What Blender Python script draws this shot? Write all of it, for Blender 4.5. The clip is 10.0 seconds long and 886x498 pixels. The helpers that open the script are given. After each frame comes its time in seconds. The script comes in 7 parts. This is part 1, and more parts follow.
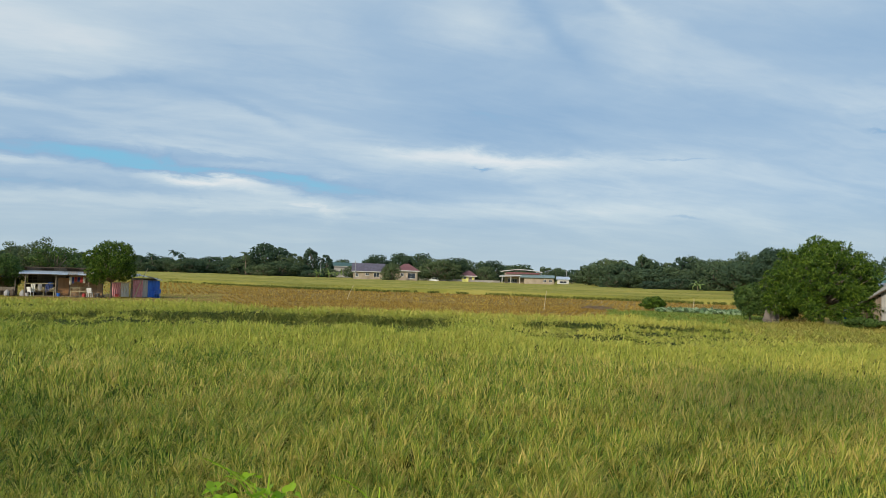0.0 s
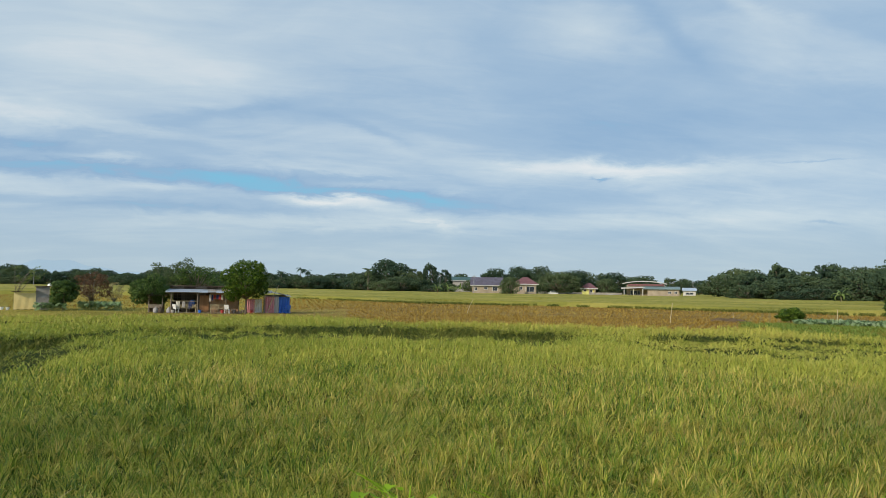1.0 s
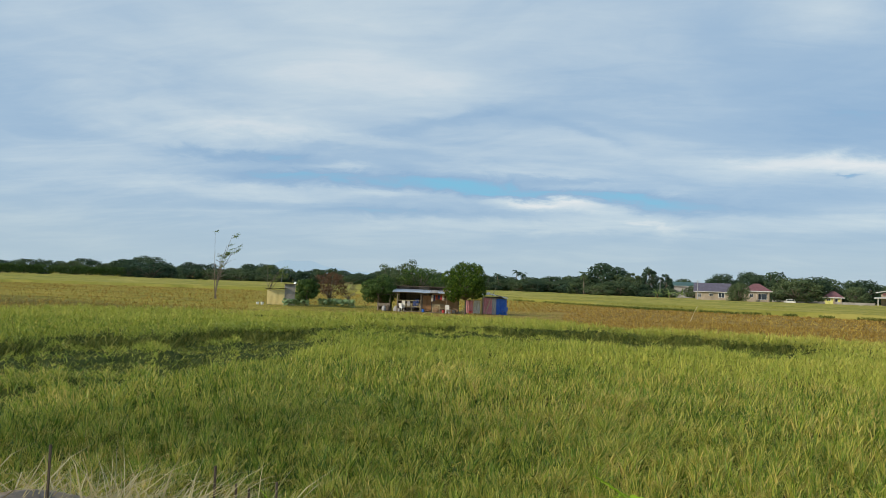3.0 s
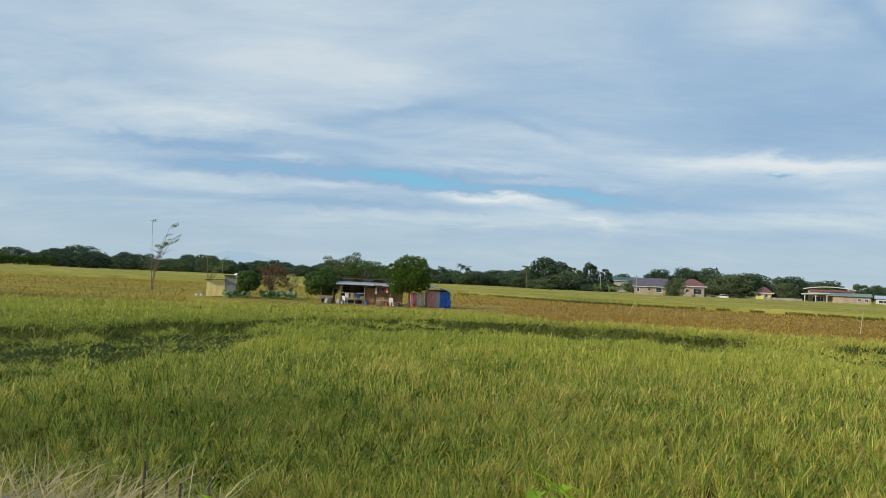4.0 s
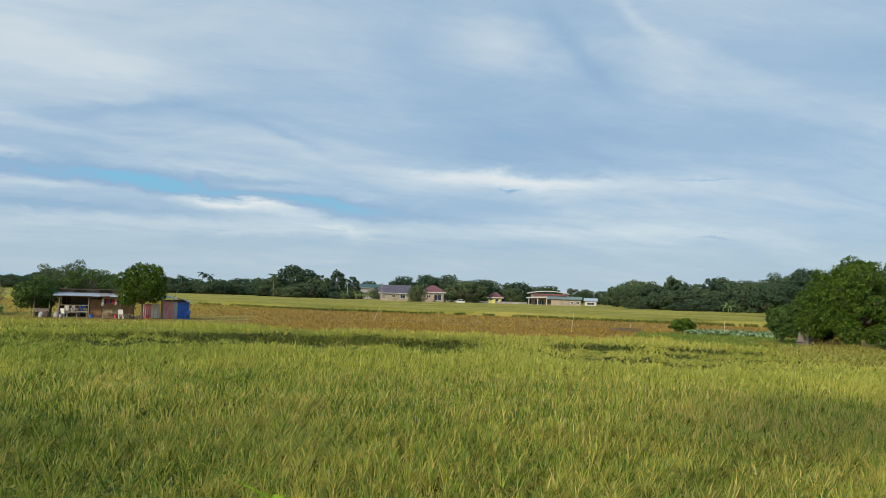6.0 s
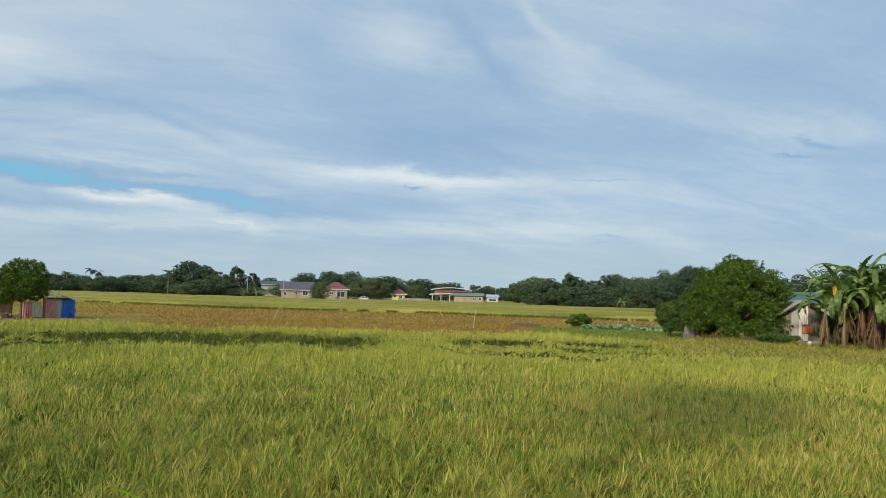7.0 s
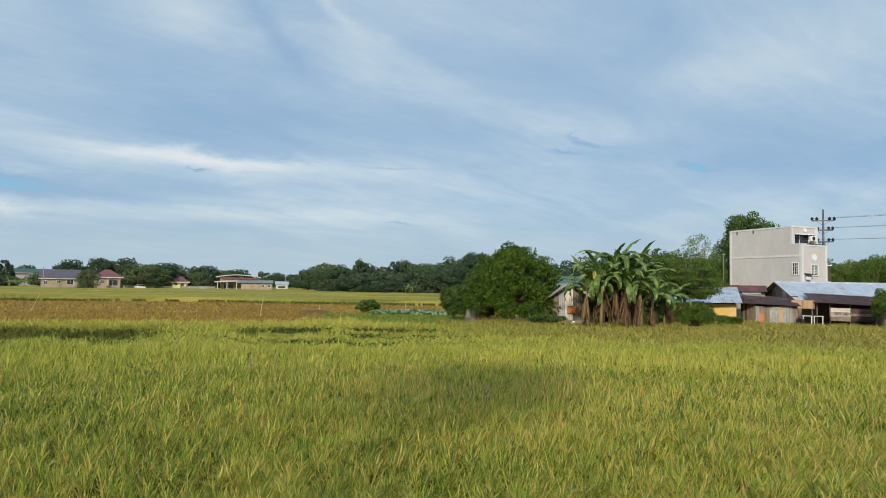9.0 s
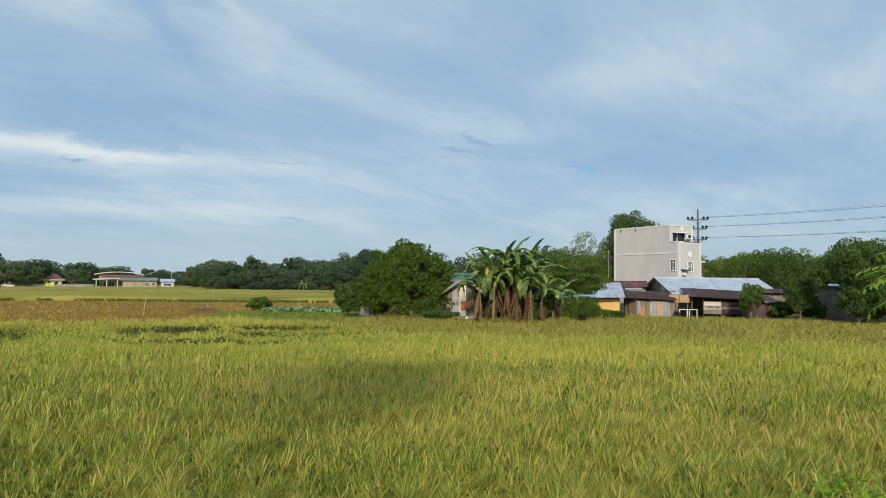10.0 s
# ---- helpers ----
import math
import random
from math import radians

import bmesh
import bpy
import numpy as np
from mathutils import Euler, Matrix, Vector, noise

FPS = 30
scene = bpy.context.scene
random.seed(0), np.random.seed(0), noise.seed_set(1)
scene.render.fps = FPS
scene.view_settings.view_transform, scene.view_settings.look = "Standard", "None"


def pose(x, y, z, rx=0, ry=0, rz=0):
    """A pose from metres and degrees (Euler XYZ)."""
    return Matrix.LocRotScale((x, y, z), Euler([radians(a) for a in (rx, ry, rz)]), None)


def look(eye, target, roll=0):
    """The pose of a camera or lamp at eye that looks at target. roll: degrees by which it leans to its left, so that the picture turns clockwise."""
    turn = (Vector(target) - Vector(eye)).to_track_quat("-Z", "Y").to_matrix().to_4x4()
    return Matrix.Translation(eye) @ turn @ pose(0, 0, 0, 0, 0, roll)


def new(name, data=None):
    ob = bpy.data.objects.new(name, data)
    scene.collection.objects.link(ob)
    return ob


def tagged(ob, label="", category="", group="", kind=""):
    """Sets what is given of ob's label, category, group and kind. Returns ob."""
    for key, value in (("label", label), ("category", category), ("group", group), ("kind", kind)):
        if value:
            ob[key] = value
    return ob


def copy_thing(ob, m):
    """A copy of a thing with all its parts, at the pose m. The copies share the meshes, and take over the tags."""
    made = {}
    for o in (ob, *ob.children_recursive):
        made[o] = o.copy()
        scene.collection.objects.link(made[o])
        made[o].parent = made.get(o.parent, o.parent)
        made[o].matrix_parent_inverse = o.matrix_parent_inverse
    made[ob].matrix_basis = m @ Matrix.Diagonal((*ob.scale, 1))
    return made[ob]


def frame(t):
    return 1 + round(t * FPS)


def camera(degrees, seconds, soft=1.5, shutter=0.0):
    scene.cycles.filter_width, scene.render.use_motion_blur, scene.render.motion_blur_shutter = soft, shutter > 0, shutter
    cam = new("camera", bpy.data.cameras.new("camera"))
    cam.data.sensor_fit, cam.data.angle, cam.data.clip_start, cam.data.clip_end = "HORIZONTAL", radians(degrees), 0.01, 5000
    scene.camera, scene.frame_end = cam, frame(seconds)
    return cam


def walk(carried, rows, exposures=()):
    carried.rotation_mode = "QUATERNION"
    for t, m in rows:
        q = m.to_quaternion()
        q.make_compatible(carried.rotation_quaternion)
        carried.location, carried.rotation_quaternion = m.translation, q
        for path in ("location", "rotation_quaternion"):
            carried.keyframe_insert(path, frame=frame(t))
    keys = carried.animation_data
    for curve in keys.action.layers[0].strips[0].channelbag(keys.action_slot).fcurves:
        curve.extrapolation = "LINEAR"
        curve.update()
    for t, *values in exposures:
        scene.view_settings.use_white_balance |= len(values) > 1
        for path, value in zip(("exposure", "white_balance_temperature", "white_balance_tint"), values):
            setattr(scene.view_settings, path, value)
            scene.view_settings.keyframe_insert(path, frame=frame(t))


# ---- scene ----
cam = camera(63.3, 10.0, soft=0.6)
EYE, ARM = 3.1, 0.46
# seconds, yaw, pitch, roll; the camera is held at arm's length and swings round the body
ROWS = [
    (0.0, 0.00, 2.09, 1.69), (0.5, 4.29, 2.57, 1.20), (1.0, 9.39, 2.97, 0.89), (1.5, 14.57, 3.18, 0.89),
    (2.0, 18.84, 3.22, 1.24), (2.5, 23.22, 3.13, 1.57), (2.7, 24.75, 3.07, 1.65), (3.25, 27.00, 2.62, 2.20),
    (3.8, 24.19, 2.31, 2.65), (4.0, 22.01, 2.40, 2.48), (4.5, 16.49, 2.72, 1.97), (5.0, 11.25, 3.09, 1.69),
    (5.5, 6.51, 3.44, 1.57), (5.7, 4.70, 3.60, 1.62), (6.25, -0.05, 3.80, 1.72), (6.8, -4.23, 3.77, 1.67),
    (7.0, -5.51, 3.69, 1.51), (7.5, -8.75, 3.47, 1.33), (8.0, -13.19, 3.26, 1.12), (8.5, -17.39, 3.11, 1.01),
    (9.0, -22.09, 2.95, 0.86), (9.5, -26.44, 2.82, 0.71), (10.0, -30.43, 2.78, 0.60),
]


def held(yaw, pitch, roll):
    a, p = radians(yaw), radians(pitch)
    eye = Vector((-ARM * math.sin(a), ARM * (math.cos(a) - 1), EYE))
    ahead = Vector((-math.sin(a) * math.cos(p), math.cos(a) * math.cos(p), math.sin(p)))
    return look(eye, eye + ahead, roll)


walk(cam, [(t, held(yaw, pitch, roll)) for t, yaw, pitch, roll in ROWS])

# ---- sun and sky ----
SUN_FROM = Vector((-0.50, -0.72, 0.43)).normalized()
scene.view_settings.exposure = 0.0
sun = bpy.data.lights.new("sun", "SUN")
sun.energy, sun.angle, sun.color = 3.4, radians(5.0), (1.0, 0.88, 0.70)
new("sun", sun).matrix_world = look(SUN_FROM * 100, (0, 0, 0))


class Nodes:
    """Short ways to build a node tree."""

    def __init__(self, tree):
        self.t = tree
        tree.nodes.clear()

    def add(self, kind, **values):
        n = self.t.nodes.new(kind)
        for k, v in values.items():
            setattr(n, k, v)
        return n

    def link(self, a, b):
        self.t.links.new(a, b)

    def put(self, socket, value):
        if isinstance(value, bpy.types.NodeSocket):
            self.link(value, socket)
        else:
            socket.default_value = value

    def math(self, op, a, b=0.0, c=0.0):
        n = self.add("ShaderNodeMath", operation=op)
        for i, v in enumerate((a, b, c)):
            self.put(n.inputs[i], v)
        return n.outputs[0]

    def mix(self, fac, a, b, blend="MIX"):
        n = self.add("ShaderNodeMix", data_type="RGBA", blend_type=blend)
        self.put(n.inputs[0], fac)
        self.put(n.inputs[6], a if not isinstance(a, tuple) else (*a, 1)[:4])
        self.put(n.inputs[7], b if not isinstance(b, tuple) else (*b, 1)[:4])
        return n.outputs[2]

    def noise(self, scale, detail=3.0, rough=0.55, distort=0.0, vec=None):
        n = self.add("ShaderNodeTexNoise")
        n.inputs["Scale"].default_value, n.inputs["Detail"].default_value = scale, detail
        n.inputs["Roughness"].default_value, n.inputs["Distortion"].default_value = rough, distort
        if vec is not None:
            self.link(vec, n.inputs["Vector"])
        return n.outputs["Fac"]

    def span(self, value, lo, hi, a=0.0, b=1.0):
        n = self.add("ShaderNodeMapRange", interpolation_type="SMOOTHSTEP")
        self.put(n.inputs[0], value)
        for i, v in enumerate((lo, hi, a, b)):
            n.inputs[i + 1].default_value = v
        return n.outputs[0]

    def ramp(self, value, stops):
        n = self.add("ShaderNodeValToRGB")
        self.put(n.inputs[0], value)
        e = n.color_ramp.elements
        while len(e) < len(stops):
            e.new(0.5)
        for el, (p, c) in zip(e, stops):
            el.position, el.color = p, (*c, 1)
        return n.outputs[0]

    def scaled(self, vec, x, y, z):
        n = self.add("ShaderNodeVectorMath", operation="MULTIPLY")
        self.link(vec, n.inputs[0])
        n.inputs[1].default_value = (x, y, z)
        return n.outputs[0]


def sky():
    world = bpy.data.worlds.new("sky")
    world.use_nodes = True
    scene.world = world
    n = Nodes(world.node_tree)
    out, bg = n.add("ShaderNodeOutputWorld"), n.add("ShaderNodeBackground")
    bg.inputs["Strength"].default_value = 0.1
    n.link(bg.outputs[0], out.inputs[0])
    air = n.add("ShaderNodeTexSky", sky_type="NISHITA")
    air.sun_disc = False
    air.sun_elevation = math.asin(SUN_FROM.z)
    air.sun_rotation = math.atan2(SUN_FROM.x, SUN_FROM.y)
    air.air_density, air.dust_density, air.ozone_density = 1.0, 0.6, 1.5
    way = n.add("ShaderNodeTexCoord").outputs["Generated"]
    sep = n.add("ShaderNodeSeparateXYZ")
    n.link(way, sep.inputs[0])
    x, y, z = sep.outputs
    az = n.math("MULTIPLY", n.math("ARCTAN2", n.math("MULTIPLY", x, -1.0), y), 57.2958)
    el = n.math("MULTIPLY", n.math("ARCSINE", z), 57.2958)
    # sheet of cloud high above: the way's point on a plane
    rise = n.math("ADD", n.math("MAXIMUM", z, 0.0), 0.16)
    flat = n.add("ShaderNodeCombineXYZ")
    n.link(n.math("DIVIDE", x, rise), flat.inputs[0])
    n.link(n.math("DIVIDE", y, rise), flat.inputs[1])
    turn = n.add("ShaderNodeVectorRotate", rotation_type="Z_AXIS")
    turn.inputs["Angle"].default_value = radians(-18)
    n.link(flat.outputs[0], turn.inputs[0])
    sheet = turn.outputs[0]
    broad = n.noise(0.62, 5, 0.5, 0.5, n.scaled(sheet, 1.0, 1.5, 1.0))
    wisps = n.noise(1.6, 7, 0.52, 0.9, n.scaled(sheet, 0.9, 1.5, 1.0))
    fine = n.noise(5.0, 9, 0.66, 0.8, n.scaled(sheet, 0.7, 2.2, 1.0))
    # slow bending of the streaks below
    bend_a = n.math("MULTIPLY", n.math("SUBTRACT", n.noise(3.2, 5, 0.55, 0.0, way), 0.5), 26.0)
    bend_e = n.math("MULTIPLY", n.math("SUBTRACT", n.noise(5.0, 6, 0.6, 0.4, n.scaled(way, 1.0, 1.0, 4.0)), 0.5), 5.0)
    ragged = n.math("MULTIPLY", n.math("SUBTRACT", n.noise(16.0, 8, 0.62, 0.6, n.scaled(way, 1.0, 1.0, 3.0)), 0.5), 1.7)
    az2 = n.math("MULTIPLY_ADD", bend_a, 0.35, az)
    el2 = n.math("ADD", n.math("MULTIPLY_ADD", bend_e, 0.35, el), ragged)
    total = n.math("ADD", n.math("MULTIPLY", broad, 0.50), n.math("MULTIPLY", wisps, 0.36))
    total = n.math("ADD", total, n.math("MULTIPLY", fine, 0.14))
    total = n.math("ADD", n.math("MULTIPLY", n.math("SUBTRACT", total, 0.5), 1.35), 0.51)
    # the streaks and gaps of this morning: azimuth, height, their half widths, tilt, strength
    for a, e, wa, we, tilt, amp in CLOUDS:
        da = n.math("SUBTRACT", az2, a)
        de = n.math("SUBTRACT", n.math("SUBTRACT", el2, e), n.math("MULTIPLY", da, tilt))
        q = n.math("ADD", n.math("POWER", n.math("DIVIDE", da, wa), 2.0), n.math("POWER", n.math("DIVIDE", de, we), 2.0))
        total = n.math("MULTIPLY_ADD", n.math("EXPONENT", n.math("MULTIPLY", q, -1.0)), amp * 0.85, total)
    veil = n.ramp(total, [(0.0, (2.1, 5.2, 7.3)), (0.14, (2.4, 4.9, 7.0)), (0.30, (2.95, 4.55, 6.5)), (0.5, (3.75, 5.25, 6.9)), (0.76, (5.7, 6.85, 7.7)), (1.0, (8.1, 8.4, 8.5))])
    body = n.mix(0.9, air.outputs[0], veil)
    # the pale layer of moist air low over the plain
    low = n.span(el, 0.0, 7.5, 0.72, 0.0)
    body = n.mix(low, body, (4.65, 5.85, 6.5))
    n.link(body, bg.inputs[0])


CLOUDS = [
    (46, 18, 16, 6, 0.0, 0.24), (22, 20, 12, 4, 0.1, 0.12), (-22, 19, 10, 3.0, 0.35, 0.12), (-42, 15.5, 12, 2.5, -0.12, 0.14), (-52, 6.0, 14, 2.0, 0.0, 0.08),
    # long white streak, its tail and the clear gap below it
    (-5, 9.4, 10, 0.65, 0.03, 0.44), (-6, 8.4, 11, 1.0, 0.02, 0.26), (25, 7.7, 5, 0.6, 0.06, -0.52), (11.5, 7.0, 5.5, 0.5, 0.05, -0.58), (17.5, 8.4, 3.5, 0.3, 0.0, -0.28), (18, 7.2, 4, 0.35, 0.03, -0.30), (37, 7.9, 7, 0.6, 0.0, -0.50), (8, 6.2, 6, 0.4, 0.02, -0.25), (30, 5.6, 9, 0.35, 0.0, -0.22),
    (15, 5.9, 7, 0.65, 0.08, 0.40), (20.0, 6.6, 4.5, 0.36, 0.05, 0.34), (11.5, 5.1, 4.0, 0.26, 0.03, 0.26), (34.4, 8.7, 2.2, 0.6, 0.0, 0.30), (31.2, 7.2, 3.2, 0.45, 0.0, 0.26), (24, 9.2, 6, 0.6, 0.05, 0.16),
    (18, 4.6, 18, 0.5, 0.0, 0.22), (-8, 5.4, 12, 0.6, 0.0, 0.22), (-12, 6.9, 8, 0.5, 0.0, 0.14), (47, 6.8, 12, 1.0, 0.0, 0.18), (45, 12.0, 9, 1.4, 0.0, 0.22), (42, 9.4, 6, 0.4, 0.0, -0.35),
    # darker shallow banks and pale masses above
    (-4, 12.5, 9, 1.8, 0.0, -0.17), (27, 15.5, 14, 3.0, 0.12, 0.16), (-1, 20.0, 5, 2.2, 0.25, 0.24), (-19, 16.0, 8, 2.2, 0.35, 0.26), (-32, 12.6, 7, 1.2, 0.1, 0.28), (-46, 9.5, 12, 2.4, 0.0, -0.16), (14, 11.0, 8, 0.9, 0.08, 0.14),
    (-7.5, 19.6, 3.5, 1.0, 0.85, -0.20), (-14, 21, 4.0, 0.7, 0.7, 0.18), (27, 13.0, 7, 0.6, -0.25, -0.20), (16, 12.2, 5, 0.45, 0.25, -0.16), (-60, 15.5, 12, 3.5, 0.0, 0.14), (36, 11.2, 7, 0.6, 0.08, 0.2), (-20, 12.2, 7, 1.5, 0.0, -0.14),
    # small dark shreds
    (-3.0, 8.55, 0.75, 0.13, 0.0, -0.55), (-33.3, 11.4, 1.3, 0.22, 0.25, -0.42), (-31.3, 10.6, 1.2, 0.12, 0.0, -0.38), (-41.5, 9.2, 1.2, 0.26, 0.15, -0.48), (-18.2, 5.0, 0.8, 0.14, 0.0, -0.32), (-17.5, 9.3, 2.0, 0.12, 0.0, -0.22),
]
sky()


# ---- materials ----
def material(name, build, rough=0.8, metal=0.0, bump=None, translucent=0.0, sheen=0.5):
    """build(n, place) gives the base colour's socket; bump: (scale, strength, distance)."""
    m = bpy.data.materials.new(name)
    m.use_nodes = True
    n = Nodes(m.node_tree)
    out, p = n.add("ShaderNodeOutputMaterial"), n.add("ShaderNodeBsdfPrincipled")
    place = n.add("ShaderNodeNewGeometry").outputs["Position"]
    colour = build(n, place)
    n.put(p.inputs["Base Color"], colour if not isinstance(colour, tuple) else (*colour, 1))
    p.inputs["Roughness"].default_value, p.inputs["Metallic"].default_value = rough, metal
    p.inputs["Specular IOR Level"].default_value = sheen
    if bump:
        b = n.add("ShaderNodeBump")
        b.inputs["Strength"].default_value, b.inputs["Distance"].default_value = bump[1], bump[2]
        n.link(n.noise(bump[0], 5, 0.6, 0.0, place), b.inputs["Height"])
        n.link(b.outputs[0], p.inputs["Normal"])
    surface = p.outputs[0]
    if translucent:
        tr, mx = n.add("ShaderNodeBsdfTranslucent"), n.add("ShaderNodeMixShader")
        n.put(tr.inputs[0], colour if not isinstance(colour, tuple) else (*colour, 1))
        mx.inputs[0].default_value = translucent
        n.link(surface, mx.inputs[1])
        n.link(tr.outputs[0], mx.inputs[2])
        surface = mx.outputs[0]
    n.link(surface, out.inputs[0])
    return m


def island(n):
    return n.add("ShaderNodeNewGeometry").outputs["Random Per Island"]


def each(n):
    return n.add("ShaderNodeObjectInfo").outputs["Random"]


def leafy(name, dark, mid, light, rough=0.55, translucent=0.3, patch=1.2, sheen=0.18):
    def build(n, place):
        v = n.math("ADD", n.math("MULTIPLY", island(n), 0.62), n.math("MULTIPLY", n.noise(patch, 3, 0.6, 0.0, place), 0.38))
        return n.ramp(v, [(0.15, dark), (0.5, mid), (0.85, light)])
    return material(name, build, rough, 0.0, None, translucent, sheen)


def worn(name, a, b, scale=2.0, rough=0.8, metal=0.0, bump=(30.0, 0.3, 0.01), streak=None, vary=0.0):
    """Two colours in patches and grain; streak: stretching of the grain along x, y, z."""
    def build(n, place):
        vec = n.scaled(place, *streak) if streak else place
        v = n.math("ADD", n.math("MULTIPLY", n.noise(scale, 6, 0.62, 0.3, vec), 0.65), n.math("MULTIPLY", n.noise(scale * 9, 4, 0.6, 0.0, vec), 0.35))
        c = n.mix(n.span(v, 0.36, 0.64), a, b)
        if vary:
            c = n.mix(n.math("MULTIPLY", each(n), vary), c, tuple(k * 0.35 for k in a))
        return c
    return material(name, build, rough, metal, bump)


def rice_colour(n, place, mixed=1.0):
    """Ripening rice: green stands with straw-yellow patches."""
    patch = n.math("ADD", n.math("MULTIPLY", n.noise(0.2, 4, 0.6, 0.8, place), 0.55), n.math("MULTIPLY", n.noise(1.1, 4, 0.65, 0.3, place), 0.45))
    v = n.math("ADD", n.math("MULTIPLY", n.math("SUBTRACT", patch, 0.5), 1.9), n.math("MULTIPLY", n.math("SUBTRACT", island(n), 0.5), mixed))
    sep = n.add("ShaderNodeSeparateXYZ")
    n.link(place, sep.inputs[0])
    v = n.math("ADD", v, n.span(sep.outputs[0], -9, 7, -0.06, 0.10))
    return n.ramp(n.math("ADD", v, 0.5 if mixed > 0.5 else 0.44), [(0.0, (0.050, 0.105, 0.014)), (0.26, (0.17, 0.275, 0.032)), (0.54, (0.37, 0.425, 0.055)), (0.78, (0.60, 0.55, 0.11)), (1.0, (0.70, 0.53, 0.16))])


RICE = material("rice", rice_colour, 0.5, 0.0, None, 0.35, 0.32)


def far_rice_colour(n, place):
    """Rice further out: greener towards one side of the paddy, riper towards the other."""
    sep = n.add("ShaderNodeSeparateXYZ")
    n.link(place, sep.inputs[0])
    patch = n.math("ADD", n.math("MULTIPLY", n.noise(0.16, 5, 0.62, 0.8, n.scaled(place, 0.6, 1.0, 1.0)), 0.62), n.math("MULTIPLY", n.noise(1.0, 3, 0.6, 0.0, place), 0.38))
    v = n.math("ADD", n.math("MULTIPLY", patch, 1.4), n.math("MULTIPLY", n.math("SUBTRACT", island(n), 0.72), 0.52))
    away = n.add("ShaderNodeVectorMath", operation="LENGTH")
    n.link(place, away.inputs[0])
    v = n.math("ADD", v, n.span(sep.outputs[0], -24, 14, -0.16, 0.08))
    v = n.math("ADD", v, n.span(away.outputs["Value"], 38, 47, 0.0, 0.15))
    return n.ramp(v, [(0.05, (0.10, 0.175, 0.024)), (0.5, (0.385, 0.43, 0.062)), (0.95, (0.66, 0.585, 0.125))])


def distant_colour(n, place):
    v = n.math("ADD", n.math("MULTIPLY", n.noise(0.05, 6, 0.7, 0.6, n.scaled(place, 0.35, 1.6, 1.0)), 0.8), n.math("MULTIPLY", island(n), 0.2))
    return n.ramp(v, [(0.34, (0.14, 0.15, 0.030)), (0.5, (0.28, 0.262, 0.052)), (0.66, (0.43, 0.355, 0.095))])


FARRICE = material("far rice", far_rice_colour, 0.6, 0.0, None, 0.35, 0.28)
DISTANT = material("distant rice", distant_colour, 0.85, 0.0, (1.6, 0.7, 0.12), 0.0, 0.05)


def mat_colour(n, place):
    """Stems and lower leaves inside the stand, with the shade between them put into the colour."""
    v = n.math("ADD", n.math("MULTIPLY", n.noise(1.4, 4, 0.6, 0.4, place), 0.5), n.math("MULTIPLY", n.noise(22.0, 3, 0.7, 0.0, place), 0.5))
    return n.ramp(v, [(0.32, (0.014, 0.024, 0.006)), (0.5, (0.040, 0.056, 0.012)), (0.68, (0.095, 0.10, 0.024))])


RICESHADE = material("shade-dark rice stems", mat_colour, 0.9, 0.0, None, 0.0, 0.05)
# the shade deep in the stand is put into these lower leaves' colour
UNDER = leafy("shaded lower rice leaves", (0.030, 0.055, 0.010), (0.070, 0.115, 0.018), (0.14, 0.17, 0.035), 0.6, 0.3, 0.5)
EARS = leafy("ears", (0.30, 0.27, 0.045), (0.48, 0.42, 0.07), (0.66, 0.53, 0.12), 0.6, 0.25, 0.3)
STUBBLE = leafy("stubble", (0.17, 0.105, 0.025), (0.34, 0.215, 0.045), (0.48, 0.36, 0.085), 0.8, 0.2, 0.1)
WEED = leafy("weeds", (0.20, 0.23, 0.040), (0.46, 0.41, 0.085), (0.68, 0.56, 0.17), 0.7, 0.4, 0.4)
DRY = leafy("dry grass", (0.30, 0.22, 0.09), (0.45, 0.37, 0.17), (0.60, 0.52, 0.28), 0.8, 0.2, 1.0)
DARKWEED = leafy("dark weeds", (0.050, 0.075, 0.014), (0.13, 0.16, 0.030), (0.30, 0.28, 0.070), 0.7, 0.25, 0.4)
MANGO = leafy("mango leaf", (0.018, 0.044, 0.007), (0.055, 0.112, 0.012), (0.21, 0.31, 0.034), 0.42, 0.25, 0.9)
DARKLEAF = leafy("dark leaf", (0.030, 0.062, 0.016), (0.066, 0.122, 0.028), (0.135, 0.205, 0.045), 0.5, 0.25)
# bluish grey: the haze of distance is mixed into this leaf colour
HAZELEAF = material("haze-toned leaf", lambda n, place: n.ramp(n.math("ADD", n.math("MULTIPLY", island(n), 0.22), n.math("ADD", n.math("MULTIPLY", each(n), 0.48), n.math("MULTIPLY", n.noise(0.2, 3, 0.6, 0.0, place), 0.30))), [(0.12, (0.040, 0.070, 0.048)), (0.4, (0.058, 0.096, 0.058)), (0.65, (0.090, 0.130, 0.064)), (0.9, (0.132, 0.165, 0.072))]), 0.8, 0.0, None, 0.2, 0.05)
BARK = worn("bark", (0.13, 0.10, 0.07), (0.24, 0.20, 0.15), 3.0, 0.9, 0, (18, 0.6, 0.03), (1, 1, 0.2))


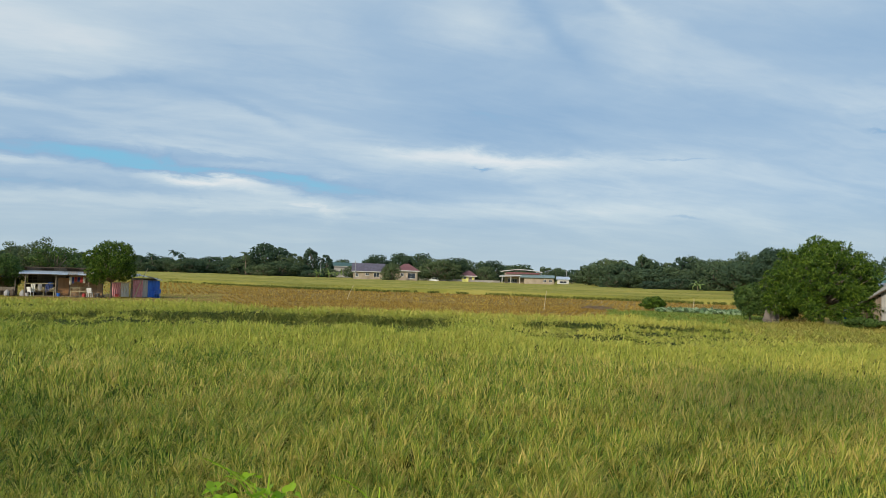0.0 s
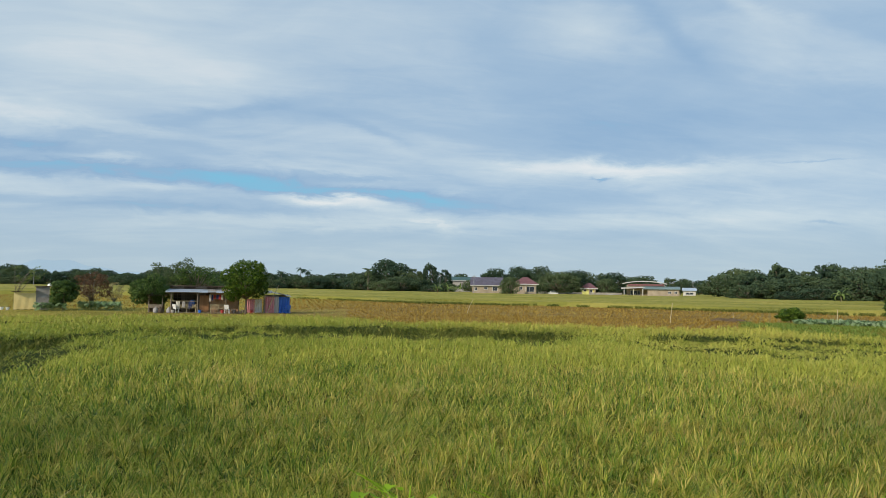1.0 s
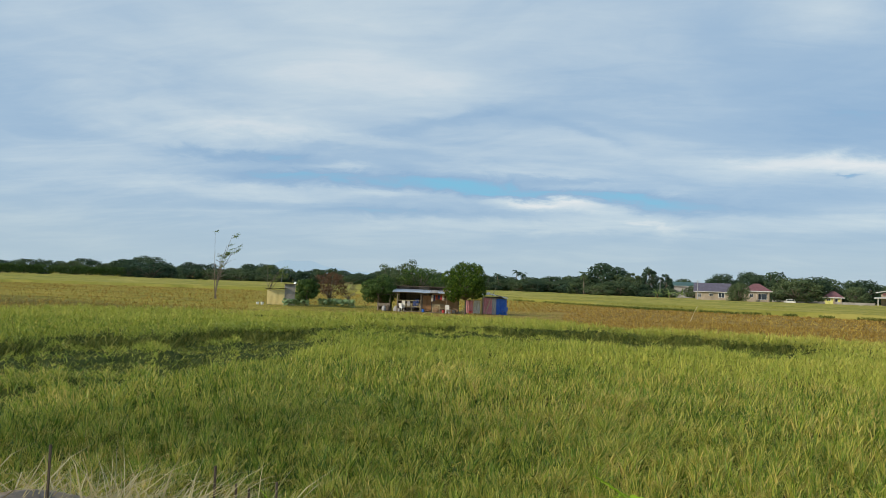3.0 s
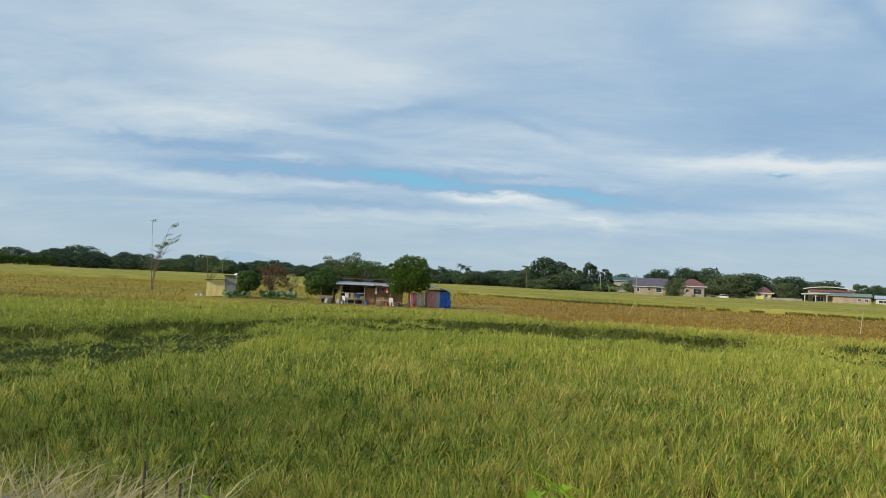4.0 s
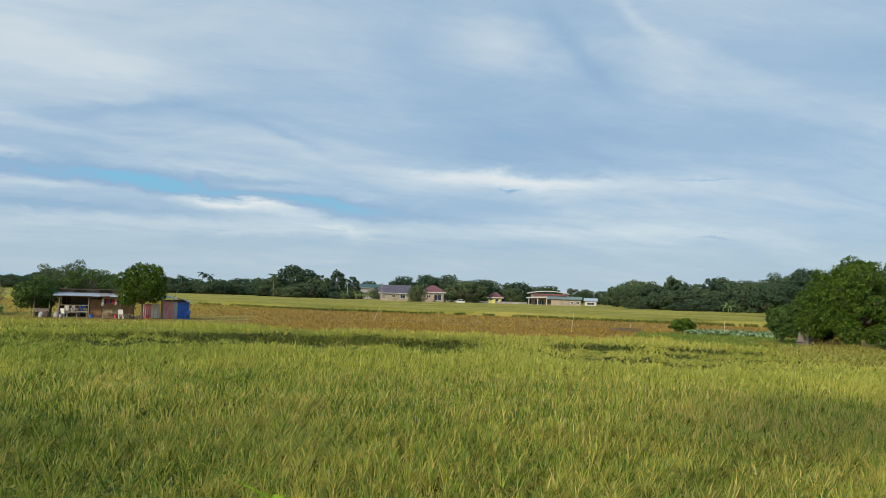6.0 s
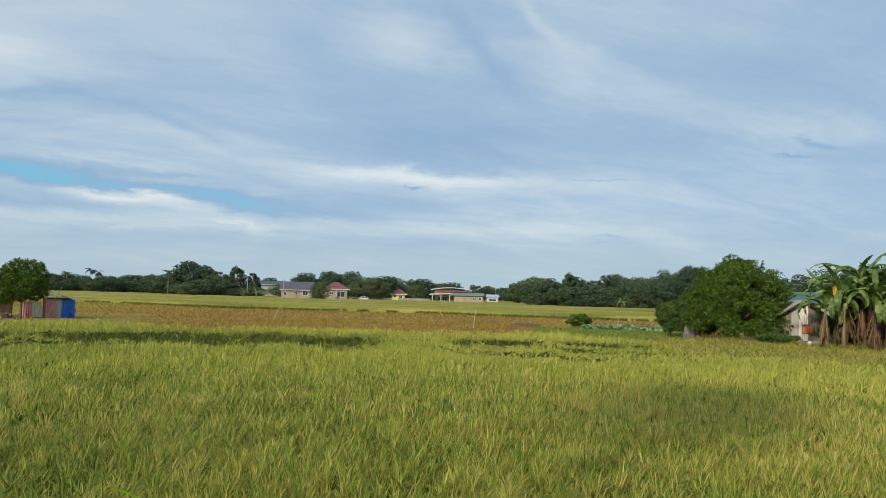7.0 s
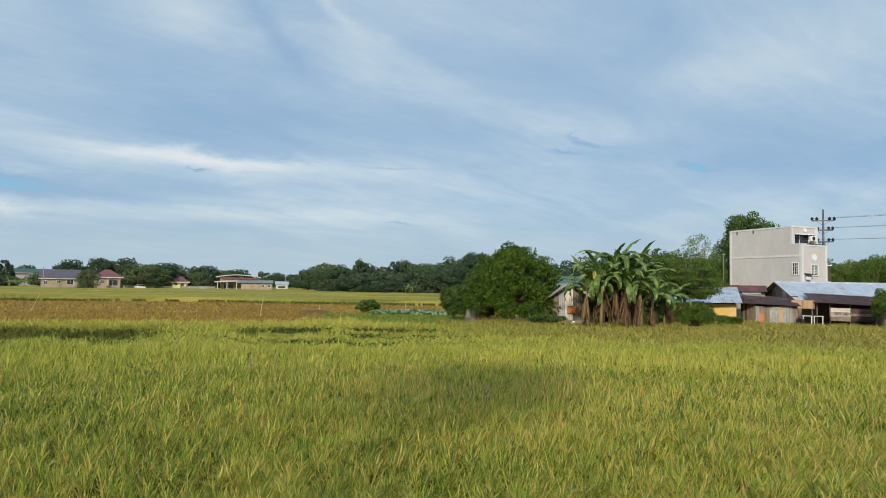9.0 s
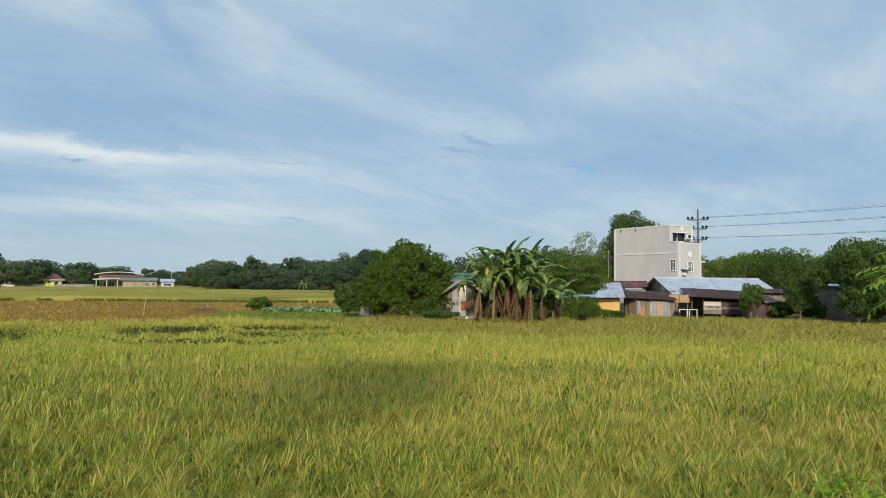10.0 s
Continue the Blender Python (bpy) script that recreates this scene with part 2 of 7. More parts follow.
def ground_colour(n, place):
    """Wet field soil with matted straw; brown where the rice has been cut."""
    soil = n.ramp(n.noise(0.5, 6, 0.65, 0.4, place), [(0.3, (0.06, 0.055, 0.02)), (0.55, (0.13, 0.11, 0.035)), (0.75, (0.24, 0.19, 0.06))])
    cut = n.ramp(n.noise(0.35, 7, 0.7, 0.5, n.scaled(place, 0.25, 1.0, 1.0)), [(0.3, (0.15, 0.095, 0.030)), (0.5, (0.27, 0.180, 0.050)), (0.7, (0.36, 0.275, 0.085))])
    sep = n.add("ShaderNodeSeparateXYZ")
    n.link(place, sep.inputs[0])
    green = n.ramp(n.noise(0.2, 6, 0.65, 0.4, n.scaled(place, 0.3, 1.0, 1.0)), [(0.3, (0.15, 0.135, 0.026)), (0.5, (0.27, 0.225, 0.042)), (0.72, (0.38, 0.29, 0.065))])
    return n.mix(n.span(sep.outputs[1], 44, 58), soil, n.mix(n.span(sep.outputs[0], -48, -24), green, cut))


GROUND = material("field soil", ground_colour, 0.95, 0.0, (8.0, 0.6, 0.05), 0.0, 0.05)


# ---- building blocks ----
def pol(az, d, z=0.0):
    """A place by its bearing from the eye (degrees, to the left) and its distance."""
    return Vector((-d * math.sin(radians(az)), d * math.cos(radians(az)), z))


def mesh_tris(name, verts, tris, mats):
    """A mesh from arrays of corners and triangles."""
    me = bpy.data.meshes.new(name)
    verts, tris = np.asarray(verts, np.float32), np.asarray(tris, np.int32)
    me.vertices.add(len(verts))
    me.vertices.foreach_set("co", verts.ravel())
    me.loops.add(tris.size)
    me.loops.foreach_set("vertex_index", tris.ravel())
    me.polygons.add(len(tris))
    me.polygons.foreach_set("loop_start", np.arange(0, tris.size, 3, dtype=np.int32))
    me.polygons.foreach_set("loop_total", np.full(len(tris), 3, np.int32))
    me.update(calc_edges=True)
    for m in mats if isinstance(mats, (list, tuple)) else [mats]:
        me.materials.append(m)
    return me


def part(name, bm, mat, parent=None, label="", smooth=False):
    """Links a bmesh as one mesh object under a thing or a part."""
    me = bpy.data.meshes.new(name)
    if smooth:
        for f in bm.faces:
            f.smooth = True
    bm.to_mesh(me)
    bm.free()
    me.materials.append(mat)
    ob = new(name, me)
    if parent is not None:
        ob.parent = parent
    return tagged(ob, label)


def box(x0, y0, z0, x1, y1, z1, bevel=0.0):
    bm = bmesh.new()
    bmesh.ops.create_cube(bm, size=1.0, matrix=Matrix.Translation(((x0 + x1) / 2, (y0 + y1) / 2, (z0 + z1) / 2)) @ Matrix.Diagonal((abs(x1 - x0), abs(y1 - y0), abs(z1 - z0), 1)))
    if bevel:
        bmesh.ops.bevel(bm, geom=bm.edges[:], offset=bevel, segments=1, affect="EDGES", profile=0.5)
    return bm


def rods(paths, sides=6):
    """Tapered tubes along paths of (x, y, z, radius), as one bmesh."""
    bm = bmesh.new()
    for path in paths:
        rings = []
        for i, (x, y, z, r) in enumerate(path):
            a, b = path[max(i - 1, 0)], path[min(i + 1, len(path) - 1)]
            d = Vector(b[:3]) - Vector(a[:3])
            q = d.to_track_quat("Z", "Y")
            rings.append([bm.verts.new(Vector((x, y, z)) + q @ Vector((r * math.cos(k * 6.2832 / sides), r * math.sin(k * 6.2832 / sides), 0))) for k in range(sides)])
        for p, q in zip(rings, rings[1:]):
            for k in range(sides):
                bm.faces.new((p[k], p[(k + 1) % sides], q[(k + 1) % sides], q[k]))
        bm.faces.new(rings[0][::-1])
        bm.faces.new(rings[-1])
    return bm


def thing(name, at, label, category, turn=0.0, group="", kind=""):
    ob = new(name)
    ob.matrix_world = Matrix.Translation(at) @ pose(0, 0, 0, 0, 0, turn)
    return tagged(ob, label, category, group, kind)


def leaves(rng, centres, normals, length, width, droop=0.25, spread=0.9):
    """Folded leaf blades (two triangles each) at centres, lying roughly across normals."""
    k = len(centres)
    n = normals + rng.normal(0, spread, (k, 3))
    n /= np.linalg.norm(n, axis=1, keepdims=True) + 1e-9
    a = rng.normal(0, 1, (k, 3))
    a -= n * (a * n).sum(1, keepdims=True)
    a /= np.linalg.norm(a, axis=1, keepdims=True) + 1e-9
    a[:, 2] -= droop
    b = np.cross(n, a)
    l = length * rng.uniform(0.6, 1.25, (k, 1))
    w = width * rng.uniform(0.6, 1.25, (k, 1))
    v = np.stack([centres - a * l * 0.5, centres + b * w * 0.5 + n * w * 0.12, centres + a * l * 0.5, centres - b * w * 0.5 + n * w * 0.12], 1).reshape(-1, 3)
    i = np.arange(k)[:, None] * 4
    return v, np.concatenate([i + [0, 1, 2], i + [0, 2, 3]], 0)


def crown_points(rng, clumps, count, shell=0.55):
    """Points and outward ways on clumps (x, y, z, rx, ry, rz), fuller towards their skins."""
    c = np.array(clumps, float)
    weight = (c[:, 3] * c[:, 4]) ** 1.0
    pick = rng.choice(len(c), count, p=weight / weight.sum())
    d = rng.normal(0, 1, (count, 3))
    d /= np.linalg.norm(d, axis=1, keepdims=True)
    r = shell + (1 - shell) * rng.random((count, 1)) ** 0.6
    r *= 1 + 0.16 * np.sin(d[:, :1] * 7 + pick[:, None]) * np.cos(d[:, 2:] * 6 + d[:, 1:2] * 5)
    return c[pick, :3] + d * r * c[pick, 3:], d


def clumps_in(rng, count, rx, ry, rz, z, size, flat=0.75, floor=-0.75):
    """Clumps spread over an egg-shaped crown whose middle lies at height z."""
    out = []
    for i in range(count):
        u = 1 - (1 - floor) * (i + 0.5) / count
        a = i * 2.39996 + rng.uniform(-0.4, 0.4)
        s = math.sqrt(max(0.03, 1 - u * u))
        r = rng.uniform(0.54, 0.86)
        k = size * rng.uniform(0.7, 1.3)
        out.append((rx * r * s * math.cos(a), ry * r * s * math.sin(a), z + rz * r * u, k * rx, k * ry, k * rz * flat))
    return out


def tree(name, at, label, clumps, count, leaf, mat, trunk_h, trunk_r, seed, turn=0.0, group="", bark=BARK, lean=0.0, category="tree", droop=0.25, shell=0.55):
    """A tapered trunk with limbs out to its clumps, and a crown of single leaves."""
    rng = np.random.default_rng(seed)
    ob = thing(name, at, label, category, turn, group)
    top = (lean, 0.0, trunk_h)
    paths = [[(0, 0, -0.15, trunk_r * 1.35), (lean * 0.2, 0, trunk_h * 0.4, trunk_r), (*top, trunk_r * 0.8)]]
    for c in clumps:
        mid = [(top[j] * 0.55 + c[j] * 0.45) + rng.normal(0, 0.04 * trunk_h) for j in range(3)]
        paths.append([(*top, trunk_r * 0.55), (*mid, trunk_r * 0.34), (c[0], c[1], c[2], trunk_r * 0.12)])
    part("trunk", rods(paths, 5 if count > 2000 else 4), bark, ob, smooth=True)
    pts, ways = crown_points(rng, clumps, count, shell)
    v, t = leaves(rng, pts, ways, leaf[0], leaf[1], droop, 0.38 if leaf[0] > 0.3 else 0.75)
    crown = new("crown", mesh_tris("crown", v, t, mat))
    crown.parent = ob
    return ob


def tufts(rng, pts, ways, per, length, width, droop=0.35):
    """Whorls of long leaves round shoot tips."""
    k = len(pts)
    p, w = np.repeat(pts, per, 0), np.repeat(ways, per, 0)
    d = w * 0.55 + rng.normal(0, 0.75, (k * per, 3))
    d[:, 2] -= droop
    d /= np.linalg.norm(d, axis=1, keepdims=True) + 1e-9
    b = np.cross(d, rng.normal(0, 0.5, (k * per, 3)) + w)
    b /= np.linalg.norm(b, axis=1, keepdims=True) + 1e-9
    l, h = length * rng.uniform(0.6, 1.2, (k * per, 1)), width * rng.uniform(0.7, 1.2, (k * per, 1))
    v = np.stack([p, p + d * l * 0.45 + b * h * 0.5, p + d * l + [0, 0, -0.12 * length], p + d * l * 0.45 - b * h * 0.5], 1).reshape(-1, 3)
    i = np.arange(k * per)[:, None] * 4
    return v, np.concatenate([i + [0, 1, 2], i + [0, 2, 3]], 0)


def tufted_tree(name, at, label, clumps, shoots, per, leaf, mat, trunk_h, trunk_r, seed, group="", category="tree"):
    """A tree whose leaves stand in whorls at the shoot tips."""
    ob = tree(name, at, label, clumps, 10, leaf, mat, trunk_h, trunk_r, seed, 0.0, group, category=category)
    rng = np.random.default_rng(seed + 50)
    pts, ways = crown_points(rng, clumps, shoots, 0.84)
    v, t = tufts(rng, pts, ways, per, leaf[0], leaf[1])
    for c in ob.children:
        if c.name.startswith("crown"):
            c.data = mesh_tris("crown", v, t, mat)
    return ob


def slab(o, u, v, thick):
    """A board with corner o, edges u and v, and a thickness towards u x v."""
    o, u, v = Vector(o), Vector(u), Vector(v)
    n = u.cross(v).normalized() * thick
    bm = bmesh.new()
    low = [bm.verts.new(p) for p in (o, o + u, o + u + v, o + v)]
    top = [bm.verts.new(p + n) for p in (o, o + u, o + u + v, o + v)]
    bm.faces.new(low[::-1])
    bm.faces.new(top)
    for k in range(4):
        bm.faces.new((low[k], low[(k + 1) % 4], top[(k + 1) % 4], top[k]))
    return bm


def ribbed(o, u, v, pitch=0.19, amp=0.022, thick=0.012, sag=0.0):
    """A corrugated sheet: waves run across u, ribs along v."""
    o, u, v = Vector(o), Vector(u), Vector(v)
    n = u.cross(v).normalized()
    steps = max(6, int(u.length / pitch * 4))
    bm = bmesh.new()
    lines = []
    for side in (0.0, -thick):
        rows = []
        for j in range(3):
            f = j / 2
            rows.append([bm.verts.new(o + u * (i / steps) + v * f + n * (side + amp * math.sin(i * math.pi / 2) - sag * math.sin(f * math.pi))) for i in range(steps + 1)])
        lines.append(rows)
    for s, rows in enumerate(lines):
        for a, b in zip(rows, rows[1:]):
            for i in range(steps):
                q = (a[i], a[i + 1], b[i + 1], b[i])
                bm.faces.new(q if s == 0 else q[::-1])
    for j in (0, 2):
        for i in range(steps):
            bm.faces.new((lines[0][j][i], lines[1][j][i], lines[1][j][i + 1], lines[0][j][i + 1]))
    return bm


def sheeting(parent, o, u, v, count, mats, name="sheet", seed=0, amp=0.022, rough_edge=0.12):
    """Corrugated sheets side by side along u, overlapping and uneven, each a piece."""
    r = random.Random(seed)
    u, v, o = Vector(u), Vector(v), Vector(o)
    n = u.cross(v).normalized()
    for k in range(count):
        a = o + u * (k / count) + n * (0.014 * (k % 2) + r.uniform(0, 0.012)) - v.normalized() * r.uniform(0, rough_edge)
        part(name, ribbed(a, u * (1.05 / count), v + v.normalized() * r.uniform(0, rough_edge), amp=amp), mats[r.randrange(len(mats))], parent)


def boarding(parent, o, u, v, count, mats, name="board", seed=0, thick=0.025, gap=0.012):
    """Boards side by side along u, each a piece."""
    r = random.Random(seed)
    u, v, o = Vector(u), Vector(v), Vector(o)
    w = u / count
    for k in range(count):
        part(name, slab(o + w * k + v * r.uniform(-0.01, 0.01), w * (1 - gap / w.length), v * r.uniform(0.97, 1.02), thick + r.uniform(0, 0.012)), mats[r.randrange(len(mats))], parent)


def drape(o, u, v, folds=5, depth=0.05, drop=0.0):
    """A hanging cloth with folds; o, u its upper edge, v down."""
    o, u, v = Vector(o), Vector(u), Vector(v)
    n = u.cross(v).normalized()
    bm = bmesh.new()
    cols, rows = folds * 4, 6
    grids = []
    for side in (0.0, 0.008):
        grids.append([[bm.verts.new(o + u * (i / cols) + v * (j / rows) * (1 + drop * math.sin(i * 1.7)) + n * (side + depth * (0.4 + 0.6 * j / rows) * math.sin(i * math.pi / 2 + 0.4 * j))) for i in range(cols + 1)] for j in range(rows + 1)])
    for s, g in enumerate(grids):
        for j in range(rows):
            for i in range(cols):
                q = (g[j][i], g[j][i + 1], g[j + 1][i + 1], g[j + 1][i])
                bm.faces.new(q if s else q[::-1])
    return bm


def turned(profile, sides=14):
    """A round body from (radius, height) pairs."""
    bm = bmesh.new()
    rings = [[bm.verts.new((r * math.cos(k * 6.28319 / sides), r * math.sin(k * 6.28319 / sides), z)) for k in range(sides)] for r, z in profile]
    for p, q in zip(rings, rings[1:]):
        for k in range(sides):
            bm.faces.new((p[k], p[(k + 1) % sides], q[(k + 1) % sides], q[k]))
    bm.faces.new(rings[0][::-1])
    bm.faces.new(rings[-1])
    return bm


# ---- ground ----
def noise2(x, y, s, seed=0.0):
    """Smooth noise over arrays, about -1 to 1."""
    v = np.zeros_like(x)
    for k, (a, f) in enumerate(((0.5, 1.0), (0.3, 2.1), (0.2, 4.3))):
        p = seed + k * 1.7
        v += a * np.sin(x * s * f * 1.1 + 2.3 * np.sin(y * s * f * 0.7 + p) + p) * np.cos(y * s * f * 1.3 + 1.9 * np.sin(x * s * f * 0.9 - p) + 2 * p)
    return v * 1.6


def bank(x, y):
    """Height of the roadside bank on which the eye stands; the plain lies at 0."""
    d = np.clip((5.6 - np.asarray(y, float) - 0.10 * np.abs(x)) / 3.2, 0, 1)
    return 1.5 * d * d * (3 - 2 * d)


def ground():
    ys = np.concatenate([np.linspace(-40, 0, 8), np.linspace(0.4, 9, 36), np.linspace(10, 120, 80), np.geomspace(125, 4600, 30)])
    xs = np.concatenate([-np.geomspace(4600, 90, 24), np.linspace(-84, 84, 140), np.geomspace(90, 4600, 24)])
    gx, gy = np.meshgrid(xs, ys)
    gz = bank(gx, gy) + 0.05 * noise2(gx, gy, 0.5) * (gy < 120)
    v = np.stack([gx, gy, gz], 2).reshape(-1, 3)
    i = (np.arange(len(ys) - 1)[:, None] * len(xs) + np.arange(len(xs) - 1)).ravel()[:, None]
    w = len(xs)
    tagged(new("ground", mesh_tris("ground", v, np.concatenate([i + [0, 1, w + 1], i + [0, w + 1, w]]), GROUND)), "flat farmland soil with matted straw and cut stubble", "ground", kind="structure")


ground()


# ---- rice, stubble and weeds ----
def blades(rng, x, y, z, length, width, lean, curl, wind=(0.0, 0.0), levels=3):
    """Grass blades rooted at x, y, z that rise, lean and bend over."""
    k = len(x)
    a = rng.random(k) * 6.2832
    dx, dy = np.cos(a) * lean + wind[0], np.sin(a) * lean + wind[1]
    s = {3: (0.1, 0.6, 1.0), 4: (0.0, 0.45, 0.78, 1.0)}[levels]
    side = rng.random(k) * 6.2832
    sx, sy = np.cos(side) * width * 0.5, np.sin(side) * width * 0.5
    rows = []
    for j, q in enumerate(s):
        out = length * (q * 0.55 + curl * q * q * 0.9)
        px, py = x + dx * out, y + dy * out
        pz = z + length * (q - curl * 0.62 * q * q * q)
        t = ((1.0, 0.72, 0.5) if levels == 3 else (0.8, 1.0, 0.7))[j] if j < len(s) - 1 else 0.0
        rows.append(np.stack([px - sx * t, py - sy * t, pz], 1))
        if t:
            rows.append(np.stack([px + sx * t, py + sy * t, pz], 1))
    v = np.stack(rows, 1)
    m = v.shape[1]
    tri = [(j, j + 1, j + 2) if j % 2 == 0 else (j + 1, j, j + 2) for j in range(m - 2)]
    i = np.arange(k)[:, None] * m
    return v.reshape(-1, 3), np.concatenate([i + list(t) for t in tri])


def sector(rng, count, near, far, left=63.0, right=-66.0):
    """Places spread evenly over a ring of the field before the eye."""
    d = np.sqrt(rng.uniform(near * near, far * far, count))
    a = np.radians(rng.uniform(right, left, count))
    return -d * np.sin(a), d * np.cos(a)


def joined(name, pieces, mat, label, category):
    vs, ts, base = [], [], 0
    for v, t in pieces:
        vs.append(v)
        ts.append(t + base)
        base += len(v)
    return tagged(new(name, mesh_tris(name, np.concatenate(vs), np.concatenate(ts), mat)), label, category, kind="stuff")


def bearing(x, y):
    return np.degrees(np.arctan2(-x, y)), np.hypot(x, y)


def smooth(v, a, b):
    t = np.clip((v - a) / (b - a), 0, 1)
    return t * t * (3 - 2 * t)


def rice_end(az):
    """How far the near rice reaches on each bearing."""
    return np.interp(az, (-70, -46, -42, -26, -22, -15, -11, 14, 19, 70), (37, 37, 36, 37, 44, 50, 48, 48, 54, 56)) + 1.5 * noise2(az * 0.2, az * 0, 1.0, 2.0)


def stand_height(x, y):
    """How high the near rice stands: lodged strips lie lower than the stand behind them."""
    az, d = bearing(x, y)
    h = 0.88 + 0.07 * noise2(x, y, 0.7, 3.0)
    brim = np.interp(az, (-70, -25, -15, 0, 13, 25, 40, 47, 60), (46, 42, 43.5, 42.5, 44, 44, 37, 34, 30)) + 1.3 * noise2(az * 0.35, az * 0 + 1, 1.0) + 0.9 * noise2(x, y, 0.8, 6.0)
    deep = np.interp(az, (-70, -30, -22, -17, -8, -5.5, -3, -0.5, 8, 25, 33, 40, 60), (0.1, 0.2, 0.5, 0.8, 0.9, 0.25, 0.2, 0.85, 0.95, 0.85, 0.3, 0.9, 0.95))
    deep = deep * np.clip(0.85 + 0.35 * noise2(az * 0.5, az * 0, 1.0, 4.0) + 0.45 * noise2(x, y, 0.35, 4.0), 0.15, 1.1)
    wide = np.interp(az, (-12, 0, 34, 42), (15, 12.5, 12.5, 16))
    strip = smooth(d, brim - wide, brim - wide + 3.5) * (1 - smooth(d, brim, brim + 0.5))
    second = np.interp(az, (15, 22, 36, 48), (0, 0.3, 0.7, 0.2)) * smooth(d, 46, 47.5) * (1 - smooth(d, 50 + noise2(az * 0.4, az * 0, 1.0, 9.0), 51))
    return h * (1 - 0.80 * np.clip(strip * deep, 0, 1)) * (1 - 0.6 * second), strip * deep, brim - d


def polar_sheet(name, az0, az1, cols, ds, height, mat, label, category):
    """A leafy canopy over part of the plain, rising from the ground at its rims."""
    az, d = np.meshgrid(np.linspace(az0, az1, cols), ds)
    a = np.radians(az)
    x, y = -d * np.sin(a), d * np.cos(a)
    v = np.stack([x, y, height(x, y, az, d)], 2).reshape(-1, 3)
    i = (np.arange(len(ds) - 1)[:, None] * cols + np.arange(cols - 1)).ravel()[:, None]
    return tagged(new(name, mesh_tris(name, v, np.concatenate([i + [0, cols, cols + 1], i + [0, cols + 1, 1]]), mat)), label, category, kind="stuff")


def rice_field():
    rng = np.random.default_rng(5)
    out, under, far, ears = [], [], [], []

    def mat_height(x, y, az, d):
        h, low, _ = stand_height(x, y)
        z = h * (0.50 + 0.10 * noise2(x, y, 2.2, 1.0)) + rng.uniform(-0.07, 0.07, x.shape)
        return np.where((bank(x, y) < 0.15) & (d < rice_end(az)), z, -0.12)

    # one dark sheet stands for the stems and the shade among them
    polar_sheet("matted_rice_stems", 63.0, -66.0, 431, np.geomspace(5.0, 58.0, 150), mat_height, RICESHADE, "dark sheet for stems and the shade between them within the paddy", "rice")
    for near, end, dens, wid, low_share in ((5.0, 9, 1500, 0.0092, 0.16), (9, 14, 820, 0.0115, 0.14), (14, 22, 340, 0.0165, 0.08), (22, 34, 125, 0.025, 0.0), (34, 58, 52, 0.038, 0.0)):
        area = 0.5 * math.radians(129) * (end * end - near * near)
        x, y = sector(rng, int(area * dens), near, end)
        gx, gy = np.round(x / 0.23), np.round(y / 0.23)
        tight = 0.42 if near < 14 else 0.66
        off_x, off_y = (np.mod(np.sin(gx * p + gy * q) * 24634.6345, 1.0) - 0.5 for p, q in ((39.346, 11.135), (73.156, 52.235)))
        x, y = gx * 0.23 + (x - gx * 0.23) * tight + 0.14 * off_x, gy * 0.23 + (y - gy * 0.23) * tight + 0.14 * off_y
        az, d = bearing(x, y)
        keep = (bank(x, y) < 0.15) & (d < rice_end(az)) & (rng.random(len(x)) > 0.85 * smooth(az, -9, -2) * smooth(stand_height(x, y)[1] + 0.3 * noise2(x, y, 1.1, 5.0), 0.3, 0.8))
        x, y, gx, gy = x[keep], y[keep], gx[keep], gy[keep]
        k = len(x)
        hill = np.mod(np.sin(gx * 12.9898 + gy * 78.233) * 43758.5453, 1.0)
        h, low, _ = stand_height(x, y)
        h = h * (0.74 + 0.34 * hill)
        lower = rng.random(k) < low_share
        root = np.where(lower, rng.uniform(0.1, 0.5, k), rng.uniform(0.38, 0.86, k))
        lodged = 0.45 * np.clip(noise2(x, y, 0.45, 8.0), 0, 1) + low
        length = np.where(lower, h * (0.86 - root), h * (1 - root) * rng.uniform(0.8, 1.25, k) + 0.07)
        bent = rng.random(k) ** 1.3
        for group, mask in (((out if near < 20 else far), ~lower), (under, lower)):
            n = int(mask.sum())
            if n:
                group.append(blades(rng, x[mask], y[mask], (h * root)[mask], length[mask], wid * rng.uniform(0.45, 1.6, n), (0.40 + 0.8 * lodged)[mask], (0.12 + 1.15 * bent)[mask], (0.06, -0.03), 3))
        # drooping ears of grain
        n = k // (4 if near < 14 else 7)
        pick = rng.integers(0, k, n)
        ears.append(blades(rng, x[pick] + rng.normal(0, 0.03, n), y[pick] + rng.normal(0, 0.03, n), h[pick] * 0.74, 0.21 * rng.uniform(0.8, 1.3, n) * (h[pick] + 0.1), 1.25 * wid * rng.uniform(0.8, 1.3, n), 0.7, 1.15 + 0.4 * rng.random(n), (0.05, -0.1), 3))
    # clumps that hang over the brim of the lodged strips
    x, y = sector(rng, 260000, 26, 50, 62, -32)
    _, low, back = stand_height(x, y)
    keep = (np.abs(back) < 0.7) & (rng.random(len(x)) < np.clip(0.10 + 0.9 * noise2(x, y, 1.3, 11.0), 0, 1))
    x, y = x[keep], y[keep]
    k = len(x)
    far.append(blades(rng, x, y, rng.uniform(0.35, 0.72, k), rng.uniform(0.3, 0.6, k), 0.034 * rng.uniform(0.5, 1.4, k), 0.7, 0.7 + 0.8 * rng.random(k), (0.0, -0.45), 3))
    joined("rice", out, RICE, "ripening green and yellow rice standing in a wide paddy", "rice")
    joined("lower_rice_leaves", under, UNDER, "lower leaves coloured dark green for the shade within the standing rice", "rice")
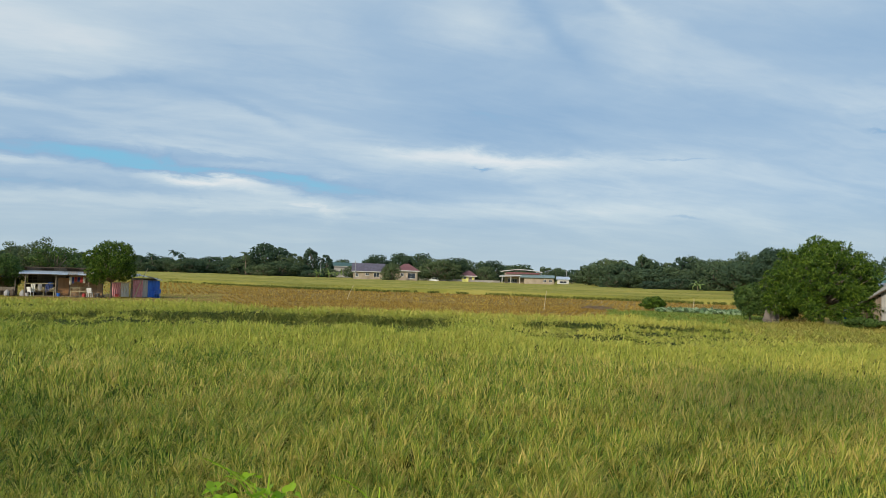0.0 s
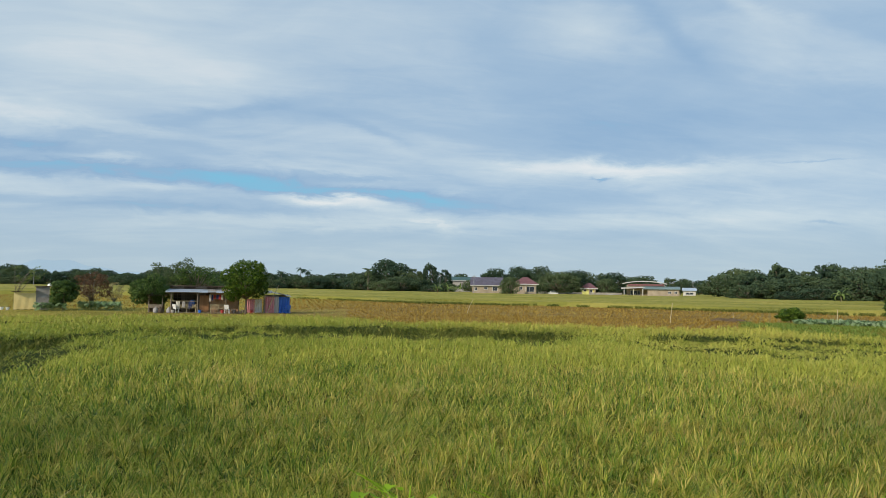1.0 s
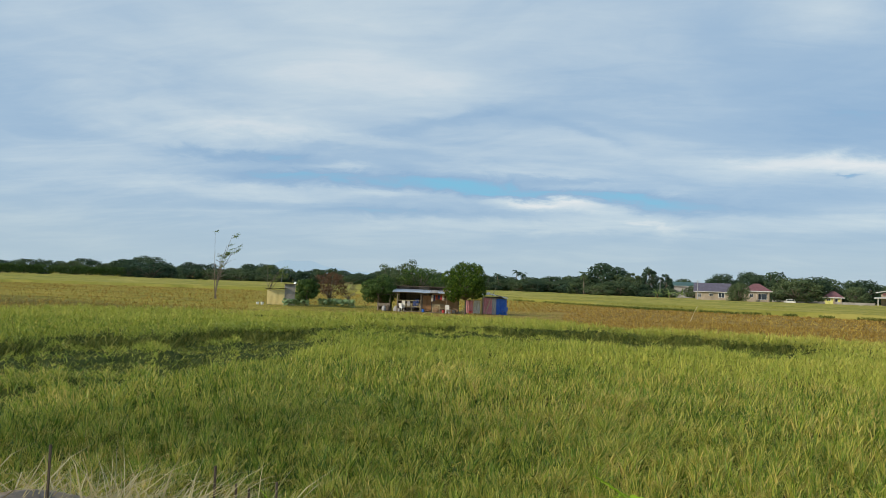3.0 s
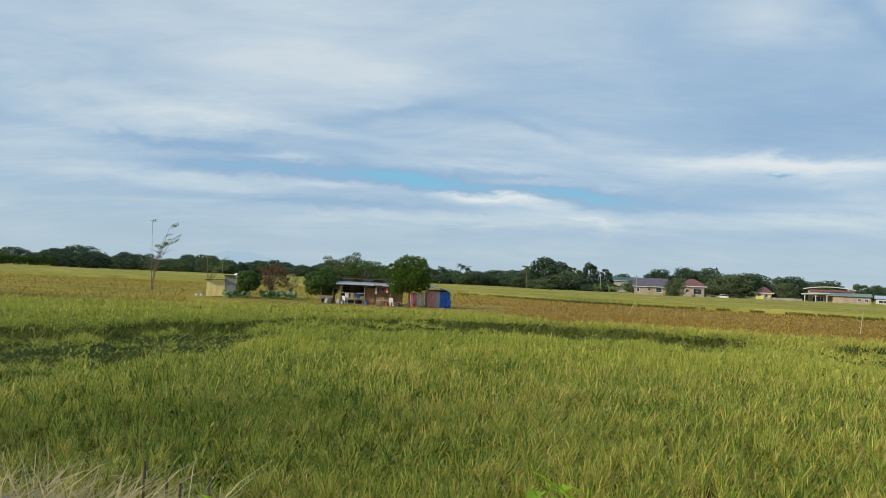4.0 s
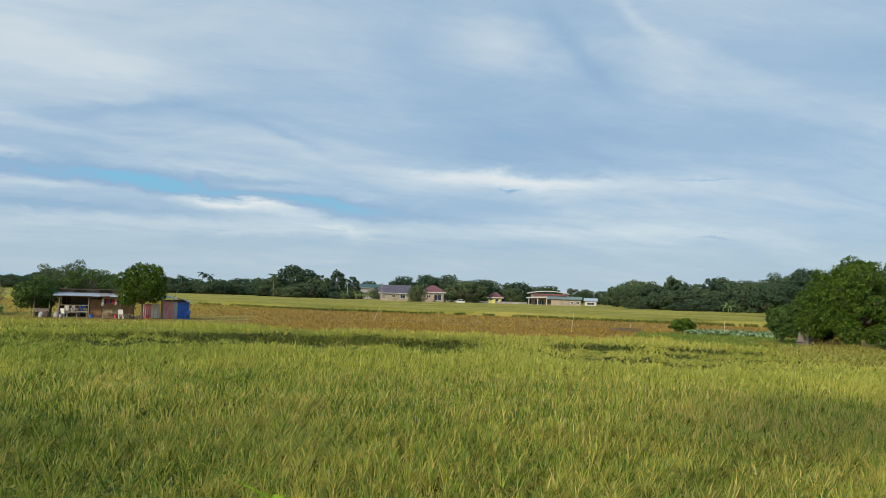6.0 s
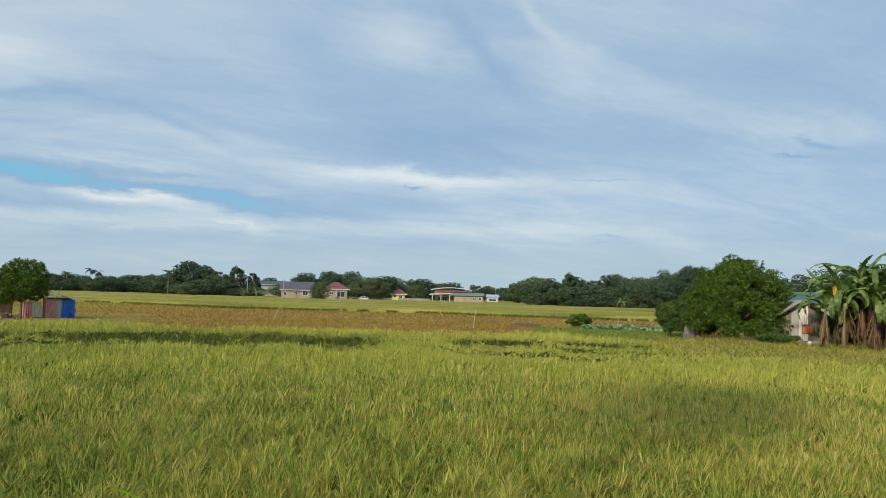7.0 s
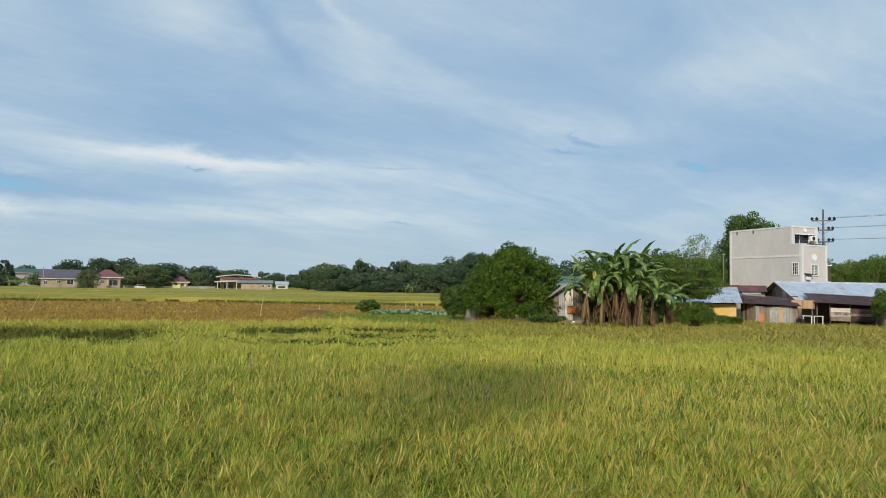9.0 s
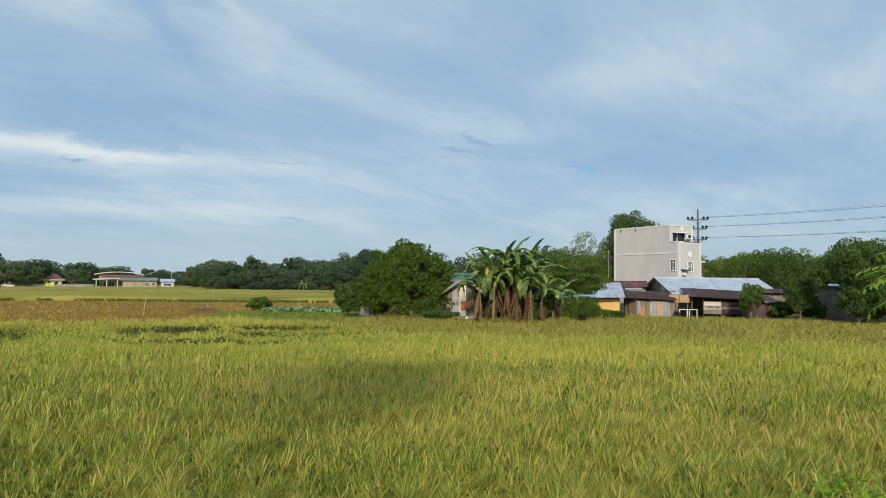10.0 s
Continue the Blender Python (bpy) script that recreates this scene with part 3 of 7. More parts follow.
    joined("rice", far, FARRICE, "ripening yellow-green rice further out in the paddy", "rice")
    joined("rice_ears", ears, EARS, "drooping straw-yellow ears of grain on the standing rice", "rice")


rice_field()


def far_front(az):
    """Where the uncut rice begins beyond the stubble."""
    return np.interp(az, (-27, -15, 0, 12, 25, 64), (112, 115, 120, 126, 165, 205)) + 3 * noise2(az * 0.12, az * 0, 1.0, 5.0)


def far_rice():
    """The uncut band of rice beyond the stubble."""
    rng = np.random.default_rng(9)

    def height(x, y, az, d):
        lane = 1 - 0.75 * np.exp(-(noise2(x, y, 0.009, 6.0) / 0.05) ** 2) * (d < 230)
        z = 0.70 * lane + 0.07 * noise2(x, y, 0.35, 2.0) + rng.uniform(-0.09, 0.09, x.shape)
        return np.where(d < far_front(az), -0.15, z) * (d < 690)

    polar_sheet("distant_rice", 64.0, -27.0, 365, np.concatenate([np.linspace(104, 214, 120), np.geomspace(216, 700, 50)]), height, DISTANT, "far level band of uncut yellow-green rice", "rice")
    out = []
    for near, far, dens, wid in ((105, 150, 2.2, 0.06), (150, 230, 0.5, 0.09)):
        area = 0.5 * math.radians(136) * (far * far - near * near)
        x, y = sector(rng, int(area * dens), near, far, 64, -27)
        az, d = bearing(x, y)
        keep = d > far_front(az) + 0.6
        x, y = x[keep], y[keep]
        k = len(x)
        out.append(blades(rng, x, y, np.full(k, 0.45), 0.40 * rng.uniform(0.7, 1.1, k), wid * rng.uniform(0.6, 1.3, k), 0.25, 0.5 * rng.random(k)))
    joined("distant_rice_tips", out, DISTANT, "leaf tips along the far uncut rice", "rice")
    # dark blades added along its front, to darken the foot of its face
    az = rng.uniform(-27, 26, 16000)
    d = far_front(az) + rng.normal(-0.3, 0.5, 16000)
    a = np.radians(az)
    keep = noise2(az * 1.3, az * 0, 1.0, 4.0) > -0.55
    x, y = (-d * np.sin(a))[keep], (d * np.cos(a))[keep]
    k = len(x)
    joined("dark_weeds", [blades(rng, x, y, np.zeros(k), rng.uniform(0.25, 0.62, k), 0.10 * rng.uniform(0.6, 1.4, k), 0.5, 0.6 * rng.random(k))], DARKWEED, "dark green blades added to darken the foot of the uncut rice", "weeds")


def stubble():
    rng = np.random.default_rng(11)
    out = []
    for near, far, dens, w in ((44, 80, 17, 0.055), (80, 205, 3.6, 0.11)):
        area = 0.5 * math.radians(136) * (far * far - near * near)
        x, y = sector(rng, int(area * dens), near, far, 66, -27)
        y = np.round(y / 1.35) * 1.35 + rng.normal(0, 0.16, len(y)) + 0.25 * np.sin(x * 0.21)
        az, d = bearing(x, y)
        tuft = np.sin(x * 7.1 + np.round(y / 1.35) * 3.7) + 0.5 * noise2(x, y, 0.15)
        keep = (d > rice_end(az) - 1.5) & (tuft > -0.2) & (d < far_front(az) + 1) & ((az < 24) | (rng.random(len(x)) < 0.45)) & ~((az > 17) & (az < 41.5) & (d < 88))
        x, y = x[keep], y[keep]
        k = len(x)
        out.append(blades(rng, x, y, np.zeros(k), rng.uniform(0.10, 0.30, k), w * rng.uniform(0.7, 1.6, k), 0.5, 0.5 * rng.random(k)))
    joined("stubble", out, STUBBLE, "brown cut rice stubble standing in rows", "stubble")


def dark_weeds():
    """Dark green weeds that have overgrown the lodged strips of the paddy."""
    rng = np.random.default_rng(17)
    x, y = sector(rng, 140000, 17, 48, 63, -30)
    _, low, back = stand_height(x, y)
    az, d = bearing(x, y)
    tall = smooth(back, 2.6, 0.8)
    keep = (low + 0.3 * noise2(x, y, 1.1, 5.0) > rng.uniform(0.2, 0.6, len(x))) & (noise2(x, y, 0.55, 2.0) > -0.75 - 0.5 * tall) & ((az > -8) | (rng.random(len(x)) < 0.4))
    x, y, tall = x[keep], y[keep], tall[keep]
    k = len(x)
    h = (0.34 + 0.58 * tall) * rng.uniform(0.6, 1.15, k) * (0.8 + 0.3 * np.abs(noise2(x, y, 0.9, 7.0)))
    joined("dark_weeds", [blades(rng, x, y, np.zeros(k), h, 0.042 * rng.uniform(0.6, 1.4, k), 0.6, 0.3 + 0.6 * rng.random(k))], DARKWEED, "dark green weeds in the lodged strips of the paddy", "weeds")


def weeds():
    """Rough grass along the field's edges, round the sheds and on the bank."""
    rng = np.random.default_rng(13)
    out = []
    for count, near, far, left, right, hi, w in ((7000, 55, 61, -22, -46, 0.85, 0.035), (34000, 35.5, 61, -22, -45, 0.80, 0.040), (34000, 36, 74, -42, -69, 0.80, 0.042), (6000, 47, 82, -13, -27, 0.24, 0.05), (15000, 50, 93, 64, 17, 0.26, 0.06), (14000, 86, 165, 63, 24, 0.16, 0.10), (7000, 45, 52, 20, -14, 0.42, 0.035)):
        x, y = sector(rng, count, near, far, left, right)
        k = len(x)
        h = hi * (0.55 + 0.45 * np.clip(noise2(x, y, 0.5, 1.0) + 0.35 * noise2(x, y, 1.7, 3.0), -0.3, 1.2)) * rng.uniform(0.5, 1.2, k)
        out.append(blades(rng, x, y, np.zeros(k), h, w * rng.uniform(0.6, 1.4, k), 0.7, 0.5 + 0.5 * rng.random(k)))
    joined("weeds", out, WEED, "rough green and dry yellow grass along the field edge", "grass")
    x, y = rng.uniform(-9, 9, 9000), rng.uniform(1.5, 6.4, 9000)
    k = len(x)
    joined("bank_grass", [blades(rng, x, y, bank(x, y), rng.uniform(0.15, 0.5, k), 0.009 * rng.uniform(0.6, 1.4, k), 0.7, 0.5 + 0.4 * rng.random(k), (0, 0), 4)], WEED, "low rough grass on the sloping roadside bank", "grass")


def lush_weeds():
    """Low fresh green growth between the paddy and the leaf bed."""
    rng = np.random.default_rng(19)
    x, y = sector(rng, 15000, 52, 74, -13, -24.5)
    az, d = bearing(x, y)
    keep = noise2(x, y, 0.4, 3.0) + smooth(az, -13, -17) > 0.1
    x, y = x[keep], y[keep]
    k = len(x)
    joined("lush_weeds", [blades(rng, x, y, np.zeros(k), rng.uniform(0.2, 0.5, k), 0.05 * rng.uniform(0.6, 1.4, k), 0.7, 0.4 + 0.5 * rng.random(k))], LUSH, "fresh green low weeds beside the leaf bed", "weeds")


def soil_heap():
    xs, ys = np.meshgrid(np.linspace(-1, 1, 40), np.linspace(-1, 1, 24))
    z = 0.42 * np.clip(1 - xs ** 2 - ys ** 2, 0, 1) ** 0.8 * (0.7 + 0.5 * np.abs(noise2(xs, ys, 5.0, 2.0))) - 0.05
    v = np.stack([xs * 2.2, ys * 1.4, z], 2).reshape(-1, 3)
    i = (np.arange(23)[:, None] * 40 + np.arange(39)).ravel()[:, None]
    ob = tagged(new("soil_heap", mesh_tris("soil_heap", v, np.concatenate([i + [0, 1, 41], i + [0, 41, 40]]), SOIL)), "low heap of bare dark brown soil in the stubble", "soil")
    ob.matrix_world = Matrix.Translation(pol(-12.2, 77)) @ pose(0, 0, 0, 0, 0, -12)


LUSH = leafy("lush weeds", (0.10, 0.18, 0.03), (0.20, 0.29, 0.05), (0.32, 0.39, 0.09), 0.7, 0.3, 0.5)
SOIL = worn("bare soil", (0.085, 0.055, 0.026), (0.17, 0.11, 0.05), 1.5, 0.95, 0, (9, 0.7, 0.05))
far_rice()
lush_weeds()
soil_heap()
stubble()
dark_weeds()
weeds()


# ---- materials of built things ----
def corrugated(name, a, b, rust, rust_amount, rough=0.5, metal=0.6):
    """Sheet iron with rust in patches and streaks, each sheet weathered by itself."""
    def build(n, place):
        base = n.mix(n.span(n.noise(1.2, 5, 0.6, 0.2, place), 0.35, 0.65), a, b)
        r = n.math("ADD", n.noise(0.9, 7, 0.68, 0.6, n.scaled(place, 1.6, 1.6, 0.7)), n.math("MULTIPLY", each(n), 0.22))
        return n.mix(n.span(r, 0.74 - rust_amount, 0.86 - rust_amount), base, rust)
    return material(name, build, rough, metal, (40.0, 0.15, 0.004))


ZINC = corrugated("zinc sheet", (0.48, 0.54, 0.61), (0.60, 0.65, 0.72), (0.38, 0.40, 0.43), 0.05, 0.42, 0.35)
OLDZINC = corrugated("old zinc sheet", (0.33, 0.33, 0.32), (0.46, 0.45, 0.43), (0.20, 0.13, 0.09), 0.10, 0.6, 0.25)
RUST = corrugated("rusted sheet", (0.085, 0.050, 0.055), (0.13, 0.075, 0.08), (0.06, 0.032, 0.03), 0.22, 0.75, 0.1)
REDROOF = corrugated("dark red roof", (0.17, 0.05, 0.045), (0.22, 0.07, 0.06), (0.11, 0.045, 0.04), 0.15, 0.6, 0.1)
PALEGREEN = corrugated("pale green roof", (0.20, 0.29, 0.28), (0.27, 0.36, 0.34), (0.16, 0.22, 0.21), 0.1, 0.6, 0.1)
GREENROOF = corrugated("green roof", (0.05, 0.13, 0.11), (0.07, 0.16, 0.14), (0.045, 0.09, 0.08), 0.1, 0.5, 0.1)
PURPLEROOF = corrugated("grey violet roof", (0.11, 0.10, 0.135), (0.15, 0.135, 0.175), (0.10, 0.08, 0.10), 0.1, 0.5, 0.1)
MAROON = corrugated("maroon roof", (0.17, 0.065, 0.07), (0.22, 0.09, 0.09), (0.13, 0.055, 0.055), 0.1, 0.6, 0.1)
PLY = worn("plywood", (0.47, 0.29, 0.15), (0.60, 0.41, 0.24), 1.5, 0.75, 0, (25, 0.2, 0.006), (1, 1, 0.3), 0.3)
DOORWOOD = worn("door wood", (0.30, 0.15, 0.06), (0.40, 0.21, 0.09), 2.0, 0.6, 0, (30, 0.2, 0.004), (1, 1, 0.2))
OLDWOOD = worn("weathered wood", (0.20, 0.16, 0.12), (0.34, 0.28, 0.21), 3.0, 0.9, 0, (35, 0.4, 0.008), (1, 1, 0.25), 0.4)
DARKWOOD = worn("dark wood", (0.07, 0.05, 0.035), (0.12, 0.09, 0.06), 3.0, 0.9, 0, (35, 0.3, 0.006), (1, 1, 0.25))
BAMBOO = worn("bamboo", (0.42, 0.35, 0.20), (0.56, 0.48, 0.30), 4.0, 0.6, 0, (30, 0.2, 0.004))
BLUETARP = worn("blue tarpaulin", (0.015, 0.10, 0.48), (0.03, 0.15, 0.58), 2.0, 0.45, 0, (10, 0.5, 0.03))
YELLOWTARP = worn("yellow tarpaulin", (0.76, 0.60, 0.24), (0.85, 0.70, 0.32), 1.2, 0.55, 0, (6, 0.5, 0.03))
PINK = worn("faded pink cloth", (0.55, 0.20, 0.22), (0.66, 0.32, 0.33), 3.0, 0.9)
WHITECLOTH = worn("white cloth", (0.62, 0.58, 0.50), (0.74, 0.70, 0.63), 3.0, 0.9)
GREYSHEET = worn("grey tarpaulin", (0.34, 0.33, 0.33), (0.44, 0.42, 0.40), 1.5, 0.7, 0, (8, 0.4, 0.02))
RED = worn("red cloth", (0.45, 0.05, 0.05), (0.55, 0.09, 0.08), 4.0, 0.9)
NAVY = worn("navy cloth", (0.03, 0.05, 0.14), (0.06, 0.08, 0.20), 4.0, 0.9)
BLUEPLASTIC = worn("blue plastic", (0.03, 0.12, 0.50), (0.05, 0.18, 0.60), 4.0, 0.35)
WHITEPLASTIC = worn("white plastic", (0.70, 0.70, 0.68), (0.80, 0.80, 0.78), 4.0, 0.4)
GREYWOOD = worn("grey weathered board", (0.11, 0.095, 0.08), (0.19, 0.165, 0.14), 3.0, 0.9, 0, (35, 0.4, 0.008), (1, 1, 0.25), 0.4)
BLOCK = worn("grey block", (0.30, 0.28, 0.26), (0.42, 0.40, 0.37), 1.6, 0.95, 0, (20, 0.5, 0.015), None, 0.25)
# darker copy of the block: the trees' shade on the hut is in the colour
SHADEDBLOCK = worn("shaded block", (0.13, 0.115, 0.105), (0.20, 0.18, 0.165), 1.6, 0.95, 0, (20, 0.5, 0.015), None, 0.25)
RENDERED = worn("grey render", (0.53, 0.51, 0.492), (0.60, 0.582, 0.563), 0.35, 0.9, 0, (25, 0.15, 0.006), (1, 1, 0.5))
PALETRIM = worn("weathered white trim", (0.64, 0.63, 0.62), (0.71, 0.70, 0.69), 0.8, 0.7, 0, (30, 0.1, 0.003))
TRIM = worn("white paint", (0.74, 0.74, 0.73), (0.82, 0.82, 0.81), 1.0, 0.6, 0, (30, 0.1, 0.003))
DULLWHITE = worn("dull white paint", (0.50, 0.49, 0.47), (0.60, 0.59, 0.56), 0.8, 0.7)
CREAM = worn("cream render", (0.31, 0.255, 0.19), (0.42, 0.35, 0.27), 0.5, 0.9, 0, (20, 0.2, 0.01), (1, 1, 0.6))
YELLOWWALL = worn("yellow paint", (0.66, 0.42, 0.12), (0.74, 0.50, 0.18), 0.9, 0.8, 0, (20, 0.2, 0.006))
LEMON = worn("lemon paint", (0.62, 0.60, 0.16), (0.70, 0.68, 0.24), 0.8, 0.8)
ORANGE = worn("orange board", (0.55, 0.15, 0.04), (0.64, 0.21, 0.07), 2.5, 0.7)
BLACKIRON = worn("dark iron", (0.025, 0.025, 0.028), (0.05, 0.05, 0.05), 4.0, 0.6, 0.4)
STEEL = worn("galvanised steel", (0.30, 0.31, 0.33), (0.40, 0.41, 0.43), 3.0, 0.5, 0.6)
GLASS = worn("dark window glass", (0.02, 0.03, 0.04), (0.04, 0.05, 0.07), 0.5, 0.08)
DIRT = worn("packed earth", (0.20, 0.15, 0.10), (0.30, 0.24, 0.16), 1.0, 0.95)
BANANALEAF = leafy("banana leaf", (0.08, 0.15, 0.03), (0.17, 0.25, 0.06), (0.32, 0.40, 0.12), 0.40, 0.35, 0.8, 0.4)
BANANASTEM = worn("banana stem", (0.16, 0.13, 0.06), (0.30, 0.27, 0.12), 3.0, 0.7, 0, (20, 0.4, 0.01), (1, 1, 0.2))
DRY2 = leafy("straw", (0.300, 0.232, 0.098), (0.435, 0.360, 0.180), (0.555, 0.480, 0.285), 0.8, 0.2, 1.0)
DEADLEAF = worn("dead banana leaf", (0.085, 0.038, 0.020), (0.185, 0.095, 0.048), 3.0, 0.9, 0, (20, 0.4, 0.01), (1, 1, 0.3), 0.4)
YELLOWLEAF = worn("yellowed leaf", (0.62, 0.38, 0.04), (0.72, 0.50, 0.08), 3.0, 0.6)
TARO = leafy("taro leaf", (0.15, 0.25, 0.10), (0.27, 0.37, 0.17), (0.40, 0.48, 0.28), 0.45, 0.3, 0.8)
LIGHTLEAF = leafy("light leaf", (0.09, 0.15, 0.03), (0.16, 0.23, 0.05), (0.25, 0.31, 0.09), 0.6, 0.35)
BROWNLEAF = leafy("dry brown leaf", (0.08, 0.045, 0.03), (0.15, 0.085, 0.05), (0.22, 0.14, 0.07), 0.8, 0.2)
FEATHER = leafy("feathery leaf", (0.05, 0.10, 0.015), (0.10, 0.17, 0.03), (0.18, 0.25, 0.05), 0.6, 0.35)
CREEPER = leafy("creeper leaf", (0.15, 0.27, 0.02), (0.25, 0.41, 0.03), (0.40, 0.56, 0.06), 0.5, 0.4, 3.0)
POLESTEEL = worn("dull pole steel", (0.09, 0.10, 0.115), (0.15, 0.16, 0.175), 2.0, 0.6, 0.3)
VINELEAF = leafy("vine leaf", (0.26, 0.44, 0.02), (0.42, 0.62, 0.04), (0.58, 0.74, 0.09), 0.45, 0.45, 3.0)
ROCK = worn("weathered stone", (0.085, 0.072, 0.058), (0.17, 0.145, 0.12), 3.0, 0.9, 0, (12, 0.7, 0.03))
# far haze is given by the hill's own emission; no light falls on it
HILLGLOW = bpy.data.materials.new("haze glow hill")
HILLGLOW.use_nodes = True
HILLGLOW.node_tree.nodes["Principled BSDF"].inputs["Base Color"].default_value = (0, 0, 0, 1)
HILLGLOW.node_tree.nodes["Principled BSDF"].inputs["Emission Color"].default_value = (0.36, 0.50, 0.61, 1)
HILLGLOW.node_tree.nodes["Principled BSDF"].inputs["Emission Strength"].default_value = 1.0


# ---- far distance ----
def mountain():
    rng = np.random.default_rng(3)
    bm = bmesh.new()
    prev = None
    for i in range(41):
        f = i / 40
        az = 46 - f * 18
        h = 30 + 82 * math.exp(-((f - 0.45) / 0.2) ** 2) + 22 * math.exp(-((f - 0.75) / 0.12) ** 2) + 6 * math.sin(i * 1.3)
        h *= math.sin(math.pi * min(max(f, 0.02), 0.98)) ** 0.5
        a, c, b = bm.verts.new(pol(az, 4100, -20)), bm.verts.new(pol(az, 4250, h)), bm.verts.new(pol(az, 4500, -20))
        if prev:
            bm.faces.new((prev[0], a, c, prev[1]))
            bm.faces.new((prev[1], c, b, prev[2]))
        prev = (a, c, b)
    tagged(part("mountain", bm, HILLGLOW), "low far mountain, glowing blue-grey for haze", "mountain", kind="structure")


mountain()


def model(name, seed, n, rx, rz, z, size, count, leaf, mat, th, tr, flat=0.8):
    """A tree ten metres high to copy; kept for its first place."""
    rng = np.random.default_rng(seed)
    return tree(name, (0, 0, 0), "dark green broadleaf tree in the far tree line", clumps_in(rng, n, rx, rx, rz, z, size, flat, -0.95), count, leaf, mat, th, tr, seed, group="trees of the far tree line")


MODELS = [
    model("tree", 21, 26, 5.0, 4.2, 5.4, 0.30, 3400, (0.56, 0.36), HAZELEAF, 2.4, 0.28),
    model("tree", 22, 20, 3.2, 4.8, 5.0, 0.34, 2600, (0.56, 0.36), HAZELEAF, 2.6, 0.24, 0.6),
    model("tree", 23, 18, 3.8, 4.4, 5.6, 0.23, 2600, (0.52, 0.32), HAZELEAF, 4.0, 0.22, 0.7),
    model("tree", 24, 34, 6.2, 4.9, 4.6, 0.27, 3800, (0.56, 0.36), HAZELEAF, 1.6, 0.3),
    model("tree", 25, 26, 5.0, 5.0, 4.0, 0.30, 3000, (0.56, 0.36), HAZELEAF, 1.0, 0.25),
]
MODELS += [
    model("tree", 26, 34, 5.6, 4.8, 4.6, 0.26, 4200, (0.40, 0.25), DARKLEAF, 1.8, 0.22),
    model("tree", 27, 28, 4.4, 5.0, 4.4, 0.28, 3800, (0.40, 0.25), HAZELEAF, 1.8, 0.22),
]
TOPS = [max(v.co.z for c in m.children for v in c.data.vertices) for m in MODELS]
USED = [False] * len(MODELS)


def stand_tree(kind, at, height, broad, turn):
    """Sets a model at a place, scaled to its height."""
    s = height / TOPS[kind]
    m = Matrix.Translation(at) @ pose(0, 0, 0, 0, 0, turn) @ Matrix.Diagonal((s * broad, s * broad, s, 1))
    if USED[kind]:
        return copy_thing(MODELS[kind], m)
    USED[kind] = True
    MODELS[kind].matrix_world = m
    return MODELS[kind]


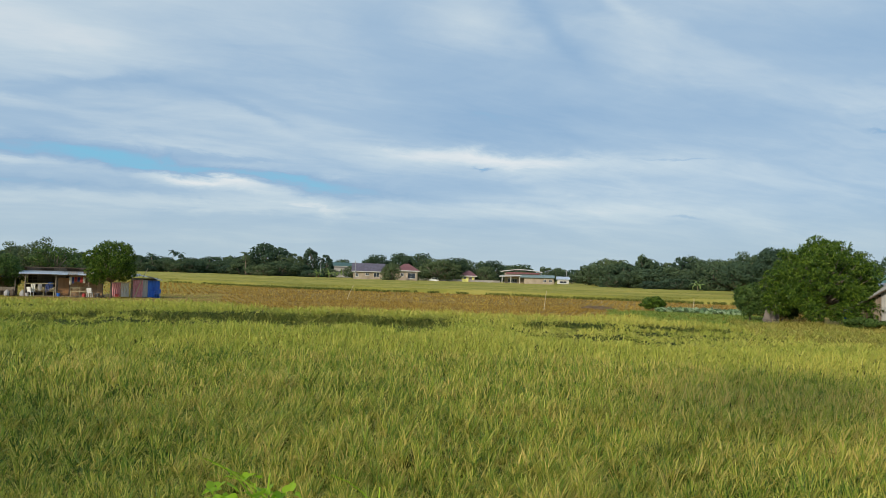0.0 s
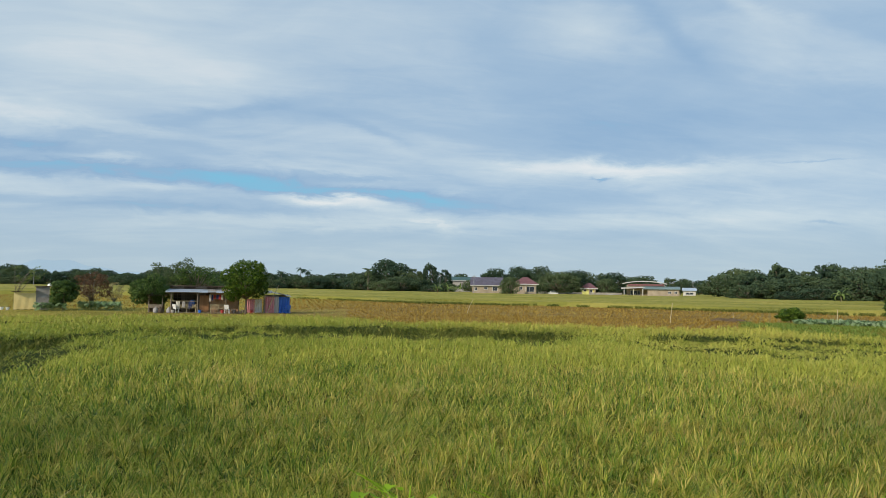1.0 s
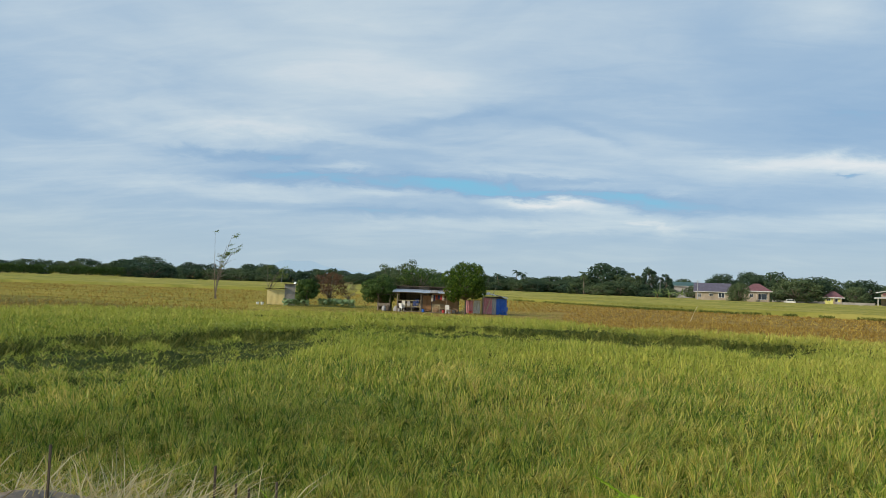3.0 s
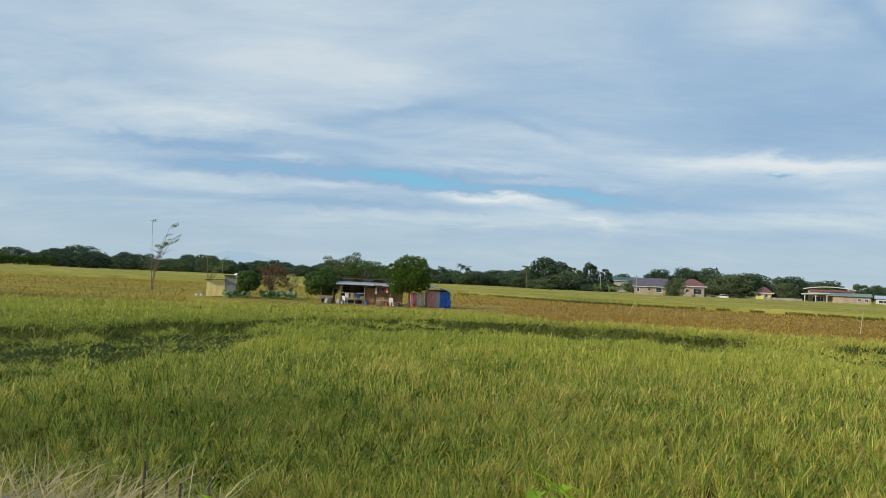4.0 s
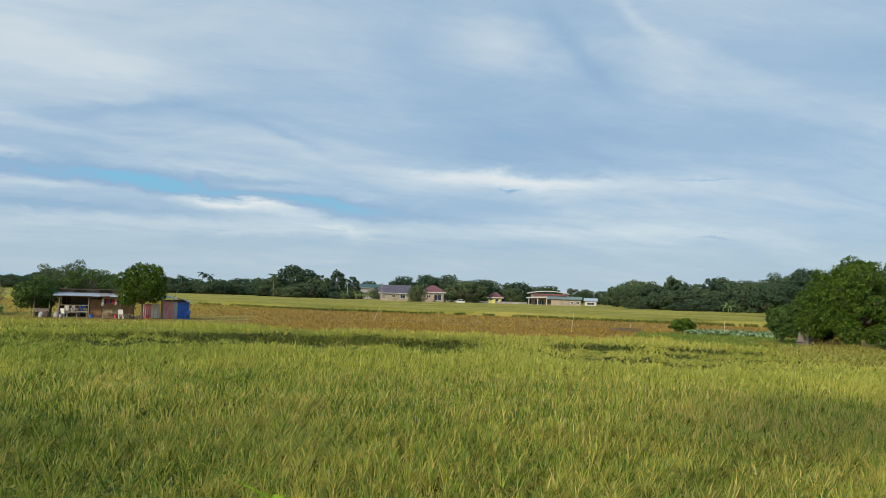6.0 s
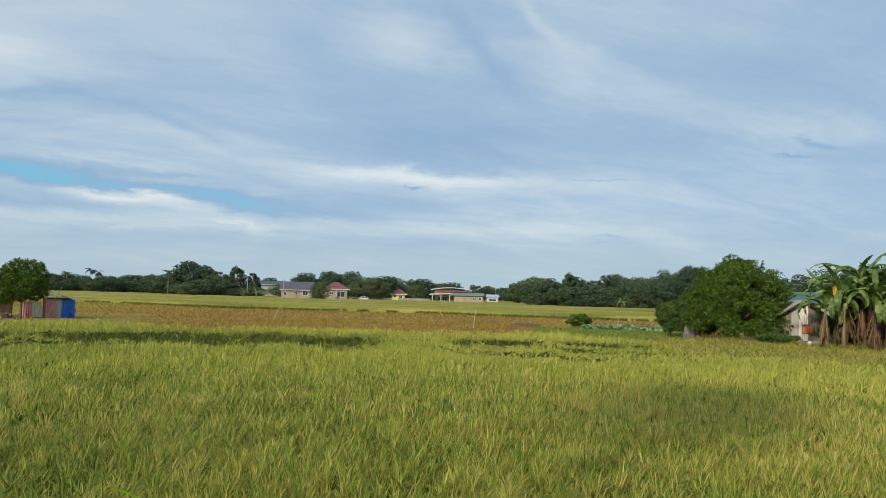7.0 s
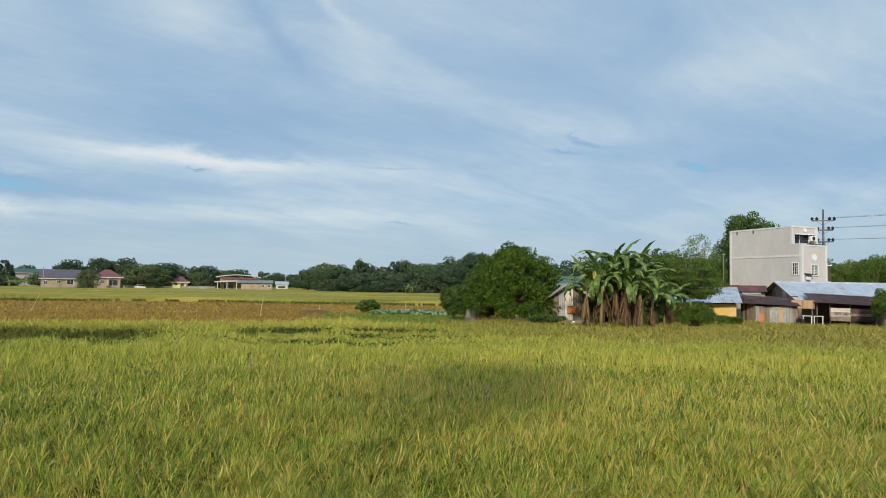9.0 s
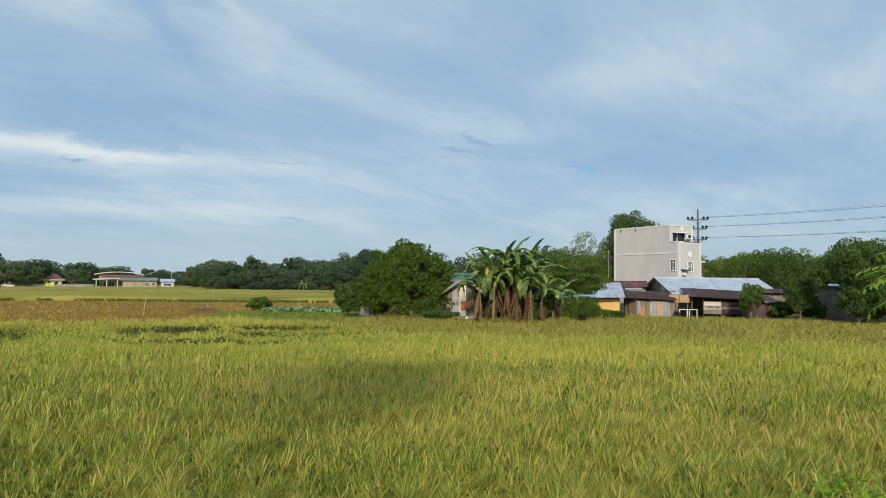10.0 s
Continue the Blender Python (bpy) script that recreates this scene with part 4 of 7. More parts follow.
def tree_line():
    r = random.Random(4)

    def row(az0, az1, d, el0, el1, step, kinds, broad=1.0):
        a = az0
        while a > az1:
            el = el0 + (el1 - el0) * (az0 - a) / (az0 - az1) + r.uniform(-0.25, 0.30)
            dd = d * r.uniform(0.94, 1.08)
            stand_tree(r.choice(kinds), pol(a, dd), max(3.0, EYE + dd * math.tan(radians(el))), broad * r.uniform(0.9, 1.25), r.uniform(0, 360))
            a -= step * r.uniform(0.65, 1.3)

    row(63, 50.5, 520, 0.75, 0.80, 1.1, (0, 3, 4), 1.2)
    row(51, 40, 600, 0.85, 0.75, 0.95, (0, 3, 4), 1.2)
    row(40, 30, 560, 0.75, 0.85, 1.0, (0, 1, 3), 1.2)
    row(50, 24, 480, 0.42, 0.42, 1.25, (3, 4), 1.7)
    row(31, 15, 400, 0.62, 0.85, 1.05, (0, 2, 3), 1.1)
    row(31, 15, 470, 0.75, 0.75, 1.4, (1, 3), 1.1)
    row(9, -9, 350, 0.75, 0.9, 1.0, (0, 1, 3), 1.0)
    row(-9.3, -11.5, 420, 0.75, 0.7, 0.9, (0, 3))
    row(-13.6, -24.5, 290, 1.15, 1.7, 0.9, (0, 3, 4), 1.0)
    row(-13.2, -24.5, 262, 0.75, 1.05, 0.8, (3, 4), 1.25)
    row(-24, -43, 200, 2.0, 2.4, 1.6, (5, 6), 1.1)
    row(-43, -64, 175, 1.8, 2.0, 2.2, (5,), 1.1)
    # low bushes that close the foot of the line
    row(16, 8.8, 332, 0.22, 0.25, 0.6, (4, 3), 1.5)
    row(3.2, -4.6, 318, 0.15, 0.2, 0.7, (4, 3), 1.4)
    row(31, 16, 385, 0.25, 0.3, 0.8, (4, 3), 1.6)
    row(-13.3, -24.5, 252, 0.15, 0.35, 0.7, (4, 3), 1.5)
    # single trees that stand out
    for az, el, d, kind, broad in ((13.6, 2.0, 340, 0, 1.25), (12.4, 1.35, 335, 3, 1.1), (11.6, 1.75, 345, 2, 0.9), (10.4, 1.75, 340, 1, 0.8), (9.2, 1.72, 330, 2, 0.75), (15.0, 1.2, 345, 3, 1.0),
                                   (5.3, 1.45, 320, 0, 1.0), (3.2, 1.62, 325, 0, 1.0), (2.2, 1.35, 330, 4, 1.0), (0.2, 1.45, 300, 3, 1.2), (-0.9, 1.38, 305, 0, 1.1), (-2.2, 1.05, 330, 4, 1.0),
                                   (-3.3, 0.9, 310, 3, 0.9), (-4.0, 1.25, 330, 0, 1.1), (-11.6, 1.2, 300, 3, 1.0), (-12.8, 1.72, 300, 3, 1.15), (-13.5, 1.3, 280, 4, 1.0), (-15.6, 1.95, 275, 1, 0.8), (-16.2, 1.65, 280, 0, 0.9),
                                   (-18.35, 2.45, 270, 2, 0.65), (-17.6, 1.9, 280, 2, 0.8), (-19.3, 1.95, 275, 0, 0.8), (-21.2, 1.85, 270, 3, 0.9), (-23.3, 2.3, 240, 6, 1.0), (29.4, 1.75, 150, 6, 0.8), (30.6, 1.35, 155, 6, 1.0), (28.3, 1.0, 150, 5, 1.2),
                                   (16.0, 0.95, 385, 2, 0.8), (4.1, 0.62, 268, 4, 0.8), (22.8, 0.95, 390, 2, 0.8), (19.0, 1.0, 380, 2, 0.8)):
        stand_tree(kind, pol(az, d), EYE + d * math.tan(radians(el)), broad, r.uniform(0, 360))


tree_line()


def palm(az, d, top, seed):
    """A slim trunk under a head of arching pinnate fronds."""
    rng = np.random.default_rng(seed)
    ob = thing("palm_tree", pol(az, d), "slim coconut palm in the far tree line", "palm", rng.uniform(0, 360), "palms of the far tree line")
    part("trunk", rods([[(0, 0, -0.2, 0.24), (0.3, 0, top * 0.5, 0.17), (0.5, 0, top * 0.84, 0.13)]], 6), BARK, ob)
    bm = bmesh.new()
    for k in range(15):
        a, pitch = k * 2.4, rng.uniform(-0.2, 1.2)
        p, side = Vector((0.5, 0, top * 0.84)), Vector((-math.sin(a), math.cos(a), 0))
        for j in range(8):
            w = 0.65 * math.sin(math.pi * (j + 0.6) / 9.2)
            step = Vector((math.cos(a) * math.cos(pitch), math.sin(a) * math.cos(pitch), math.sin(pitch))) * 0.42
            q = p + step * 0.75
            for s in (1, -1):
                out = side * s * w - Vector((0, 0, 0.45 * w))
                bm.faces.new([bm.verts.new(c) for c in (p, q, q + out + step * 0.5, p + out + step * 0.5)])
            p, pitch = p + step, pitch - 0.24
    part("crown", bm, HAZELEAF, ob)


for k, (az, d, top) in enumerate(((15.3, 330, 11.5), (20.6, 395, 13.0), (20.0, 400, 12.0), (22.0, 405, 11.0))):
    palm(az, d, top, 35 + k)


def hedge():
    rng = np.random.default_rng(31)
    at, end = pol(62, 470), pol(50.3, 470)
    n = (end - at).length
    u = (end - at) / n
    pts = np.array([np.array(at + u * (n * f)) for f in rng.random(9000)])
    pts[:, 2] = 1.6 + 4.4 * rng.random(9000) ** 0.7 + 0.3 * np.sin(pts[:, 0] * 0.6)
    pts[:, 1] += rng.normal(0, 1.6, 9000)
    v, t = leaves(rng, pts, np.tile([0.0, 0.0, 1.0], (9000, 1)), 0.9, 0.55)
    tagged(new("hedge", mesh_tris("hedge", v, t, DARKLEAF)), "long level dark green hedge of orchard trees", "hedge", kind="stuff")


hedge()


# ---- far houses ----
def window(parent, x0, z0, x1, z1, y, frame_mat=TRIM, bars=1):
    """A framed window proud of a wall that faces -y."""
    w = part("window", box(x0, y - 0.03, z0, x1, y + 0.05, z1), GLASS, parent, "dark glass window")
    t = 0.09
    part("frame", slab((x0 - t, y - 0.06, z0 - t), (x1 - x0 + 2 * t, 0, 0), (0, 0, t), 0.08), frame_mat, w)
    part("frame", slab((x0 - t, y - 0.06, z1), (x1 - x0 + 2 * t, 0, 0), (0, 0, t), 0.08), frame_mat, w)
    part("frame", slab((x0 - t, y - 0.06, z0), (t, 0, 0), (0, 0, z1 - z0), 0.08), frame_mat, w)
    part("frame", slab((x1, y - 0.06, z0), (t, 0, 0), (0, 0, z1 - z0), 0.08), frame_mat, w)
    for k in range(bars):
        x = x0 + (x1 - x0) * (k + 1) / (bars + 1)
        part("mullion", box(x - 0.03, y - 0.08, z0, x + 0.03, y - 0.035, z1), frame_mat, w)
    return w


def gable_house(az, d, w, dep, eave, ridge, wall, roof, label, windows, turn=None):
    ob = thing("house", pol(az, d), label, "house", az - 1.5 if turn is None else turn)
    part("wall", box(0, 0, 0, w, dep, eave), wall, ob)
    o = 0.7
    s = (ridge - eave) / (dep / 2)
    part("roof", slab((-o, -o, eave - o * s), (w + 2 * o, 0, 0), (0, dep / 2 + o, ridge - eave + o * s), 0.14), roof, ob)
    part("roof", slab((w + o, dep + o, eave - o * s), (-w - 2 * o, 0, 0), (0, -dep / 2 - o, ridge - eave + o * s), 0.14), roof, ob)
    for x in (0.0, w):
        bm = bmesh.new()
        q = [bm.verts.new((x + s0, y, z)) for s0 in (-0.06, 0.06) for y, z in ((0, eave), (dep, eave), (dep / 2, ridge - 0.05))]
        bm.faces.new(q[:3][::-1]); bm.faces.new(q[3:])
        for k in range(3):
            bm.faces.new((q[k], q[(k + 1) % 3], q[3 + (k + 1) % 3], q[3 + k]))
        part("gable", bm, wall, ob)
    part("fascia", box(-o, -o - 0.1, eave - o * s - 0.16, w + o, -o - 0.02, eave - o * s + 0.1), DULLWHITE, ob, "white fascia board")
    for x0, z0, x1, z1 in windows:
        window(ob, x0, z0, x1, z1, 0.0)
    return ob


def hip_house(az, d, w, dep, eave, ridge, wall, roof, label, windows):
    ob = thing("house", pol(az, d), label, "house", az - 1)
    part("wall", box(0, 0, 0, w, dep, eave), wall, ob)
    o = 0.9
    bm = bmesh.new()
    e = [bm.verts.new(p) for p in ((-o, -o, eave), (w + o, -o, eave), (w + o, dep + o, eave), (-o, dep + o, eave))]
    g = [bm.verts.new((w * 0.40, dep / 2, ridge)), bm.verts.new((w * 0.60, dep / 2, ridge))]
    bm.faces.new((e[0], e[1], g[1], g[0])); bm.faces.new((e[1], e[2], g[1])); bm.faces.new((e[2], e[3], g[0], g[1])); bm.faces.new((e[3], e[0], g[0])); bm.faces.new(e[::-1])
    part("roof", bm, roof, ob)
    part("fascia", box(-o, -o - 0.08, eave - 0.3, w + o, -o, eave + 0.03), DULLWHITE, ob, "white fascia board")
    part("porch_wall", box(w * 0.05, -0.7, 0, w * 0.5, -0.5, 1.9), wall, ob)
    for x in (w * 0.55, w * 0.95):
        part("column", box(x - 0.2, -0.8, 0, x + 0.2, -0.4, eave - 0.3), CREAM, ob)
    for x0, z0, x1, z1 in windows:
        window(ob, x0, z0, x1, z1, 0.0)
    return ob


gable_house(7.05, 281, 11.8, 9, 4.1, 6.8, CREAM, PURPLEROOF, "cream single-storey house with a grey-violet gable roof", ((1.0, 1.7, 1.9, 2.9), (4.8, 2.2, 6.0, 3.0), (8.0, 1.7, 9.9, 3.3)))
hip_house(3.75, 281, 8.8, 9, 4.5, 7.2, CREAM, MAROON, "cream house with a maroon hipped roof and white fascia", ((2.2, 2.3, 3.3, 3.4), (4.6, 1.5, 7.8, 3.5)))
hip_house(-1.55, 300, 5.6, 8, 3.2, 5.4, LEMON, MAROON, "small yellow house with a brown-red hipped roof", ((0.8, 1.6, 1.8, 2.6), (3.0, 1.6, 4.2, 2.6)))
gable_house(8.9, 345, 12, 8, 6.2, 7.7, GREYSHEET, GREENROOF, "distant grey shed with a green sheet roof", ())


def hall():
    ob = thing("hall", pol(-4.75, 292), "white two-storey hall with a shallow curved roof and red band", "building", -6.3)
    part("wall", box(1.0, 1.5, 0, 15.5, 10, 4.9), CREAM, ob)
    part("band", box(1.5, 0.9, 4.5, 15.0, 1.45, 5.2), MAROON, ob, "dull red fascia band")
    bm = bmesh.new()
    pts = [(-0.6 + 16.8 * i / 12, 5.15 + 0.95 * math.sin(math.pi * i / 12) ** 0.8) for i in range(13)]
    a, b, c, e = ([bm.verts.new((x, y, z + dz)) for x, z in pts] for y, dz in ((0.2, 0), (11, 0), (0.2, 0.3), (11, 0.3)))
    for i in range(12):
        bm.faces.new((c[i], c[i + 1], e[i + 1], e[i])); bm.faces.new((a[i + 1], a[i], b[i], b[i + 1])); bm.faces.new((a[i], a[i + 1], c[i + 1], c[i])); bm.faces.new((b[i + 1], b[i], e[i], e[i + 1]))
    part("roof", bm, DULLWHITE, ob, "white shallow arched roof")
    part("canopy", slab((-1.0, -3.0, 3.2), (9, 0, 0.5), (0, 4.4, 0.3), 0.2), DULLWHITE, ob)
    for x in (0.0, 3.5, 7.0):
        part("column", box(x, -2.6, 0, x + 0.3, -2.3, 3.3), DULLWHITE, ob)
    window(ob, 2.5, 1.0, 6.0, 2.6, 1.5, TRIM, 3)
    an = thing("annex", pol(-6.5, 286), "long cream block annex with a pale green roof", "building", -7.5)
    part("wall", box(0, 0, 0, 11.6, 6, 3.1), CREAM, an)
    part("roof", slab((-1.6, -0.8, 3.15), (13.6, 0, 0), (0, 7.4, 1.0), 0.15), PALEGREEN, an)
    for x in (3.2, 6.4):
        part("pilaster", box(x, -0.15, 0, x + 0.3, -0.02, 3.1), CREAM, an)
    window(an, 7.6, 1.6, 8.6, 2.4, 0.0)
    window(an, 9.8, 1.6, 10.8, 2.4, 0.0)
    h2 = thing("house", pol(-9.1, 320), "low white house beside the annex", "house", -9.5)
    part("wall", box(0, 0, 0, 5, 6, 2.7), DULLWHITE, h2)
    part("roof", slab((-0.5, -0.6, 2.7), (6, 0, 0), (0, 7, 1.2), 0.15), ZINC, h2)
    window(h2, 1.0, 1.2, 4.0, 2.0, 0.0)


hall()


def roadside_wall():
    ob = thing("boundary_wall", pol(1.8, 300), "low grey concrete wall along the far road", "wall", -1.4, kind="structure")
    for k in range(11):
        part("panel", box(k * 3.05, 0, 0, k * 3.05 + 2.85, 0.15, 1.55), BLOCK, ob)
        part("post", box(k * 3.05 + 2.87, -0.05, 0, k * 3.05 + 3.03, 0.2, 1.75), BLOCK, ob)


roadside_wall()


def van():
    ob = thing("van", pol(0.65, 296), "small white van parked by the far road", "van", 88)
    part("body", box(-0.8, -2.0, 0.35, 0.8, 2.0, 1.25, 0.12), WHITEPLASTIC, ob)
    part("cabin", box(-0.74, -1.7, 1.252, 0.74, 1.2, 1.95, 0.18), WHITEPLASTIC, ob)
    part("windscreen", box(-0.76, -1.5, 1.35, 0.76, 1.0, 1.78, 0.05), GLASS, ob)
    for x in (-0.82, 0.62):
        for y in (-1.3, 1.3):
            w = part("wheel", turned(((0.32, 0), (0.34, 0.05), (0.34, 0.15), (0.32, 0.2))), BLACKIRON, ob)
            w.matrix_basis = pose(x, y, 0.34, 0, 90, 0)


van()


def far_pole(az, d, top, r=0.11):
    ob = thing("utility_pole", pol(az, d), "thin grey utility pole in the distance", "pole")
    part("shaft", rods([[(0, 0, -0.2, r * 1.3), (0, 0, top, r)]], 8), STEEL, ob)
    part("crossarm", box(-0.9, -0.06, top - 0.7, 0.9, 0.06, top - 0.55), STEEL, ob)


for az, d, top in ((6.9, 275, 7.7), (9.6, 320, 8.5), (-9.8, 340, 7.0), (39.0, 420, 7.5)):
    far_pole(az, d, top)


# ---- the hut and its yard ----
def post(parent, x, y, z0, z1, r=0.05, name="post", mat=OLDWOOD):
    rr = random.Random(int(x * 100 + y * 10))
    return part(name, rods([[(x, y, z0, r * 1.15), (x + rr.uniform(-0.03, 0.03), y, (z0 + z1) / 2, r), (x + rr.uniform(-0.04, 0.04), y, z1, r * 0.9)]], 7), mat, parent)


def hut():
    ob = thing("hut", pol(30.46, 77), "makeshift plywood hut with an open porch and sheet roof", "hut", 26)
    part("floor", box(0.1, -0.2, -0.05, 7.3, 4.6, 0.06), DIRT, ob, "packed earth floor")
    for x in (0.53, 3.09, 5.81):
        post(ob, x, 0.0, 0.0, 2.12, 0.06)
        part("brace", rods([[(x, 0, 1.75, 0.035), (x - 0.35, 0, 2.1, 0.03)]], 6), OLDWOOD, ob)
        part("brace", rods([[(x, 0, 1.75, 0.035), (x + 0.35, 0, 2.1, 0.03)]], 6), OLDWOOD, ob)
    post(ob, 7.06, 0.9, 0, 2.3, 0.06)
    part("beam", rods([[(0.0, 0.0, 2.08, 0.05), (7.2, 0.0, 2.06, 0.05)]], 6), OLDWOOD, ob)
    for x in (0.3, 1.7, 3.1, 4.5, 5.9):
        part("rafter", rods([[(x, -0.3, 2.06, 0.035), (x, 2.3, 2.36, 0.035)]], 6), OLDWOOD, ob)
    sheeting(ob, (0.0, -0.4, 2.13), (7.2, 0, -0.03), (0, 2.7, 0.30), 9, [ZINC, ZINC, OLDZINC], "roof_sheet", 1)
    boarding(ob, (0.5, 2.25, 2.42), (6.7, 0, 0), (0, 0, 0.25), 6, [OLDWOOD, DARKWOOD], "panel", 2)
    sheeting(ob, (0.2, 1.85, 2.72), (7.1, 0, 0.02), (0, 3.0, -0.35), 8, [OLDZINC, RUST], "roof_sheet", 3)
    part("fascia", rods([[(0.3, 1.8, 2.72, 0.05), (7.2, 1.8, 2.74, 0.05)]], 6), DARKWOOD, ob)
    part("door", slab((3.21, 1.0, 0.1), (0.9, 0, 0), (0, 0, 1.68), 0.05), DOORWOOD, ob, "brown wooden door")
    part("door_jamb", box(3.13, 0.97, 0.06, 3.20, 1.09, 1.85), OLDWOOD, ob)
    part("door_jamb", box(4.12, 0.97, 0.06, 4.19, 1.09, 1.85), OLDWOOD, ob)
    boarding(ob, (4.2, 1.1, 0.08), (2.9, 0, 0), (0, 0, 2.3), 5, [PLY], "panel", 4)
    boarding(ob, (7.06, 0.9, 0.08), (0.0, 3.5, 0), (0, 0, 2.3), 4, [PLY, OLDWOOD], "panel", 5)
    boarding(ob, (0.4, 3.2, 0.08), (2.7, 0, 0), (0, 0, 1.0), 6, [OLDWOOD, DARKWOOD], "board", 6)
    for k in range(7):
        part("lattice_slat", box(0.5 + k * 0.4, 3.16, 1.1, 0.56 + k * 0.4, 3.2, 2.35), OLDWOOD, ob)
    for k in range(4):
        part("lattice_slat", box(0.4, 3.13, 1.2 + k * 0.3, 3.1, 3.16, 1.25 + k * 0.3), OLDWOOD, ob)
    boarding(ob, (0.35, 4.5, 0.08), (0, -1.3, 0), (0, 0, 2.2), 3, [DARKWOOD], "board", 7)
    boarding(ob, (7.0, 4.5, 0.08), (-6.6, 0, 0), (0, 0, 2.2), 8, [DARKWOOD, OLDWOOD], "board", 8)


hut()
HUT = Matrix.Translation(pol(30.46, 77)) @ pose(0, 0, 0, 0, 0, 26)


def at_hut(x, y, z=0.0):
    return HUT @ Vector((x, y, z))


def bench(x, y, w, label):
    ob = thing("bamboo_bench", at_hut(x, y, 0.05), label, "bench", 26)
    for px in (0.05, w / 2, w - 0.05):
        for py in (0.0, 0.45):
            post(ob, px, py, 0, 0.45 if py == 0 else 0.85, 0.03, "leg", BAMBOO)
    for k in range(5):
        part("seat_slat", rods([[(0, 0.02 + k * 0.1, 0.46, 0.035), (w, 0.02 + k * 0.1, 0.46, 0.035)]], 6), BAMBOO, ob)
    for k in range(3):
        part("back_rail", rods([[(0, 0.47, 0.58 + k * 0.12, 0.025), (w, 0.47, 0.60 + k * 0.12, 0.025)]], 6), BAMBOO, ob)
    for k in range(4):
        part("back_brace", rods([[(w * k / 4, 0.5, 0.46, 0.02), (w * (k + 1) / 4, 0.5, 0.84, 0.02)]], 6), BAMBOO, ob)


bench(1.15, 0.15, 1.8, "rough bamboo bench on the hut porch")
bench(4.25, 0.25, 1.6, "rough bamboo bench with a railed back on the porch")


def garment(x, z, w, h, mat, label, y=0.1):
    ob = tagged(part("hanging_garment", drape((0, 0, 0), (w, 0, 0), (0, 0, -h), 3, 0.03, 0.12), mat), label, "laundry", "laundry on the porch line")
    ob.matrix_world = HUT @ pose(x, y, z)


r_cloth = random.Random(8)
for k, (mt, lb) in enumerate(((WHITECLOTH, "white shirt hanging on the porch line"), (NAVY, "dark blue shirt hanging on the porch line"), (RED, "red cloth hanging on the porch line"), (NAVY, "dark shorts hanging on the porch line"), (RED, "red shirt hanging on the porch line"), (WHITECLOTH, "white towel hanging on the porch line"), (DARKWOOD, "brown trousers hanging on the porch line"))):
    garment(4.15 + k * 0.23, 1.88, r_cloth.uniform(0.17, 0.25), r_cloth.uniform(0.35, 0.68), mt, lb)
part_line = tagged(part("clothes_line", rods([[(3.1, 0.1, 1.92, 0.008), (4.5, 0.1, 1.88, 0.008), (5.85, 0.1, 1.92, 0.008)]], 5), BLACKIRON), "thin dark clothes line across the porch", "line")
part_line.matrix_world = HUT


def drum(x, y, z, mat, label, r=0.24, h=0.62):
    ob = thing("drum", at_hut(x, y, z), label, "drum", 26)
    part("body", turned(((r * 0.94, 0), (r, 0.03), (r, h * 0.32), (r * 1.03, h * 0.34), (r, h * 0.36), (r, h * 0.65), (r * 1.03, h * 0.67), (r, h * 0.69), (r, h - 0.04), (r * 0.9, h))), mat, ob, smooth=False)
    part("lid", turned(((r * 0.92, h + 0.002), (r * 0.94, h + 0.03), (r * 0.6, h + 0.045))), mat, ob)


def plain_table(x, y, w, dep, h, mat, label, name="table"):
    ob = thing(name, at_hut(x, y, 0.05), label, "table", 26)
    part("tabletop", box(0, 0, h - 0.05, w, dep, h, 0.01), mat, ob)
    for px in (0.05, w - 0.1):
        for py in (0.05, dep - 0.1):
            part("leg", box(px, py, 0, px + 0.05, py + 0.05, h - 0.05), mat, ob)


plain_table(2.15, 0.85, 0.9, 0.6, 0.62, OLDWOOD, "small weathered table on the porch")
drum(2.55, 1.1, 0.67, BLUEPLASTIC, "blue plastic drum on the porch table")


def plastic_chair(x, y, turn, mat, label):
    ob = thing("plastic_chair", at_hut(x, y, 0.02), label, "chair", 26 + turn)
    part("seat", box(-0.22, -0.22, 0.40, 0.22, 0.22, 0.44, 0.015), mat, ob)
    part("backrest", slab((-0.22, 0.20, 0.45), (0.44, 0, 0), (0, 0.1, 0.42), 0.03), mat, ob)
    for px in (-0.2, 0.16):
        for py in (-0.2, 0.16):
            part("leg", box(px, py, 0, px + 0.045, py + 0.045, 0.40), mat, ob)
        part("armrest", box(px, -0.2, 0.62, px + 0.05, 0.2, 0.65), mat, ob)


plastic_chair(5.95, -0.45, 160, WHITEPLASTIC, "white plastic armchair in front of the hut")
plastic_chair(11.95, -0.55, 200, BLUEPLASTIC, "dark blue plastic chair beside the tarp shelter")
plastic_chair(1.0, 0.1, 140, WHITEPLASTIC, "white plastic armchair on the porch")


